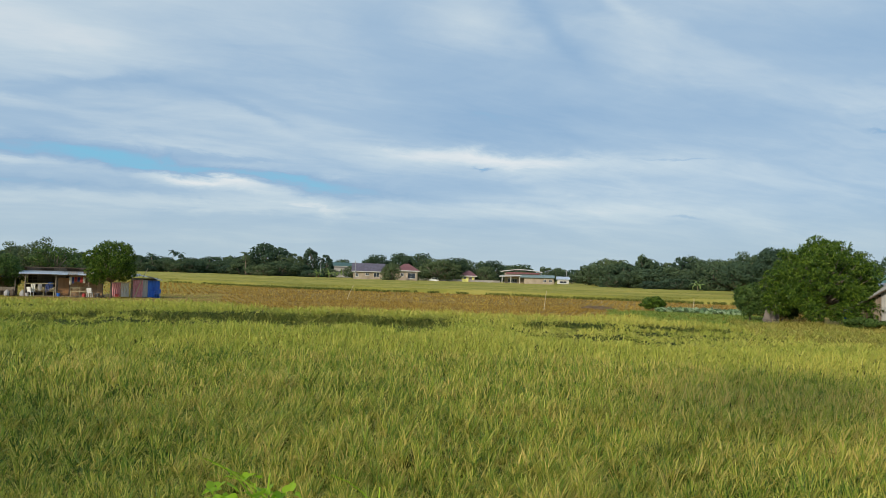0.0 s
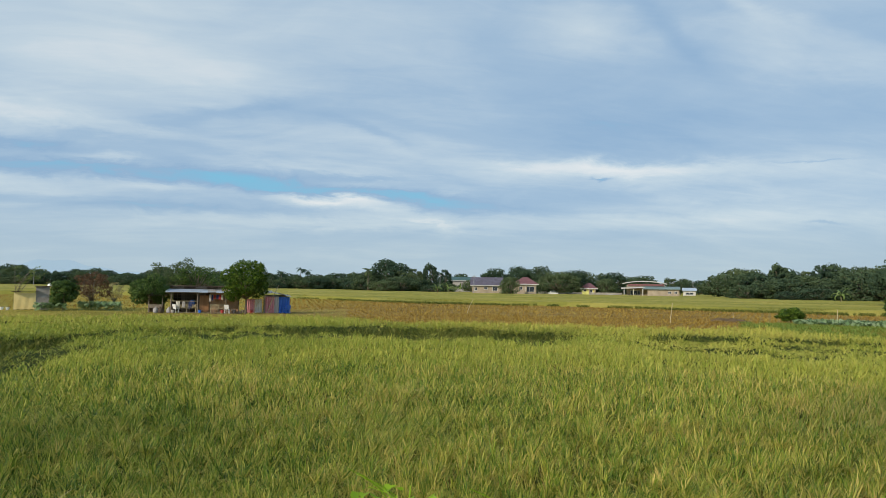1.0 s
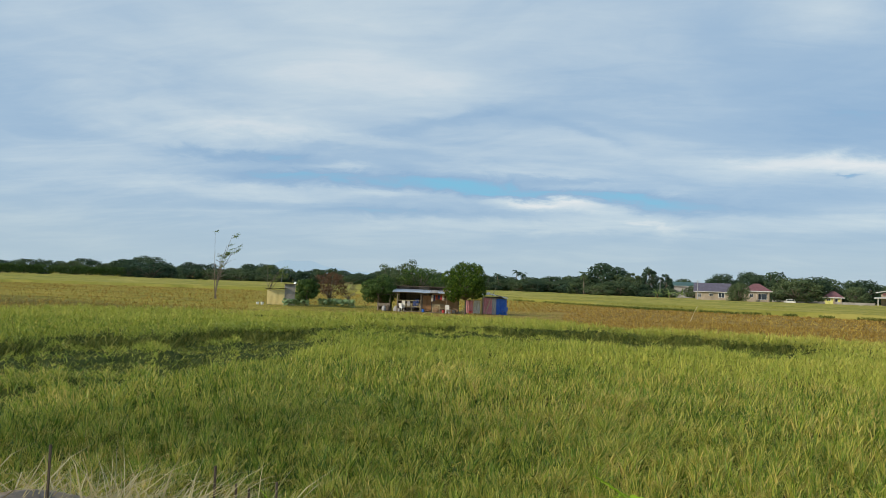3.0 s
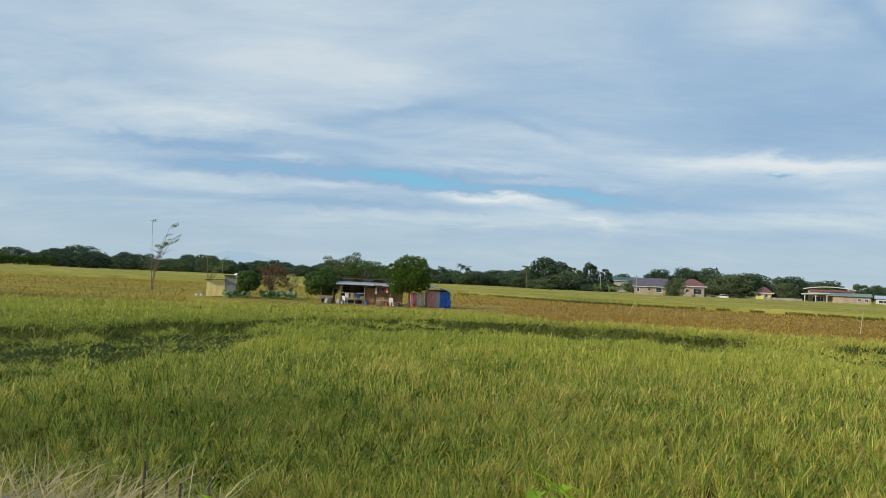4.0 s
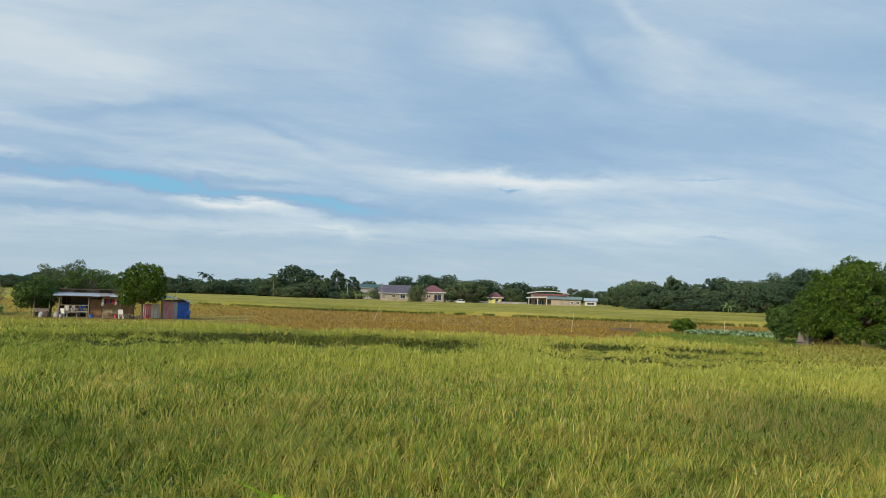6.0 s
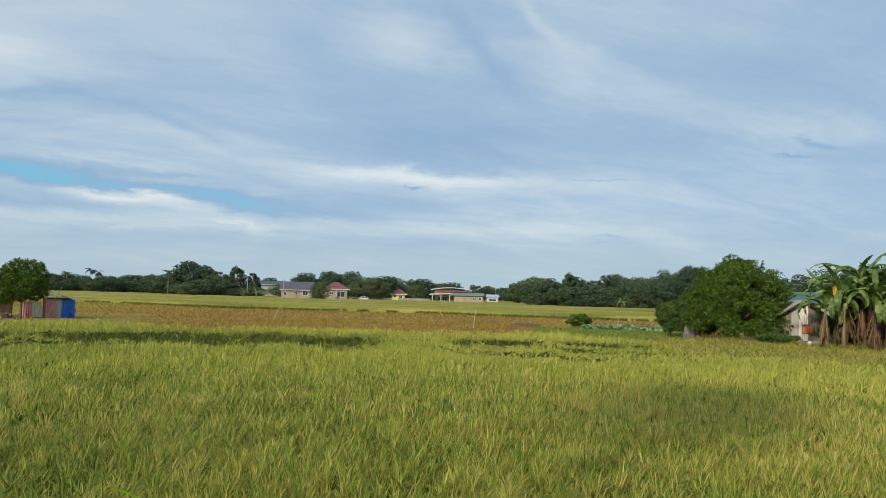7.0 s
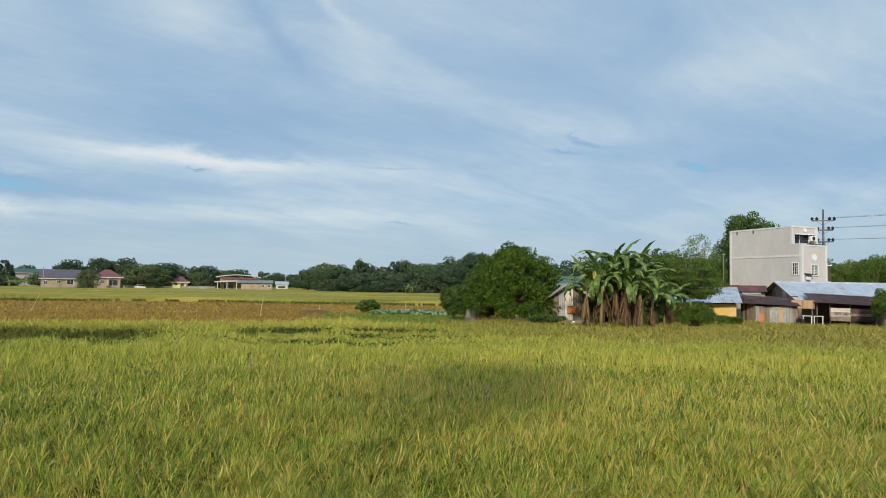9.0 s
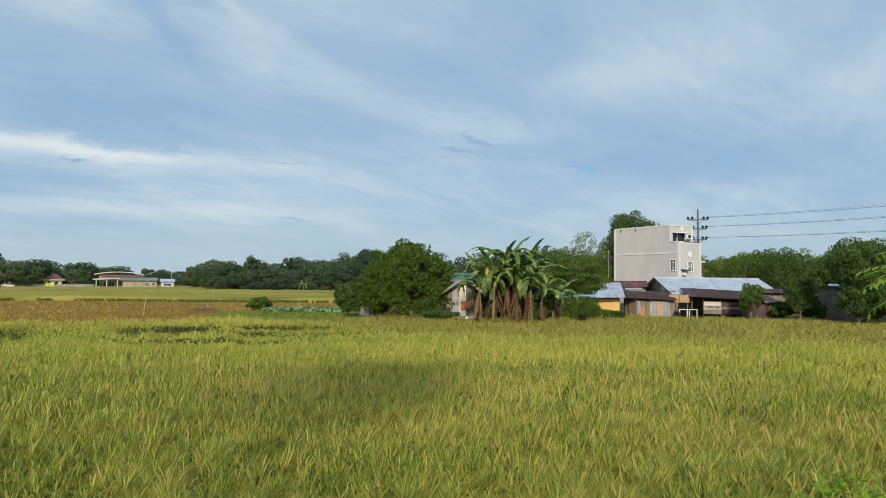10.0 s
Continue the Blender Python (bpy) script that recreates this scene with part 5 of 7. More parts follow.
def lean_shelter():
    ob = thing("tarp_shelter", at_hut(9.55, -0.2), "low shelter of pink sheets and blue tarpaulin under a dark roof", "shelter", 25)
    for x, z in ((0.05, 1.95), (1.05, 1.85), (1.5, 1.8), (2.55, 1.68)):
        post(ob, x, 0.05, 0, z, 0.045)
    for x, z in ((0.05, 2.2), (2.5, 2.0)):
        post(ob, x, 2.4, 0, z, 0.045)
    part("wall_sheet", drape((0.15, 0.0, 1.75), (0.9, 0, 0), (0, 0, -1.7), 4, 0.03), PINK, ob, "faded pink sheet wall")
    part("wall_sheet", drape((1.05, 0.0, 1.75), (0.46, 0, 0), (0, 0, -1.7), 2, 0.03), GREYSHEET, ob, "grey sheet wall")
    part("tarpaulin", drape((1.5, -0.02, 1.72), (1.1, 0, 0), (0, 0, -1.66), 4, 0.04), BLUETARP, ob, "bright blue tarpaulin wall")
    part("tarpaulin", drape((2.6, -0.02, 1.7), (0, 2.3, 0), (0, 0, -1.66), 4, 0.04), BLUETARP, ob)
    part("wall_sheet", drape((0.1, 2.4, 1.9), (2.4, 0, 0), (0, 0, -1.85), 5, 0.03), GREYSHEET, ob)
    sheeting(ob, (-0.15, -0.3, 1.98), (1.0, 0, 0.18), (0, 2.9, 0.2), 2, [RUST, OLDZINC], "roof_sheet", 11)
    sheeting(ob, (0.82, -0.3, 2.16), (2.0, 0, -0.42), (0, 2.9, 0.1), 3, [OLDZINC, RUST], "roof_sheet", 12)
    for name, x, w, mat, lb in (("curtain", 7.85, 0.78, PINK, "faded pink curtain hung on a line beside the hut"), ("curtain", 8.65, 0.74, WHITECLOTH, "off-white curtain hung on a line beside the hut")):
        c = tagged(part(name, drape((0, 0, 0), (w, 0, 0), (0, 0, -1.36), 4, 0.04, 0.03), mat), lb, "curtain", "curtains between hut and shelter")
        c.matrix_world = HUT @ pose(x, 0.0, 1.45)
    rail = thing("curtain_rail", at_hut(7.1, 0.0), "bamboo rail on posts carrying curtains beside the hut", "rail", 26)
    part("rail", rods([[(0, 0.02, 1.47, 0.025), (2.5, 0.02, 1.48, 0.025)]], 6), BAMBOO, rail)
    post(rail, 0.7, 0.05, 0, 1.5, 0.04, "post", BAMBOO)
    post(rail, 2.45, 0.05, 0, 1.5, 0.04, "post", BAMBOO)
    stick = tagged(part("bamboo_pole", rods([[(9.85, -0.55, 0.0, 0.045), (10.4, -0.35, 1.6, 0.04), (11.0, -0.1, 2.92, 0.025)]], 7), BAMBOO), "long bamboo pole leaning on the shelter", "pole")
    stick.matrix_world = HUT


lean_shelter()


def yard_clutter():
    """The dim open lean-to beside the hut with its odds and ends."""
    ob = thing("open_shed", at_hut(-1.6, 0.6), "dim open shed of poles with sacks and boards", "shed", 27)
    for x in (0.0, 1.3):
        for y in (0.0, 1.8):
            post(ob, x, y, 0, 1.75, 0.05)
    sheeting(ob, (-0.2, -0.3, 1.74), (1.9, 0, 0), (0, 2.4, 0.16), 2, [RUST], "roof_sheet", 15)
    boarding(ob, (0.0, 1.85, 0), (1.4, 0, 0), (0, 0, 1.5), 4, [DARKWOOD], "board", 16)
    boarding(ob, (0.0, 0.0, 0.5), (1.3, 0, 0), (0, 0, 0.35), 4, [OLDWOOD], "board", 17)
    for k, (x, mat, lb) in enumerate(((-0.9, GREYSHEET, "grey sack standing in the yard"), (-0.45, DARKWOOD, "dark sack standing in the yard"), (0.35, GREYSHEET, "grey sack by the porch"))):
        s = tagged(part("sack", turned(((0.16, 0), (0.24, 0.08), (0.25, 0.3), (0.19, 0.48), (0.07, 0.55), (0.10, 0.62)), 9), mat), lb, "sack", "sacks by the hut")
        s.matrix_world = HUT @ pose(x, 0.2, 0.0)


yard_clutter()


def porch_things():
    """Buckets, crates and stools that crowd the porch."""
    r = random.Random(18)
    for k, (x, y, mat, lb) in enumerate(((0.75, -0.15, GREYSHEET, "grey plastic bucket on the porch"), (3.3, -0.1, BLUEPLASTIC, "blue plastic bucket by the porch post"), (5.45, -0.2, RED, "red plastic bucket on the porch"), (6.55, 0.2, GREYSHEET, "grey plastic bucket by the hut wall"), (8.3, -0.5, RED, "red plastic bucket below the curtains"))):
        b = thing("bucket", at_hut(x, y, 0.05), lb, "bucket", 26, "buckets by the hut")
        part("body", turned(((0.12, 0), (0.165, 0.28), (0.175, 0.3)), 12), mat, b)
        part("handle", rods([[(-0.165, 0, 0.28, 0.008), (-0.1, 0, 0.38, 0.008), (0.1, 0, 0.38, 0.008), (0.165, 0, 0.28, 0.008)]], 5), BLACKIRON, b)
    for k, (x, y, mat, lb) in enumerate(((4.6, -0.35, OLDWOOD, "low wooden stool before the bench"), (6.6, -0.55, DARKWOOD, "low dark stool before the hut"), (7.5, -0.4, OLDWOOD, "low wooden stool under the tree"))):
        b = thing("stool", at_hut(x, y, 0.02), lb, "stool", 26 + 20 * k, "stools before the hut")
        part("seat", box(-0.17, -0.14, 0.3, 0.17, 0.14, 0.34, 0.01), mat, b)
        for px in (-0.15, 0.11):
            for py in (-0.12, 0.08):
                part("leg", box(px, py, 0, px + 0.04, py + 0.04, 0.3), mat, b)
    for k, (x, y, w, h, mat, lb) in enumerate(((1.0, 0.0, 0.38, 0.75, WHITECLOTH, "pale cloth hung over the porch rail"), (1.6, 0.0, 0.3, 0.6, GREYSHEET, "grey cloth hung over the porch rail"), (2.2, 0.0, 0.34, 0.7, NAVY, "blue shirt hung over the porch rail"))):
        c = tagged(part("hanging_cloth", drape((0, 0, 0), (w, 0, 0), (0, 0, -h), 3, 0.03, 0.1), mat), lb, "laundry", "laundry on the porch rail")
        c.matrix_world = HUT @ pose(x, y, 1.2)
    rail = thing("porch_rail", at_hut(0.53, 0.0), "bamboo rail between the porch posts", "rail", 26)
    part("bar", rods([[(0, 0, 1.21, 0.03), (2.56, 0, 1.21, 0.03)]], 6), BAMBOO, rail)
    part("bar", rods([[(0, 0, 0.62, 0.03), (2.56, 0, 0.62, 0.03)]], 6), BAMBOO, rail)
    for k in range(2):
        c = thing("crate", at_hut(5.0 + k * 1.35, 0.55, 0.06), "slatted wooden crate against the hut wall", "crate", 26, "crates on the porch")
        for z in (0.0, 0.12, 0.24):
            for y in (0.0, 0.3):
                part("slat", box(0, y, z, 0.5, y + 0.02, z + 0.09), OLDWOOD, c)
            for x in (0.0, 0.48):
                part("slat", box(x, 0.021, z, x + 0.02, 0.299, z + 0.09), OLDWOOD, c)


porch_things()
rng_t = np.random.default_rng(41)
tufted_tree("mango_tree", at_hut(7.75, -1.3), "small round leafy mango tree before the hut", clumps_in(rng_t, 34, 2.5, 2.2, 2.25, 3.3, 0.26, 0.8, -0.75), 3900, 6, (0.24, 0.062), MANGO, 1.5, 0.10, 42)
tree("shrub_tree", pol(31.5, 79), "dark green bushy tree beside the hut", clumps_in(rng_t, 22, 2.1, 1.9, 1.75, 2.15, 0.36), 9000, (0.2, 0.11), DARKLEAF, 0.7, 0.10, 43)
tree("shrub_tree", pol(37.2, 84), "dark green shrub beside the yellow shed", clumps_in(rng_t, 16, 1.6, 1.5, 1.45, 1.7, 0.36), 6000, (0.2, 0.11), DARKLEAF, 0.5, 0.08, 44)
tree("shrub_tree", pol(35.4, 87), "half-bare shrub with dry red-brown leaves", clumps_in(rng_t, 24, 2.3, 1.9, 1.7, 2.5, 0.26), 3600, (0.17, 0.09), BROWNLEAF, 0.9, 0.09, 45)
tree("shrub_tree", pol(33.9, 88), "thin dry shrub with pale bare twigs", clumps_in(rng_t, 16, 1.3, 1.3, 1.3, 1.9, 0.22), 700, (0.16, 0.07), DRY, 0.8, 0.05, 46)


def taro_patch(name, label, az0, az1, d0, d1, count, high, seed):
    """Broad heart-shaped leaves on short stalks."""
    rng = np.random.default_rng(seed)
    vs, ts = [], []
    shape = np.array([(0, -0.1), (0.42, -0.35), (0.55, 0.05), (0.30, 0.6), (0, 1.0), (-0.30, 0.6), (-0.55, 0.05), (-0.42, -0.35)])
    for _ in range(count):
        p = np.array(pol(rng.uniform(az1, az0), rng.uniform(d0, d1)))
        h, s, a = high * rng.uniform(0.45, 1.05), 0.34 * rng.uniform(0.6, 1.25), rng.random() * 6.2832
        tip, roll = rng.uniform(0.2, 0.9), rng.normal(0, 0.25)
        c, sn = math.cos(a), math.sin(a)
        pts = [p + [0, 0, h + 0.02]]
        for u, v in shape:
            x, y, z = u * s, v * s, -v * s * tip + abs(u) * 0.25 * s + u * roll * s
            pts.append(p + [x * c - y * sn, x * sn + y * c, h + z])
        pts += [p + [0.012, 0, 0], p + [-0.012, 0, 0]]
        b = len(vs)
        vs += pts
        ts += [(b, b + 1 + k, b + 1 + (k + 1) % 8) for k in range(8)] + [(b, b + 9, b + 10)]
    tagged(new(name, mesh_tris(name, np.array(vs), np.array(ts), TARO)), label, "plants", kind="stuff")


taro_patch("taro_plants", "broad-leaved green taro plants by the yellow shed", 38.9, 37.0, 82.5, 84.5, 170, 0.75, 51)
taro_patch("taro_plants", "broad-leaved green taro plants among dry shrubs", 36.2, 33.4, 83, 85.5, 260, 0.85, 52)
taro_patch("taro_plants", "grey-green broad-leaved plants in a bed by the field", -16.6, -23.2, 73, 80, 900, 0.42, 53)


def yellow_shed():
    ob = thing("tarp_shed", pol(40.16, 86), "small shed with a yellow tarpaulin wall and flat sheet roof", "shed", 39.3)
    for x, y in ((0.05, 0), (1.95, 0), (0.05, 1.9), (1.95, 1.9)):
        post(ob, x, y, 0, 1.85, 0.05)
    part("tarpaulin", drape((0.0, -0.06, 1.8), (1.98, 0, 0), (0, 0, -1.75), 3, 0.012, 0.01), YELLOWTARP, ob, "pale yellow tarpaulin wall")
    boarding(ob, (0.02, 1.9, 0), (0, -1.9, 0), (0, 0, 1.7), 5, [OLDWOOD], "board", 21)
    boarding(ob, (2.0, 1.95, 0), (-1.95, 0, 0), (0, 0, 1.7), 5, [OLDWOOD], "board", 22)
    sheeting(ob, (-0.25, -0.35, 1.92), (2.4, 0, 0.08), (0, 2.6, -0.1), 3, [RUST, OLDZINC], "roof_sheet", 23)
    b = thing("block_shed", pol(38.86, 86), "small grey block shed with a flat roof", "shed", 38.5)
    for j in range(12):
        for k in range(3):
            part("block", box((k - 0.5 * (j % 2)) * 0.42 + 0.02 if k or not j % 2 else 0.02, -0.02, j * 0.2, min((k + 1 - 0.5 * (j % 2)) * 0.42, 1.25), 0.13, j * 0.2 + 0.185), BLOCK, b)
    part("wall", box(0.0, 0.0, 0, 1.25, 1.8, 2.4), BLOCK, b)
    part("roof", box(-0.15, -0.2, 2.42, 1.4, 2.0, 2.5), DARKWOOD, b)
    w = tagged(part("basin", turned(((0.05, 0.26), (0.2, 0.22), (0.31, 0.12), (0.34, 0.0)), 14), WHITEPLASTIC), "white plastic basin upside down on the shed roof", "basin")
    w.matrix_world = Matrix.Translation(pol(37.98, 86.6, 2.5))
    for k in range(2):
        t = tagged(part("bucket", turned(((0.14, 0), (0.19, 0.3), (0.2, 0.32)), 12), WHITEPLASTIC), "white plastic bucket beside the yellow shed", "bucket", "buckets by the shed")
        t.matrix_world = Matrix.Translation(pol(40.5 + k * 0.35, 85.6))


yellow_shed()


def sapling(az, d, top, seed, label, twigs=120):
    """A thin tree of a few leaning stems, a haze of twigs at half height and feathery sprays above."""
    rng = np.random.default_rng(seed)
    ob = thing("sapling", pol(az, d), label, "tree", az)
    paths, sprays = [], []
    stems = ((-0.35, 1.0), (1.9, 0.93), (1.3, 0.80), (2.6, 0.78), (0.6, 0.62), (1.0, 0.70))
    for k, (lean, share) in enumerate(stems):
        h = top * share
        bow = rng.normal(0, 0.15)
        path = [(0.05 * k, 0, -0.1, 0.06)]
        for f in (0.18, 0.4, 0.65, 0.85, 1.0):
            path.append((lean * (0.12 * f + 0.88 * f * f) + bow * math.sin(f * 3.1), rng.normal(0, 0.12), h * f, 0.048 * (1 - 0.85 * f) + 0.010))
        paths.append(path)
        for q in range(4 if k else 3):
            x, y, z, _ = path[rng.integers(4, 6)] if k else path[rng.choice((3, 5))]
            sprays.append((x + rng.normal(0, 0.15), y, z + rng.uniform(-0.7, 0.15)))
    for _ in range(twigs):
        x, y, z, _ = paths[rng.integers(1, len(stems))][rng.integers(2, 4)]
        a, l = rng.random() * 6.28, rng.uniform(0.6, 1.7)
        paths.append([(x, y, z, 0.014), (x + 0.5 * l * math.cos(a), y + 0.5 * l * math.sin(a), z + 0.35 * l, 0.010), (x + l * math.cos(a), y + l * math.sin(a), z + 0.45 * l, 0.006)])
    pts = []
    for x, y, z in sprays:
        a, l = rng.uniform(-0.7, 0.7), rng.uniform(0.6, 1.1)
        tip = (x + l * math.cos(a), y + l * math.sin(a), z + 0.35 * l)
        paths.append([(x, y, z, 0.012), (*tip, 0.005)])
        for _ in range(30):
            f = rng.uniform(0.2, 1.05)
            pts.append((x + (tip[0] - x) * f + rng.normal(0, 0.10), y + (tip[1] - y) * f + rng.normal(0, 0.2), z + (tip[2] - z) * f + rng.normal(0, 0.10)))
    part("trunk", rods(paths, 5), BARK, ob)
    pts = np.array(pts)
    v, t = leaves(rng, pts, np.tile([0.0, 0.0, 1.0], (len(pts), 1)), 0.26, 0.07)
    new("crown", mesh_tris("crown", v, t, LIGHTLEAF)).parent = ob


sapling(44.0, 104, 9.3, 61, "tall thin sapling with sparse feathery sprays in the field")
sapling(40.0, 118, 5.2, 62, "thin bare sapling with one small tuft", 8)


# ---- the mango tree, the sheds and the banana clump ----
rng_m = np.random.default_rng(71)


def dome_clumps(rng, count, rx, ry, z, rz, lo, hi):
    """Uneven clumps whose skins touch a tall dome, smaller towards its top."""
    out = []
    for i in range(count):
        u = -0.42 + 1.42 * (i + 0.5) / count
        a = i * 2.39996 + rng.uniform(-0.5, 0.5)
        k = rng.uniform(lo, hi) * (1.1 - 0.35 * max(u, 0))
        s = max(0.02, 1 - abs(u) ** 2.2) ** 0.55
        q = rng.uniform(0.90, 1.06)
        out.append((max(0.0, rx * s * q - k * 0.8) * math.cos(a), max(0.0, ry * s * q - k * 0.8) * math.sin(a), z + (rz * u * q - k * 0.55 * max(u, 0)), k * 1.1, k * 1.1, k * 0.72))
    return out


MANGO_CLUMPS = dome_clumps(rng_m, 66, 4.05, 3.8, 2.95, 3.95, 0.55, 1.05) + [(-1.9, -2.9, 1.3, 1.0, 0.9, 0.7), (0.1, -3.2, 1.15, 1.1, 0.9, 0.75), (1.9, -2.8, 1.4, 0.9, 0.9, 0.7)]
tufted_tree("mango_tree", pol(-27.85, 64), "broad dense mango tree with glossy green leaves", MANGO_CLUMPS, 9500, 7, (0.27, 0.062), MANGO, 1.5, 0.22, 72)
tree("tree", pol(-24.9, 150), "tall hazy green tree behind the mango tree", clumps_in(rng_m, 40, 4.6, 4.4, 3.6, 6.6, 0.30), 8000, (0.42, 0.26), HAZELEAF, 2.6, 0.25, 70)
tree("tree", pol(-22.6, 165), "round hazy green tree beyond the field edge", clumps_in(rng_m, 34, 4.4, 4.2, 3.2, 4.9, 0.30), 7000, (0.42, 0.26), HAZELEAF, 1.8, 0.25, 69)
tree("shrub_tree", pol(-23.2, 64.5), "dark green leafy shrub beside the mango tree", clumps_in(rng_m, 22, 1.35, 1.3, 1.6, 1.75, 0.36), 9000, (0.19, 0.10), DARKLEAF, 0.5, 0.07, 73)
tree("shrub", pol(-16.35, 78), "low round green shrub in the field", clumps_in(rng_m, 14, 1.25, 1.2, 0.75, 0.75, 0.38), 5000, (0.17, 0.10), MANGO, 0.3, 0.05, 74, category="shrub")
tree("shrub", pol(-30.6, 59), "low dark green shrub before the shed", clumps_in(rng_m, 14, 1.5, 0.9, 0.55, 0.5, 0.36), 4200, (0.16, 0.08), DARKLEAF, 0.2, 0.04, 75, category="shrub")
tree("shrub", pol(-41.6, 66), "broad dark green shrub before the zinc roof", clumps_in(rng_m, 40, 2.1, 1.0, 1.25, 0.9, 0.34), 14000, (0.15, 0.07), FEATHER, 0.3, 0.06, 76, category="shrub")
tree("shrub", pol(-44.0, 67), "low rough green shrub beside the yellow wall", clumps_in(rng_m, 12, 1.5, 0.9, 0.5, 0.45, 0.36), 3600, (0.16, 0.06), FEATHER, 0.2, 0.04, 77, category="shrub")


# added shrubs stand in for the shaded hollow under the crown
for k, (az, d, w, h) in enumerate(((-25.3, 66.5, 1.5, 1.0), (-27.2, 67.5, 1.7, 1.2), (-29.2, 66.5, 1.5, 1.1))):
    tree("shrub", pol(az, d), "dark green shrubs added to darken the hollow beneath the mango tree", clumps_in(rng_m, 14, w, 0.8, h, h, 0.40), 3200, (0.18, 0.08), DARKLEAF, 0.2, 0.04, 78 + k, group="undergrowth", category="shrub")
tree("shrub", pol(-30.0, 60.0), "low bright green weedy shrub beside the shed", clumps_in(rng_m, 12, 0.9, 0.7, 0.45, 0.4, 0.45), 2600, (0.18, 0.05), FEATHER, 0.2, 0.03, 83, category="shrub")


def leaning_panels():
    for az, w, t, lb in ((-24.0, 0.62, -14, "weathered grey panel leaning by the mango tree"), (-24.62, 0.55, 3, "weathered grey panel standing by the mango tree")):
        ob = thing("leaning_panel", pol(az, 63.0), lb, "panel", -24, "panels by the mango tree")
        part("board", slab((0, 0, 0), (w, 0, 0), (0.42 if t < 0 else 0.05, 0.5, 1.75), 0.03), GREYWOOD, ob)
        part("batten", slab((0.02, -0.03, 0.3), (w - 0.04, 0, 0), (0.02, 0.03, 0.08), 0.03), GREYWOOD, ob)
    ob = thing("tarp_cover", pol(-29.2, 62.2), "blue tarpaulin cover hung under the tree", "tarpaulin", -29)
    part("cloth", drape((0, 0, 1.5), (0.55, 0, 0), (0, 0, -1.35), 3, 0.06), BLUETARP, ob)
    part("prop", rods([[(-0.05, 0.03, 0, 0.03), (-0.05, 0.03, 1.55, 0.03)]], 6), OLDWOOD, ob)
    part("prop", rods([[(0.6, 0.03, 0, 0.03), (0.6, 0.03, 1.55, 0.03)]], 6), OLDWOOD, ob)


leaning_panels()


def gable_shed():
    ob = thing("sheet_shed", pol(-29.75, 62), "old sheet-iron shed with a zinc gable roof", "shed", -22)
    w, dep, eave, top = 5.4, 6.0, 1.62, 3.42
    half = w / 2
    r = random.Random(81)
    n = 9
    for k in range(n):
        x0, x1 = w * k / n, w * (k + 1) / n
        z = eave + (top - eave) * (1 - abs((x0 + x1) / 2 - half) / half) - 0.12
        mat = (OLDZINC, OLDZINC, WHITECLOTH, OLDZINC, OLDWOOD)[r.randrange(5)] if k > 1 else OLDWOOD
        part("sheet", ribbed((x0, 0.02 * (k % 2), 0.35), (x1 - x0 + 0.04, 0, 0), (0, 0, z - 0.35), 0.15, 0.018), mat, ob)
    part("plinth", box(-0.02, 0.03, 0, w, 0.2, 0.4), BLOCK, ob, "grey block plinth")
    boarding(ob, (0, dep, 0), (0, -dep, 0), (0, 0, eave), 8, [OLDWOOD, OLDZINC], "board", 82)
    boarding(ob, (w, 0, 0), (0, dep, 0), (0, 0, eave), 8, [OLDZINC], "board", 83)
    part("back_wall", box(0, dep, 0, w, dep + 0.08, eave), OLDZINC, ob)
    wf = part("window", slab((2.62, -0.05, 0.95), (0.72, 0, 0), (0, 0, 0.58), 0.03), ORANGE, ob, "closed orange window shutter")
    for x, z, a, b in ((2.56, 0.89, 0.84, 0.06), (2.56, 1.53, 0.84, 0.06), (2.56, 0.95, 0.06, 0.58), (3.34, 0.95, 0.06, 0.58)):
        part("frame", slab((x, -0.07, z), (a, 0, 0), (0, 0, b), 0.04), OLDWOOD, wf)
    part("window", slab((0.75, -0.04, 0.85), (0.42, 0, 0), (0, 0, 0.75), 0.03), DARKWOOD, ob, "small dark window opening")
    sheeting(ob, (-0.45, dep + 0.3, eave - 0.25), (0, -dep - 0.75, 0), (half + 0.45, 0, top - eave + 0.3), 6, [ZINC, ZINC, OLDZINC], "roof_sheet", 84)
    sheeting(ob, (w + 0.45, -0.45, eave - 0.25), (0, dep + 0.75, 0), (-half - 0.45, 0, top - eave + 0.3), 6, [ZINC, OLDZINC], "roof_sheet", 85)
    part("barge_board", rods([[(-0.45, -0.47, eave - 0.32, 0.05), (half, -0.47, top, 0.05)]], 4), DARKWOOD, ob)
    part("barge_board", rods([[(w + 0.45, -0.47, eave - 0.32, 0.05), (half, -0.47, top, 0.05)]], 4), DARKWOOD, ob)
    s = tagged(part("sack", turned(((0.12, 0), (0.2, 0.08), (0.19, 0.32), (0.08, 0.45)), 9), WHITEPLASTIC), "white plastic sack before the shed", "sack")
    s.matrix_world = Matrix.Translation(pol(-32.6, 59.2))


gable_shed()
g_roof = thing("house", pol(-30.6, 88), "house with a dull green sheet roof behind the shed", "house", -32)
part("wall", box(0, 0, 0, 5.5, 6, 3.3), BLOCK, g_roof)
part("roof", slab((-0.5, -0.7, 3.2), (6.5, 0, 0), (0, 4, 1.25), 0.1), GREENROOF, g_roof)
part("roof", slab((6.0, 6.7, 3.2), (-6.5, 0, 0), (0, -3.4, 1.25), 0.1), GREENROOF, g_roof)


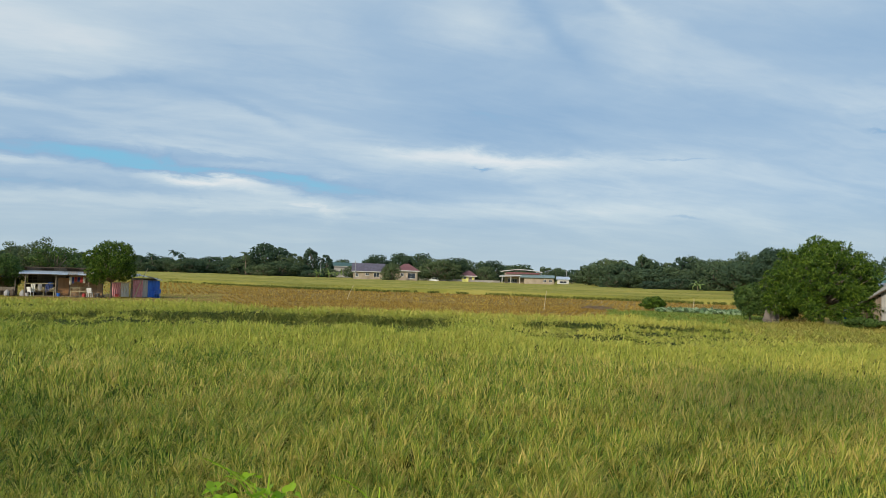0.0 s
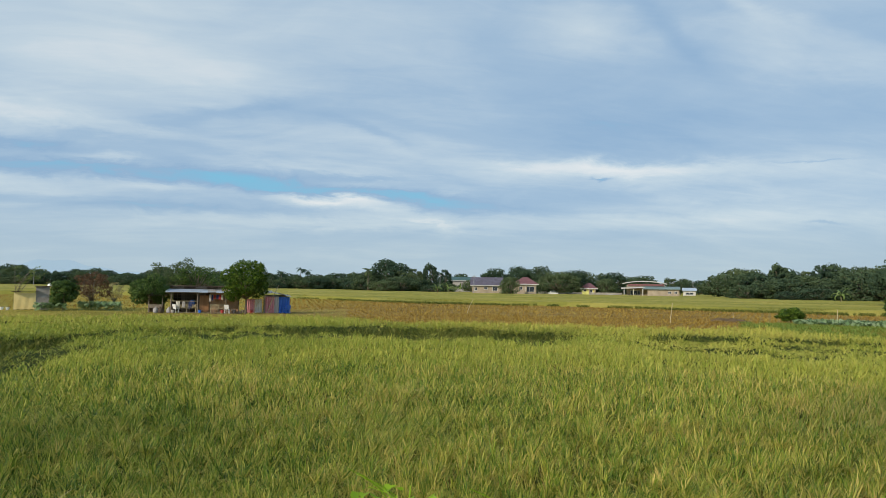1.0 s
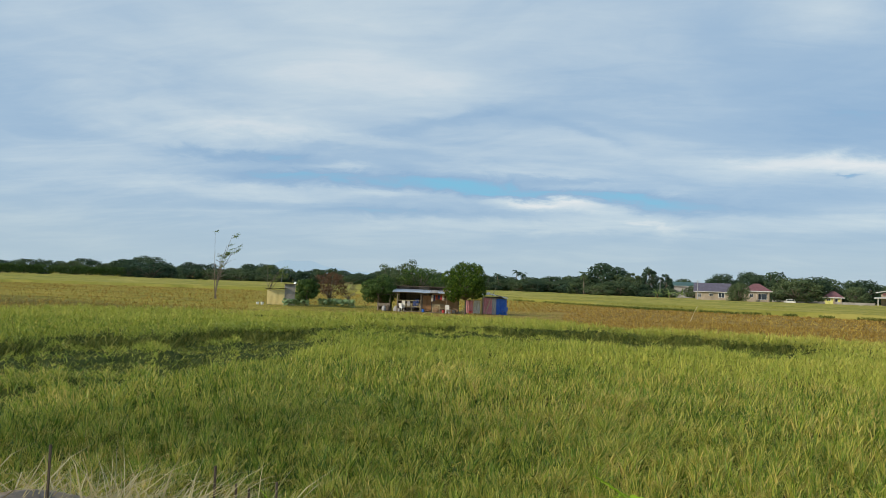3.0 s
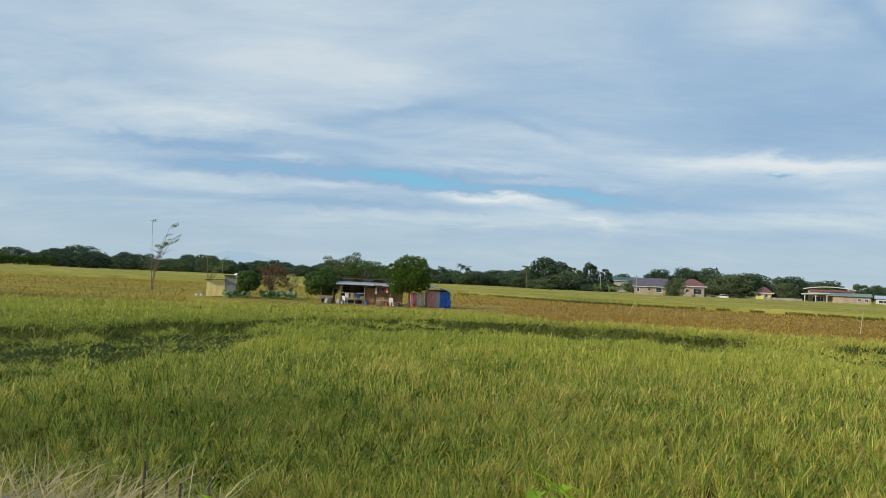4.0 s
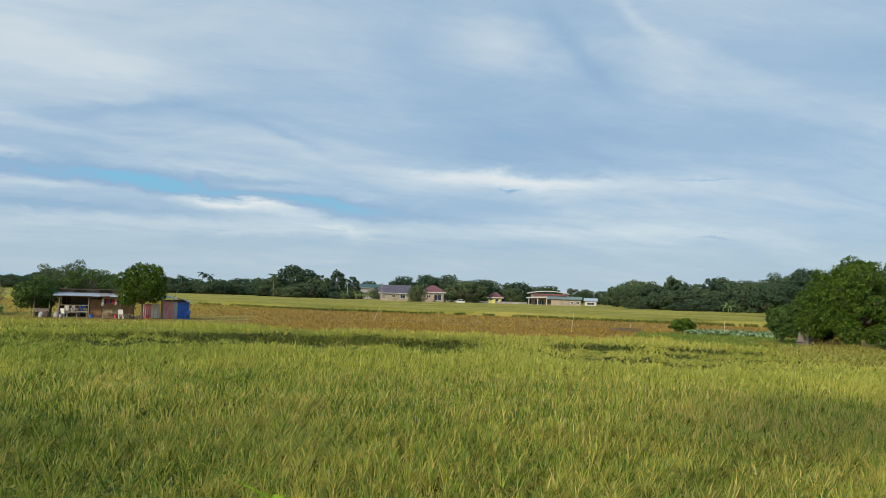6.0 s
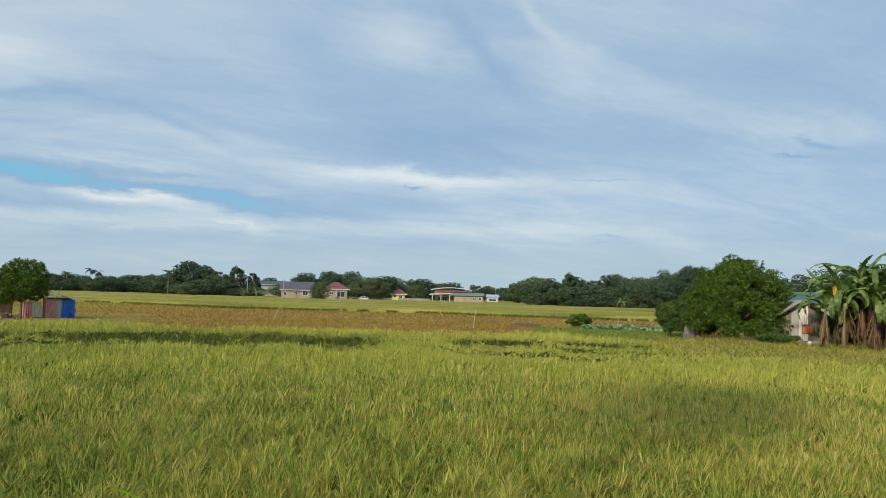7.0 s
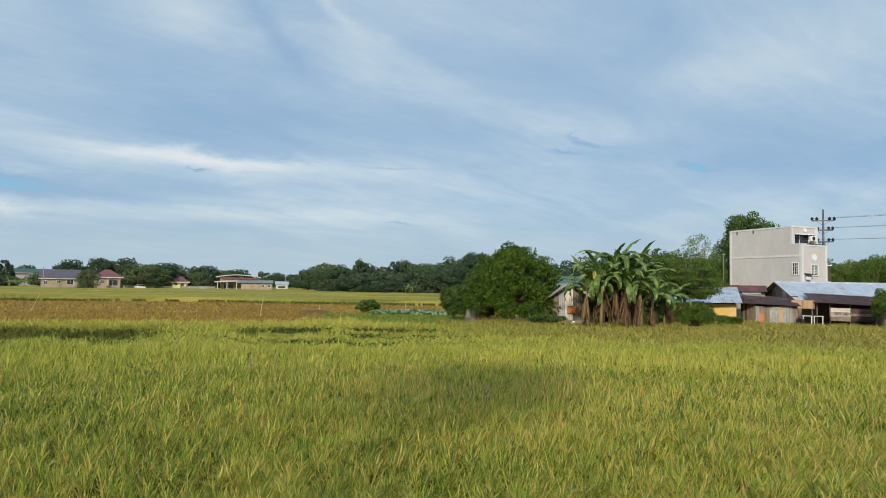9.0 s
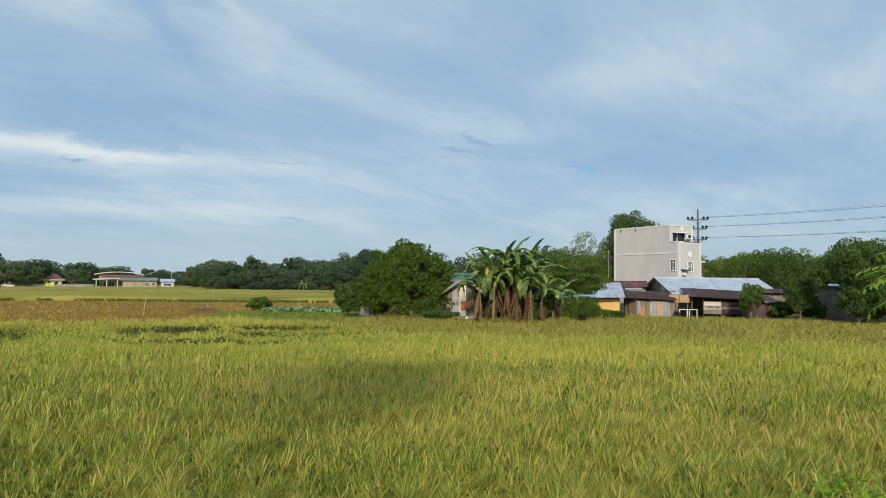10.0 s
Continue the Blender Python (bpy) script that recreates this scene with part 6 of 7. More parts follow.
# ---- bananas ----
def banana_leaf(rng, base, turn, rise, length, width, droop, mat, parent, name="leaf", label=""):
    """A long blade either side of a midrib, torn into strips."""
    bm = bmesh.new()
    n = 16
    p, pitch = Vector(base), rise
    a = Vector((math.cos(turn), math.sin(turn), 0))
    side = Vector((-a.y, a.x, 0))
    mid, edges = [], []
    for i in range(n + 1):
        f = i / n
        mid.append(p.copy())
        w = width * (math.sin(math.pi * min(1.0, f * 0.93 + 0.07)) ** 0.6) * (0.12 if f < 0.1 else 1.0)
        edges.append((w, pitch))
        d = a * math.cos(pitch) + Vector((0, 0, math.sin(pitch)))
        p = p + d * (length / n)
        pitch -= droop / n * (0.5 + 1.2 * f)
    for s in (1, -1):
        i = 0
        while i < n:
            step = rng.integers(1, 3)
            j = min(n, i + step)
            hang = rng.uniform(0.1, 0.75)
            shift = rng.uniform(-0.05, 0.05)
            rows = []
            for k in range(i, j + 1):
                w, _ = edges[k]
                out = mid[k] + side * s * w * (1 - 0.35 * hang) + Vector((0, 0, -hang * w)) + a * shift
                inn = mid[k] + side * s * w * 0.5 + Vector((0, 0, 0.10 * w - 0.15 * hang * w))
                rows.append((bm.verts.new(mid[k]), bm.verts.new(inn), bm.verts.new(out)))
            for q, r in zip(rows, rows[1:]):
                bm.faces.new((q[0], r[0], r[1], q[1]))
                bm.faces.new((q[1], r[1], r[2], q[2]))
            i = j
    leaf = part(name, bm, mat, parent, label)
    part("midrib", rods([[(m.x, m.y, m.z - 0.01, 0.028 * (1 - 0.8 * k / n)) for k, m in enumerate(mid)][::2]], 5), BANANASTEM if mat is DEADLEAF else BANANALEAF, leaf)
    return leaf


def banana_plant(at, height, count, length, seed, label, dead=7, extra=None):
    rng = np.random.default_rng(seed)
    ob = thing("banana_plant", at, label, "banana plant", rng.uniform(0, 360), "banana clump")
    lean = rng.uniform(-0.2, 0.2)
    part("stem", rods([[(0, 0, -0.1, 0.17), (lean * 0.3, 0, height * 0.4, 0.13), (lean, 0, height, 0.075)]], 9), BANANASTEM, ob, smooth=True)
    for k in range(count):
        f = k / count
        banana_leaf(rng, (lean, 0, height - 0.12 + 0.2 * rng.random()), k * 2.399 + rng.uniform(-0.3, 0.3), rng.uniform(0.95, 1.4) - 0.55 * f, length * rng.uniform(1.1, 1.5), 0.29 * rng.uniform(0.8, 1.15), 0.8 + 2.9 * f ** 0.5 * rng.uniform(0.75, 1.1) + 0.3 * rng.random(), BANANALEAF, ob)
    for k in range(dead):
        h = height * rng.uniform(0.5, 0.98)
        banana_leaf(rng, (lean * h / height, 0, h), rng.random() * 6.28, rng.uniform(-1.45, -1.15), h * rng.uniform(0.6, 0.95), 0.20, 0.25, DEADLEAF, ob, "dead_leaf", "dry brown hanging leaf")
    if extra:
        extra(rng, ob)
    return ob


def with_yellow(rng, ob):
    m = ob.matrix_world.inverted() @ pol(-34.2, 56.4, 4.5)
    banana_leaf(rng, m, rng.random() * 6.28, -1.2, 0.75, 0.16, 0.2, YELLOWLEAF, ob, "leaf", "yellowed leaf hanging from the crown")


for k, (az, d, h, n, ln) in enumerate(((-33.7, 57.6, 3.0, 9, 2.5), (-34.7, 57.0, 4.0, 10, 2.8), (-35.9, 58.6, 4.9, 11, 3.0), (-36.6, 57.2, 3.4, 9, 2.6), (-37.7, 58.4, 3.3, 9, 2.6), (-38.5, 57.8, 2.7, 8, 2.3), (-35.3, 60.5, 4.5, 9, 2.8), (-39.4, 60.0, 2.4, 8, 2.1), (-36.9, 60.2, 3.9, 10, 2.6), (-37.2, 58.9, 4.2, 10, 2.7), (-34.4, 58.8, 3.3, 10, 2.6))):
    banana_plant(pol(az, d), h - 0.15, n + 2, ln, 91 + k, "banana plant with torn green leaves and dry skirts" if k % 3 else "tall banana plant with broad torn leaves", 13, with_yellow if k == 1 else None)
for k, (az, d) in enumerate(((-19.6, 205), (8.9, 268), (8.0, 266), (9.8, 272))):
    banana_plant(pol(az, d), 2.2, 8, 2.5, 120 + k, "distant small banana plant at the far field edge", 1)


for k, (az, d, w, h) in enumerate(((-34.6, 60.5, 1.6, 1.3), (-37.0, 61.5, 2.0, 1.7), (-38.9, 60.8, 1.4, 1.2))):
    tree("shrub", pol(az, d), "dark undergrowth within the banana clump", clumps_in(rng_m, 14, w, 0.9, h, h, 0.42), 3600, (0.3, 0.08), DARKLEAF, 0.3, 0.05, 86 + k, group="undergrowth among the bananas", category="shrub")


# ---- layered and sparse trees behind the sheds ----
def layered_tree(name, at, label, tiers, count, leaf, mat, seed, trunk_h, trunk_r):
    rng = np.random.default_rng(seed)
    clumps = []
    for z, r, n in tiers:
        for k in range(n):
            a, q = k * 2.4 + rng.random(), r * math.sqrt(rng.uniform(0.1, 1))
            clumps.append((q * math.cos(a), q * math.sin(a), z + rng.uniform(-0.5, 0.45) - 0.12 * q, r * 0.36, r * 0.36, 0.26))
    return tree(name, at, label, clumps, count, leaf, mat, trunk_h, trunk_r, seed, droop=0.05, shell=0.2)


layered_tree("rain_tree", pol(-40.8, 68), "spreading tree with flat layers of feathery leaves", ((6.2, 1.2, 8), (5.6, 2.1, 15), (4.9, 2.7, 20), (4.2, 3.0, 22), (3.5, 3.0, 20), (2.7, 2.6, 14)), 28000, (0.2, 0.07), FEATHER, 131, 2.6, 0.16)
layered_tree("rain_tree", pol(-38.3, 72), "dark spreading tree behind the banana clump", ((6.5, 0.7, 5), (5.9, 1.3, 9), (5.2, 1.8, 12), (4.4, 2.0, 12)), 14000, (0.2, 0.08), DARKLEAF, 132, 2.6, 0.14)
tree("sparse_tree", pol(-41.75, 92), "slender tree with a thin see-through crown", clumps_in(np.random.default_rng(134), 26, 2.3, 2.2, 2.8, 7.6, 0.22), 1900, (0.22, 0.08), LIGHTLEAF, 4.2, 0.10, 133)
rng_b = np.random.default_rng(141)
tree("big_tree", pol(-45.3, 118), "large dark tree rising behind the white building", clumps_in(rng_b, 34, 4.7, 4.7, 5.2, 10.0, 0.32), 18000, (0.31, 0.18), DARKLEAF, 5.0, 0.35, 142)
for k, (az, d, top, rx, mat, lb) in enumerate(((-42.9, 105, 8.5, 2.6, FEATHER, "green tree beside the white building"), (-33.2, 125, 8.4, 3.6, HAZELEAF, "broad tree behind the shed roof"), (-36.9, 120, 9.9, 3.2, HAZELEAF, "tall tree behind the banana clump"), (-34.9, 130, 8.8, 3.4, DARKLEAF, "dark tree behind the banana clump"),
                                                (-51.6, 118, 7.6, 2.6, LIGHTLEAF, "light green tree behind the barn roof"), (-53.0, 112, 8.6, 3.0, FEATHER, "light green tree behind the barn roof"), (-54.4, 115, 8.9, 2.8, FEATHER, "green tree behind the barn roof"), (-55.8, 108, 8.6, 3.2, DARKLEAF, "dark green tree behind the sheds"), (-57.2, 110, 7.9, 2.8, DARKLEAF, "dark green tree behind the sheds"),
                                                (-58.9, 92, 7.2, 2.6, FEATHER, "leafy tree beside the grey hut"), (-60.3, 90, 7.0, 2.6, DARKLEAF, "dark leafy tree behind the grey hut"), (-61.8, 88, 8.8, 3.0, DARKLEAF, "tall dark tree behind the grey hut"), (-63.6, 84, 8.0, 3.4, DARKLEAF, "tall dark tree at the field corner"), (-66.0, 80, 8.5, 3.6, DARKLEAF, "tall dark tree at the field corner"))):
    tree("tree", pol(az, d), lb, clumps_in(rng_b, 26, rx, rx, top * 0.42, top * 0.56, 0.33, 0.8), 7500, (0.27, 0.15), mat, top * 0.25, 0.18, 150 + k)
tree("tree", pol(-53.8, 74), "small light green tree before the brown roof", clumps_in(rng_b, 20, 1.1, 1.1, 1.45, 2.1, 0.34), 5200, (0.17, 0.085), FEATHER, 0.8, 0.06, 171)
tree("shrub_tree", pol(-57.0, 76), "dark green bushy tree between the huts", clumps_in(rng_b, 26, 1.7, 1.5, 2.1, 2.4, 0.34), 8000, (0.19, 0.10), DARKLEAF, 0.8, 0.09, 172)
tree("shrub_tree", pol(-55.9, 77.5), "low dark green shrub between the huts", clumps_in(rng_b, 16, 1.2, 1.0, 0.9, 1.0, 0.36), 4200, (0.17, 0.09), DARKLEAF, 0.4, 0.06, 173)
tree("shrub_tree", pol(-61.6, 74), "dark green shrub beside the grey hut", clumps_in(rng_b, 18, 1.6, 1.2, 1.3, 1.4, 0.36), 5200, (0.18, 0.09), DARKLEAF, 0.4, 0.06, 174)
tree("tree", pol(-60.9, 72.0), "dark tree whose crown hangs over the grey hut", clumps_in(rng_b, 34, 3.7, 3.2, 2.3, 5.2, 0.30), 11000, (0.24, 0.13), DARKLEAF, 3.0, 0.16, 175)


for k, (az, d, rx, top, lb) in enumerate(((-60.6, 70.5, 1.7, 3.4, "dark leafy tree growing over the grey hut"), (-58.0, 77.2, 0.9, 1.9, "dark green shrub against the grey hut"), (-62.6, 70.0, 2.2, 4.6, "dark leafy tree at the field corner"))):
    tree("shrub_tree", pol(az, d), lb, clumps_in(rng_b, 24, rx, rx, top * 0.46, top * 0.54, 0.34), 6500, (0.19, 0.10), DARKLEAF, 0.6, 0.07, 270 + k)
for k, (az, d, w, h) in enumerate(((-55.4, 79.5, 1.3, 0.9), (-57.4, 78.5, 1.5, 1.1), (-58.4, 81.0, 1.6, 1.3), (-61.2, 79.0, 1.8, 1.3), (-63.0, 77.0, 1.8, 1.4))):
    tree("shrub", pol(az, d), "dark green undergrowth between the huts", clumps_in(rng_b, 14, w, 0.9, h, h * 0.9, 0.40), 3400, (0.19, 0.09), DARKLEAF, 0.2, 0.05, 176 + k, group="undergrowth between the huts", category="shrub")


# ---- the row of sheds ----
def zinc_shed():
    ob = thing("shed", pol(-38.6, 75), "yellow-walled shed under a broad zinc lean-to roof", "shed", -43)
    part("wall", box(0.2, 0.4, 0, 7.6, 0.55, 1.75), YELLOWWALL, ob, "yellow painted wall")
    boarding(ob, (7.6, 0.4, 0), (0, 4.5, 0), (0, 0, 1.8), 5, [OLDWOOD], "board", 181)
    part("back_wall", box(0.2, 4.8, 0, 7.6, 4.9, 3.2), BLOCK, ob)
    part("side_wall", box(0.2, 0.56, 0, 0.3, 4.8, 1.9), BLOCK, ob)
    sheeting(ob, (-0.2, -0.5, 1.80), (8.3, 0, 0.14), (-0.35, 5.6, 1.50), 9, [ZINC], "roof_sheet", 182)


def red_shed():
    ob = thing("shed", pol(-43.0, 86), "shed with a dark red sheet roof", "shed", -44.7)
    part("wall", box(0.2, 0.5, 0, 5.0, 5, 3.0), BLOCK, ob)
    sheeting(ob, (-0.2, 0.0, 3.05), (5.4, 0, -0.05), (0, 3.0, 0.62), 6, [REDROOF], "roof_sheet", 183)
    sheeting(ob, (5.2, 6.0, 3.0), (-5.4, 0, 0.05), (0, -3.0, 0.66), 6, [REDROOF], "roof_sheet", 184)
    awn = thing("lean_roof", pol(-44.8, 81), "bent zinc sheet lean-to on posts between sheds", "roof", -45)
    sheeting(awn, (0, 0, 2.75), (1.8, 0, 0), (0, 2.0, 0.12), 2, [ZINC], "roof_sheet", 185)
    for x in (0.05, 1.7):
        post(awn, x, 0.1, 0, 2.74, 0.05)
        post(awn, x, 1.8, 0, 2.84, 0.05)


def patch_shed():
    ob = thing("shed", pol(-44.7, 76), "patched shed of old sheets under a rusted roof", "shed", -46.3)
    r = random.Random(186)
    boarding(ob, (0.0, 1.3, 0), (1.35, -1.3, 0), (0, 0, 1.95), 7, [DARKWOOD, OLDWOOD], "board", 187)
    for k in range(9):
        x = 1.35 + k * 0.4
        mat = (OLDZINC, OLDWOOD, OLDWOOD, OLDZINC, OLDZINC, PLY, OLDZINC, OLDZINC, OLDWOOD)[k]
        part("sheet", ribbed((x, 0.015 * (k % 2), 0), (0.42, 0, 0), (0, 0, 1.62 + r.uniform(-0.05, 0.05)), 0.13, 0.012), mat, ob)
    part("door", slab((1.72, -0.03, 0.02), (0.34, 0, 0), (0, 0, 0.85), 0.03), ORANGE, ob, "low orange-brown door panel")
    boarding(ob, (4.95, 0, 0), (0, 4, 0), (0, 0, 1.7), 5, [OLDWOOD], "board", 188)
    part("back_wall", box(0, 4, 0, 4.95, 4.08, 2.2), OLDWOOD, ob)
    sheeting(ob, (-0.3, -0.35, 1.92), (5.5, 0, -0.20), (-0.7, 4.4, 0.72), 7, [RUST], "roof_sheet", 189, 0.03, 0.25)
    for k, (x, y) in enumerate(((0.6, 1.2), (2.1, 2.2), (3.4, 1.0), (4.4, 2.6))):
        part("roof_weight", box(x, y, 2.12 + y * 0.16, x + 0.7, y + 0.12, 2.22 + y * 0.16), DARKWOOD, ob)
    t = thing("tyre", pol(-48.6, 75), "old black tyre standing against the shed", "tyre", -48)
    bm = bmesh.new()
    ring = []
    for i in range(18):
        a = i * 6.28319 / 18
        ring.append([bm.verts.new(((0.26 + 0.1 * math.cos(b)) * math.cos(a), 0.1 * math.sin(b), 0.34 + (0.26 + 0.1 * math.cos(b)) * math.sin(a))) for b in [j * 6.28319 / 8 for j in range(8)]])
    for i in range(18):
        for j in range(8):
            bm.faces.new((ring[i][j], ring[(i + 1) % 18][j], ring[(i + 1) % 18][(j + 1) % 8], ring[i][(j + 1) % 8]))
    part("rubber", bm, BLACKIRON, t, smooth=True)


def barn():
    ob = thing("barn", pol(-47.25, 86), "long barn with a pale zinc gable roof", "barn", -25)
    w, eave, top, dep = 11.5, 2.45, 4.05, 9.0
    n = 10
    for k in range(n):
        y0, y1 = dep * k / n - 4.5, dep * (k + 1) / n - 4.5
        z = top - (top - eave) * abs((y0 + y1) / 2) / 4.5 - 0.1
        part("board", box(0.0, y0, 0, 0.06 + 0.02 * (k % 2), y1 - 0.02, z), OLDWOOD if k % 3 else OLDZINC, ob)
    part("front_wall", box(0.1, -4.5, 0, w, -4.4, eave), OLDWOOD, ob)
    part("back_wall", box(0.1, 4.4, 0, w, 4.5, eave), OLDWOOD, ob)
    part("end_wall", box(w - 0.1, -4.38, 0, w, 4.38, eave), OLDWOOD, ob)
    sheeting(ob, (-0.5, -5.0, eave - 0.18), (w + 1, 0, 0), (0, 5.0, top - eave + 0.18), 13, [ZINC, ZINC, ZINC, OLDZINC], "roof_sheet", 191)
    sheeting(ob, (w + 0.5, 5.0, eave - 0.18), (-w - 1, 0, 0), (0, -5.0, top - eave + 0.18), 13, [ZINC, OLDZINC], "roof_sheet", 192)
    part("ridge_cap", rods([[(-0.5, 0, top + 0.02, 0.09), (w + 0.5, 0, top + 0.02, 0.09)]], 6), ZINC, ob)
    part("barge_board", rods([[(-0.52, -5.0, eave - 0.22, 0.07), (-0.52, 0, top, 0.07)]], 4), DARKWOOD, ob)
    part("barge_board", rods([[(-0.52, 5.0, eave - 0.22, 0.07), (-0.52, 0, top, 0.07)]], 4), DARKWOOD, ob)


def rust_shed():
    ob = thing("shed", pol(-49.6, 78), "low shed of pale boards under a rusted roof", "shed", -52.3)
    for x in (0.1, 1.2, 2.9, 5.0, 7.4):
        post(ob, x, 0.0, 0, 1.9, 0.06)
    boarding(ob, (1.25, -0.05, 0.35), (0, 0, 1.25), (1.65, 0, 0), 6, [WHITECLOTH, OLDWOOD, OLDZINC], "board", 194)
    boarding(ob, (2.95, -0.05, 0.35), (0, 0, 1.25), (2.0, 0, 0), 5, [RUST, OLDWOOD], "board", 195)
    boarding(ob, (5.0, -0.05, 0.0), (2.4, 0, 0), (0, 0, 1.6), 7, [DARKWOOD, RUST], "board", 196)
    part("back_wall", box(0, 4.3, 0, 7.5, 4.4, 2.6), DARKWOOD, ob)
    boarding(ob, (7.5, 0, 0), (0, 4.3, 0), (0, 0, 1.7), 5, [OLDWOOD], "board", 197)
    sheeting(ob, (-0.2, -0.7, 2.12), (8.2, 0, -0.38), (-1.2, 5.2, 0.85), 9, [RUST], "roof_sheet", 198, 0.03, 0.2)
    c = thing("plywood_crate", pol(-48.05, 77.4), "large pale plywood panel box on trestles", "crate", -48.8)
    part("box", box(0, 0, 1.45, 2.0, 1.0, 2.25, 0.02), PLY, c)
    for x in (0.1, 1.8):
        post(c, x, 0.1, 0, 1.45, 0.05, "leg")
        post(c, x, 0.9, 0, 1.45, 0.05, "leg")
    for k in range(3):
        part("batten", box(0.02 + k * 0.94, -0.03, 1.47, 0.1 + k * 0.94, -0.005, 2.23), OLDWOOD, c)
    for k, (az, mat, lb) in enumerate(((-48.75, WHITEPLASTIC, "white plastic table before the sheds"), (-49.45, WHITECLOTH, "pale wooden table before the sheds"))):
        t = thing("table", pol(az, 75.6), lb, "table", -49, "tables before the sheds")
        part("tabletop", box(0, 0, 0.78, 0.85, 0.6, 0.84, 0.015), mat, t)
        for x in (0.03, 0.74):
            for y in (0.03, 0.5):
                part("leg", box(x, y, 0, x + 0.08, y + 0.07, 0.78), mat, t)
    h = thing("hut", pol(-54.5, 81), "small brown hut under a dark sheet roof", "hut", -55.3)
    part("wall", box(0.2, 0.4, 0, 2.2, 3, 2.5), OLDWOOD, h)
    sheeting(h, (-0.1, 0.0, 2.55), (2.6, 0, -0.05), (0, 3.4, 0.42), 3, [RUST, DARKWOOD], "roof_sheet", 199)
    g = thing("block_hut", pol(-58.1, 79), "grey block hut with a patched flat roof", "hut", -59.4)
    part("wall", box(0, 0, 0, 1.62, 3.5, 3.15), SHADEDBLOCK, g)
    part("wall", box(1.64, 0.25, 0, 3.3, 3.5, 3.05), SHADEDBLOCK, g)
    part("roof", box(-0.15, -0.2, 3.16, 3.45, 3.7, 3.26), DARKWOOD, g)
    part("roof_patch", slab((0.9, -0.25, 3.28), (0.9, 0, 0), (0, 1.6, 0.2), 0.03), ZINC, g, "bent pale zinc patch")
    for j in range(15):
        for k in range(4):
            x0 = 0.02 + k * 0.40 - 0.2 * (j % 2)
            part("block", box(max(x0, 0.01), -0.03, j * 0.2 + 0.01, min(x0 + 0.385, 1.6), -0.002, j * 0.2 + 0.19), SHADEDBLOCK, g)


zinc_shed()
red_shed()
patch_shed()
barn()
rust_shed()


# ---- the white building ----
def white_building():
    ob = thing("white_building", Vector((70.75, 62.1, 0)), "tall narrow grey-rendered house with white trim", "building")
    part("wall", box(0, 0, 0, 4.05, 11.2, 8.62), RENDERED, ob)
    part("upper_wall", box(0.002, 3.2, 8.622, 4.048, 11.198, 10.85), RENDERED, ob)
    part("upper_wall", box(0.002, 1.3, 9.98, 4.048, 3.198, 10.85), RENDERED, ob)
    part("upper_wall", box(0.002, 1.3, 8.622, 0.4, 3.198, 9.978), RENDERED, ob)
    part("upper_wall", box(3.7, 1.3, 8.622, 4.048, 3.198, 9.978), RENDERED, ob)
    t = 0.05
    for x0, y0, z0, x1, y1, z1 in ((-t, -t, 0, -0.002, 0.28, 8.62), (-t, 10.92, 0, -0.002, 11.25, 10.85), (-t, 1.25, 8.66, -0.002, 1.55, 10.85), (-t, 0.29, 7.2, -0.002, 10.9, 7.42), (-t, 1.56, 10.72, -0.002, 10.9, 10.9), (-t, -t, 8.62, 0.9, 1.28, 8.74),
                                   (0.002, -t, 0, 0.28, -0.002, 8.6), (3.77, -t, 0, 4.1, -0.002, 8.6), (0.002, 1.24, 10.72, 4.1, 1.298, 10.92), (3.75, 1.24, 8.76, 4.1, 1.298, 10.7), (0.3, -t, 8.45, 3.75, -0.002, 8.6)):
        part("trim", box(x0, y0, z0, x1, y1, z1), PALETRIM, ob)
    op = part("window", box(0.42, 2.2, 8.64, 3.68, 2.25, 9.96), GLASS, ob, "wide dark glazed opening")
    for x in (0.42, 1.2, 2.1, 3.58):
        part("frame", box(x, 2.12, 8.64, x + 0.08, 2.198, 9.96), TRIM, op)
    part("trim", box(0.42, 1.26, 9.9, 3.7, 1.298, 10.02), TRIM, ob)
    ac = part("air_conditioner", box(2.45, 0.75, 9.15, 3.25, 1.1, 9.75, 0.03), WHITEPLASTIC, ob, "white outdoor air conditioner unit")
    f = part("fan_grille", turned(((0.24, 0), (0.24, 0.03), (0.18, 0.03), (0.17, 0.01), (0.04, 0.01))), BLACKIRON, ac)
    f.matrix_basis = pose(2.85, 0.745, 9.45, 90, 0, 0)
    rail = part("railing", box(1.6, 0.0, 8.64, 4.0, 0.04, 8.70), BLACKIRON, ob, "dark ornamental iron railing")
    for k in range(12):
        part("baluster", rods([[(1.65 + k * 0.21, 0.02, 8.2 if k % 3 == 1 else 8.45, 0.025), (1.65 + k * 0.21, 0.02, 8.9 + 0.1 * (k % 2), 0.02)]], 5), BLACKIRON, rail)
    part("top_rail", box(1.6, 0.0, 8.95, 4.0, 0.04, 9.0), BLACKIRON, rail)
    for x, y, z, r in ((2.05, 1.28, 10.44, 0.27), (2.0, -0.02, 7.15, 0.40)):
        g = part("ring_window", turned(((r, 0), (r, 0.05), (r * 0.72, 0.06), (r * 0.7, 0.02), (r * 0.3, 0.02)), 20), TRIM, ob, "round white window ring")
        g.matrix_basis = pose(x, y, z, 90, 0, 0)
    w = window(ob, 1.5, 5.05, 2.45, 6.2, 0.0, TRIM, 3)
    for k in range(3):
        part("mullion", box(1.5, -0.075, 5.3 + k * 0.28, 2.45, -0.035, 5.34 + k * 0.28), TRIM, w)
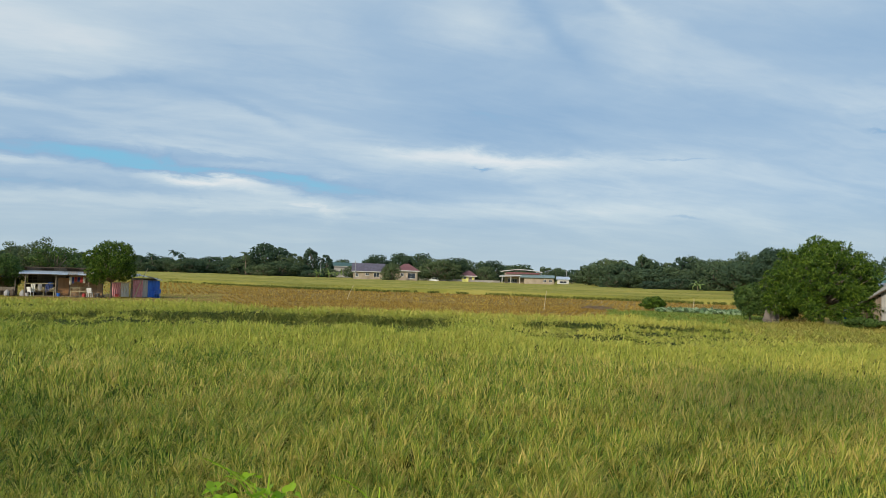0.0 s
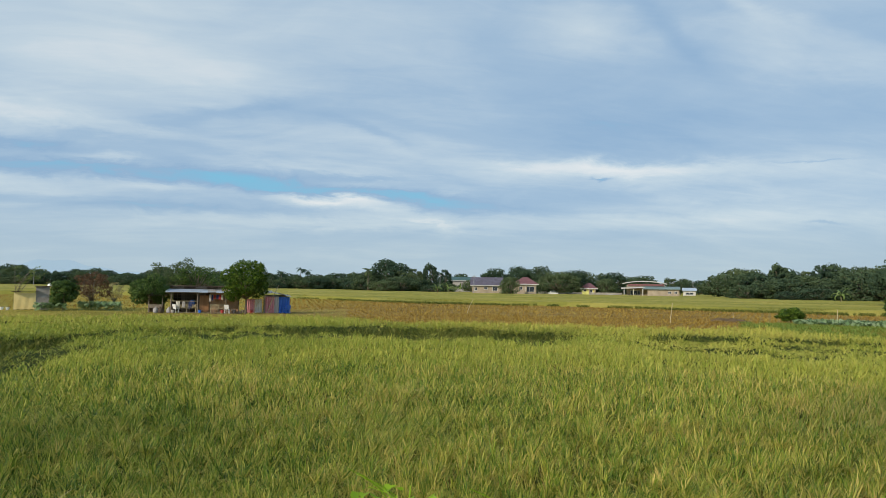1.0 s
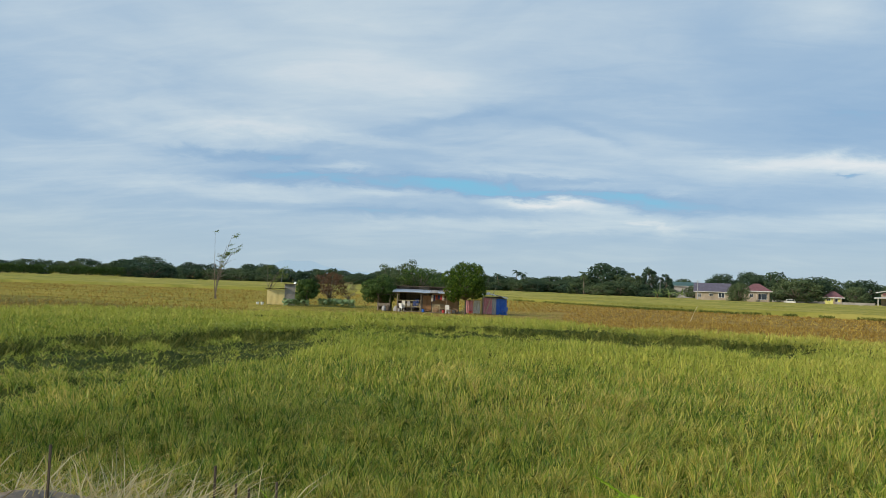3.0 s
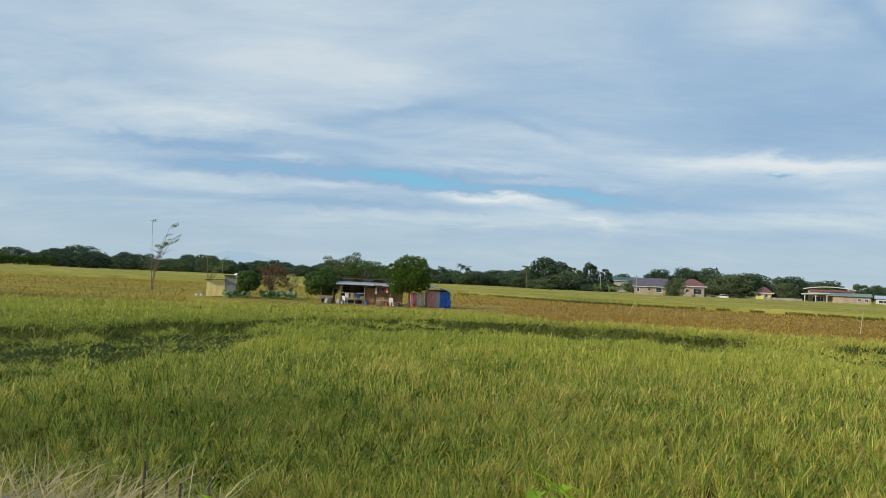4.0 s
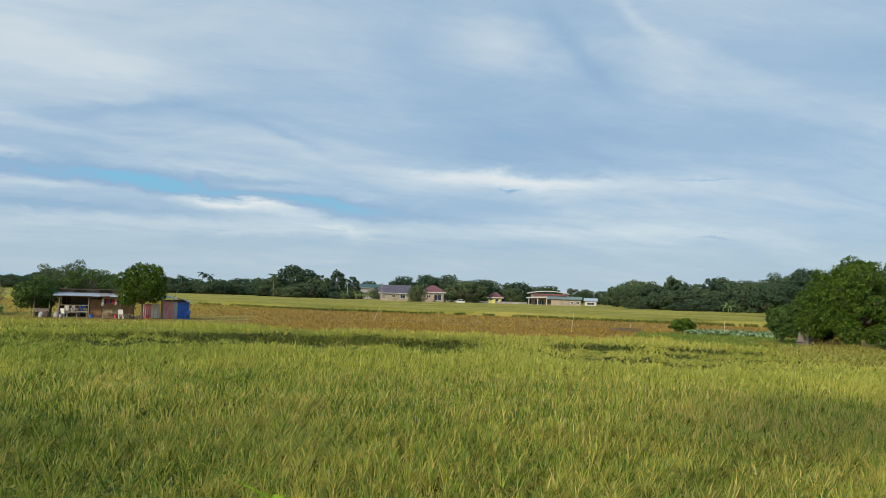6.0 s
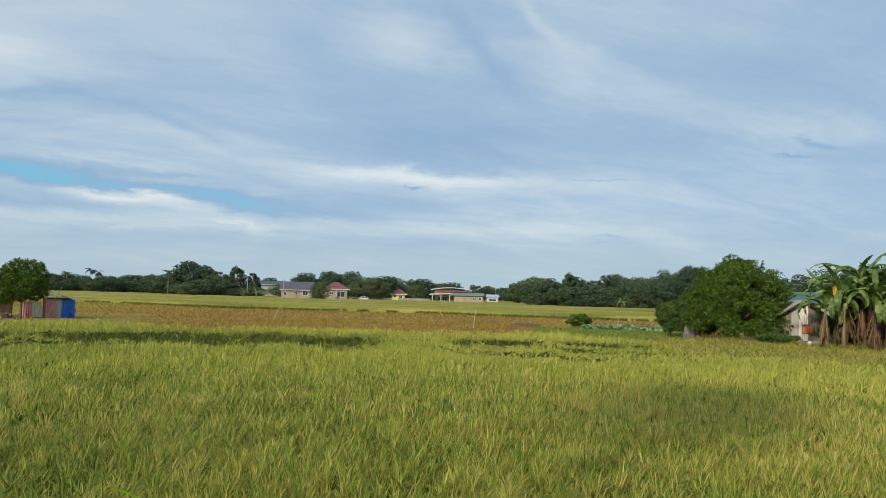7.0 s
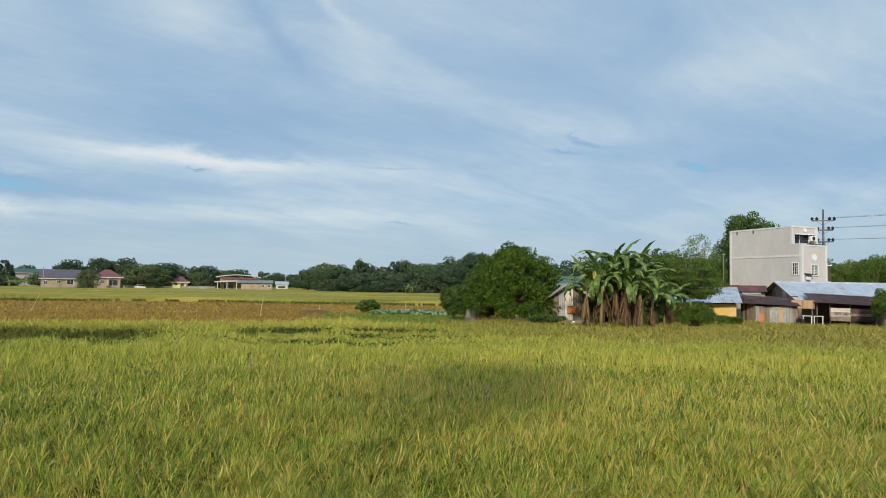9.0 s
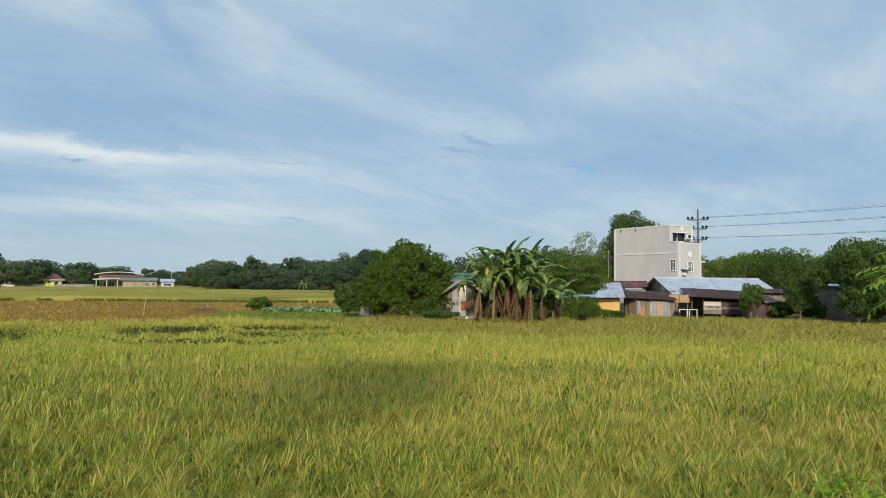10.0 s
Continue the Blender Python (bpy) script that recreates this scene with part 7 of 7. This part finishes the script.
    s = part("window", box(-0.03, 0.5, 5.1, 0.05, 1.25, 6.45), GLASS, ob, "tall dark window in the side wall")
    for y0, z0, y1, z1 in ((0.38, 4.98, 1.37, 5.1), (0.38, 6.45, 1.37, 6.57), (0.38, 5.1, 0.5, 6.45), (1.25, 5.1, 1.37, 6.45)):
        part("frame", box(-0.08, y0, z0, -0.03, y1, z1), TRIM, s)
    for k in range(2):
        part("bar", box(-0.06, 0.72 + k * 0.26, 5.1, -0.032, 0.76 + k * 0.26, 6.45), TRIM, s)
    for k in range(3):
        part("bar", box(-0.065, 0.5, 5.4 + k * 0.33, -0.045, 1.25, 5.43 + k * 0.33), TRIM, s)
    part("awning", slab((0.35, -0.75, 5.0), (0.95, 0, 0), (0, 0.75, 0.18), 0.05), BLACKIRON, ob, "small dark awning")
    ac2 = part("air_conditioner", box(0.5, -0.4, 4.45, 1.1, -0.06, 4.85, 0.03), WHITEPLASTIC, ob)
    for y in (7.2, 9.9):
        part("drain_spout", box(-0.1, y, 10.3, -0.01, y + 0.08, 10.7), BLACKIRON, ob)
    an = thing("annex", Vector((74.85, 62.6, 0)), "low rendered side wing with a dark opening", "building")
    part("wall", box(0, 0, 0, 1.2, 6, 4.35), RENDERED, an)
    # a solid dark box paints the shade inside the opening
    part("door", box(0.25, -0.03, 4.36, 1.1, 3, 6.2), DARKWOOD, an, "dark box for the shade of a recessed opening")
    part("roof", box(0.0, -0.1, 6.202, 1.3, 6, 6.35), TRIM, an)
    part("back_wall", box(0.0, 3.02, 4.352, 1.2, 6, 6.2), RENDERED, an)


white_building()


def power_pole(az, d, top, arms, label):
    ob = thing("power_pole", pol(az, d), label, "pole", az + 6)
    part("shaft", rods([[(0, 0, -0.2, 0.19), (0, 0, top * 0.6, 0.15), (0, 0, top, 0.10)]], 10), POLESTEEL, ob, smooth=True)
    for z, half in arms:
        a = part("crossarm", box(-half, -0.07, z - 0.09, half, 0.07, z + 0.09), POLESTEEL, ob)
        part("brace", rods([[(-half * 0.6, 0.08, z - 0.05, 0.025), (0, 0.12, z - 0.6, 0.025), (half * 0.6, 0.08, z - 0.05, 0.025)]], 5), POLESTEEL, a)
        for x in (-half * 0.95, -half * 0.55, half * 0.55, half * 0.95):
            i = part("insulator", turned(((0.09, 0), (0.21, 0.06), (0.12, 0.13), (0.22, 0.2), (0.12, 0.3), (0.07, 0.4)), 8), BLACKIRON, a)
            i.matrix_basis = pose(x, 0, z + 0.06)
    return ob


ARMS = ((12.30, 1.35), (11.05, 1.15), (9.55, 1.15))
power_pole(-50.1, 105, 13.75, ARMS, "tall steel power pole with three crossarms")
power_pole(-80, 81.5, 13.75, ARMS, "tall steel power pole with three crossarms")


def wires():
    a, b = pol(-50.1, 105), pol(-80, 81.5)
    way = Vector((math.cos(radians(-44)), math.sin(radians(-44)), 0))
    for z, half in ARMS:
        for k in (-0.95, 0.55, 0.95):
            p, q = a + way * half * k + Vector((0, 0, z + 0.3)), b + way * half * k + Vector((0, 0, z + 0.3))
            path = []
            for i in range(13):
                f = i / 12
                c = p.lerp(q, f)
                path.append((c.x, c.y, c.z - 0.55 * 4 * f * (1 - f), 0.009))
            tagged(part("power_line", rods([path], 4), BLACKIRON), "thin dark overhead power line between poles", "cable", "overhead power lines")


wires()
lamp_mast = thing("mast", pol(-43.55, 84), "thin grey mast beside the red roof", "pole")
part("shaft", rods([[(0, 0, 0, 0.04), (0, 0, 7.0, 0.03)]], 6), STEEL, lamp_mast)
part("cap", box(-0.15, -0.05, 6.98, 0.25, 0.05, 7.06), STEEL, lamp_mast)


# ---- sticks in the fields ----
def stick(az, d, dx, h, r, label):
    ob = tagged(part("stick", rods([[(0, 0, -0.1, r * 1.2), (dx * 0.45, 0, h * 0.5, r), (dx, 0.0, h, r * 0.7)]], 6), BAMBOO), label, "stick", "marker sticks in the field")
    ob.matrix_world = Matrix.Translation(pol(az, d)) @ pose(0, 0, 0, 0, 0, az)


stick(-8.1, 69, 0.22, 1.9, 0.035, "pale bamboo stick standing in the stubble")
stick(7.5, 82, 0.75, 1.7, 0.03, "slanting bamboo stick in the stubble")
stick(-19.3, 92, 0.05, 1.2, 0.05, "short pale post beside the leaf bed")
stick(-12.6, 84, -0.1, 0.7, 0.03, "short stick in bare soil")


# ---- the roadside bank ----
def vine(at, height, count, seed, label, mat=VINELEAF, tendrils=4, size=0.115, broad=0.45):
    """A climbing shoot with broad lobed leaves and curling tips."""
    rng = np.random.default_rng(seed)
    ob = thing("vine", at, label, "plant")
    paths = []
    for k in range(6):
        a, r = rng.random() * 6.28, broad * rng.uniform(0.3, 1)
        paths.append([(0, 0, -0.1, 0.008), (r * 0.5 * math.cos(a), r * 0.3 * math.sin(a), height * 0.4, 0.007), (r * math.cos(a), 0.5 * r * math.sin(a), height * rng.uniform(0.6, 0.9), 0.004)])
    for k in range(tendrils):
        a = rng.uniform(-0.3, 0.3)
        p = [(0.08 + 0.02 * k, 0, height * 0.55, 0.006)]
        for j in range(1, 8):
            f = j / 7
            p.append((0.12 - 0.30 * f * f + 0.03 * k, 0.02 * k * f + a * 0.1 * f, height * (0.55 + 0.48 * f - 0.09 * f ** 4) - 0.03 * k * f, 0.0045 * (1 - 0.5 * f)))
        paths.append(p)
    part("stem", rods(paths, 5), mat, ob)
    shape = np.array([(0, 0), (0.35, -0.18), (0.55, 0.15), (0.38, 0.42), (0.2, 0.5), (0, 1.0), (-0.2, 0.5), (-0.38, 0.42), (-0.55, 0.15), (-0.35, -0.18)])
    for k in range(count):
        a = rng.random() * 6.28
        r = broad * math.sqrt(rng.random())
        c = Vector((r * math.cos(a), 0.6 * r * math.sin(a), height * rng.uniform(0.70, 0.90) * (1 - 0.10 * r / broad)))
        s = size * rng.uniform(0.6, 1.3)
        m = Matrix.Translation(c) @ Euler((rng.uniform(-0.4, 0.9), rng.uniform(-0.5, 0.5), rng.random() * 6.28)).to_matrix().to_4x4()
        bm = bmesh.new()
        v = [bm.verts.new(m @ Vector((x * s, y * s, 0.16 * s * abs(x) * 2 - 0.25 * s * y * y))) for x, y in shape]
        mid = bm.verts.new(m @ Vector((0, 0.4 * s, -0.04 * s)))
        for i in range(len(v)):
            bm.faces.new((mid, v[i], v[(i + 1) % len(v)]))
        part("leaf", bm, mat, ob)


def on_bank(az, d, dz=0.0):
    p = pol(az, d)
    p.z = float(bank(p.x, p.y)) + dz
    return p


vine(on_bank(14.8, 3.35), 1.13, 90, 201, "bright yellow-green vine with lobed leaves on the bank", size=0.062, broad=0.25)
vine(on_bank(5.2, 3.35), 1.06, 4, 204, "single bright green tendril on the bank", tendrils=1, size=0.05, broad=0.1)
vine(on_bank(-61.3, 4.9), 0.66, 70, 202, "soft green leafy creeper on the roadside bank", mat=CREEPER, tendrils=0, size=0.05, broad=0.34)
vine(on_bank(41.2, 4.7), 1.0, 10, 203, "small bright green shoot on the bank", tendrils=1, broad=0.15, size=0.05)


def dry_tuft(az, d, count, high, seed, label, wide=0.35):
    """Arching dry grass stalks."""
    rng = np.random.default_rng(seed)
    p = on_bank(az, d)
    x, y = p.x + rng.normal(0, wide, count), p.y + rng.normal(0, wide * 0.6, count)
    v, t = blades(rng, x, y, bank(x, y), high * rng.uniform(0.4, 1.0, count), 0.008 * rng.uniform(0.6, 1.5, count), 0.95, 0.3 + 1.2 * rng.random(count), (0, 0), 4)
    tagged(new("dry_grass", mesh_tris("dry_grass", v, t, DRY2)), label, "grass", kind="stuff")


dry_tuft(51, 4.6, 1500, 1.0, 211, "tangled pale dry grass stalks on the bank", 0.42)
dry_tuft(46.5, 4.7, 520, 0.85, 212, "sparse dry grass stalks by the stakes", 0.3)
dry_tuft(40, 4.6, 110, 0.9, 213, "few arching dry stalks on the bank", 0.2)
dry_tuft(57, 4.4, 900, 0.7, 215, "matted dry straw over the boulder", 0.35)
dry_tuft(60, 4.5, 700, 0.85, 214, "tangled pale dry grass stalks on the bank", 0.5)
for k, (az, d, top) in enumerate(((45.5, 4.75, -13.7), (43.9, 4.9, -15.0), (43.0, 4.8, -15.3), (56.4, 4.6, -11.6), (41.0, 4.8, -15.0))):
    p = on_bank(az, d)
    st = tagged(part("stake", rods([[(0, 0, -0.15, 0.010), (0.01, 0, (EYE + d * math.tan(radians(top)) - p.z) * 0.5, 0.009), (0.0, 0.01, EYE + d * math.tan(radians(top)) - p.z, 0.008)]], 6), DARKWOOD), "thin dark wooden stake stuck in the bank", "stake", "stakes on the bank")
    st.matrix_world = Matrix.Translation(p)


def boulder():
    bm = bmesh.new()
    bmesh.ops.create_icosphere(bm, subdivisions=4, radius=1.0)
    for v in bm.verts:
        n = noise.noise(v.co * 1.3) * 0.22 + noise.noise(v.co * 4.0) * 0.07
        v.co *= 1 + n
        v.co = Vector((v.co.x * 0.27, v.co.y * 0.22, v.co.z * 0.15))
    ob = tagged(part("boulder", bm, ROCK, smooth=True), "dark grey weathered boulder half hidden in dry grass", "boulder")
    p = on_bank(58.0, 4.7)
    ob.matrix_world = Matrix.Translation((p.x, p.y, EYE - 4.7 * math.tan(radians(16.2)))) @ pose(0, 0, 0, 8, -10, 35)
    base = tagged(part("earth_mound", turned(((0.9, -0.5), (0.75, 0.0), (0.45, 0.35), (0.2, 0.45)), 12), DIRT, smooth=True), "low mound of dry earth under the boulder", "mound")
    base.matrix_world = Matrix.Translation((p.x, p.y, p.z))


boulder()


def frond_plant(at, label, seed):
    """A shrub at the roadside whose long pinnate fronds lean over the field."""
    rng = np.random.default_rng(seed)
    ob = thing("roadside_shrub", at, label, "shrub")
    paths = [[(0, 0, -0.1, 0.04), (-0.1, 0.1, 1.6, 0.03), (-0.25, 0.25, 3.6, 0.02)]]
    vs = []
    for k in range(9):
        a = math.pi * 0.55 + rng.uniform(-0.9, 0.9)
        h = rng.uniform(3.0, 3.6)
        p = Vector((-0.07 * h, 0.07 * h, h))
        path = [(*p, 0.008)]
        pitch = rng.uniform(0.2, 0.7)
        for j in range(10):
            d = Vector((math.cos(a) * math.cos(pitch), math.sin(a) * math.cos(pitch), math.sin(pitch)))
            p = p + d * 0.085
            pitch -= 0.11
            path.append((*p, 0.006 * (1 - j / 12)))
            for s in (-1, 1):
                side = Vector((-math.sin(a), math.cos(a), 0)) * s
                tip = p + side * 0.17 + d * 0.06 - Vector((0, 0, 0.05))
                mid = p.lerp(tip, 0.5)
                vs.append([p, mid + d * 0.026, tip, mid - d * 0.026])
        paths.append(path)
    part("stem", rods(paths, 5), BANANASTEM, ob)
    v = np.array([[tuple(q) for q in f] for f in vs]).reshape(-1, 3)
    i = np.arange(len(vs))[:, None] * 4
    new("leaves", mesh_tris("leaves", v, np.concatenate([i + [0, 1, 2], i + [0, 2, 3]]), CREEPER)).parent = ob


frond_plant(pol(-68.0, 10.0), "light green shrub with long pinnate fronds at the roadside", 221)


# ---- unseen trees added by the road behind the eye, to cast shade on the field ----
def shade_trees():
    rng = np.random.default_rng(231)
    for k, (x, y, h, r) in enumerate(((-6.3, -4.2, 12.5, 2.7), (-21.0, -11.0, 12.5, 4.6))):
        tree("tree", (x, y, 1.4), "unseen tree added behind the eye to shade the field", clumps_in(rng, 16, r, r, r * 0.8, h - 1.4, 0.40), 1000, (0.34, 0.2), DARKLEAF, h - 3.2, 0.16, 232 + k, group="roadside trees")


shade_trees()
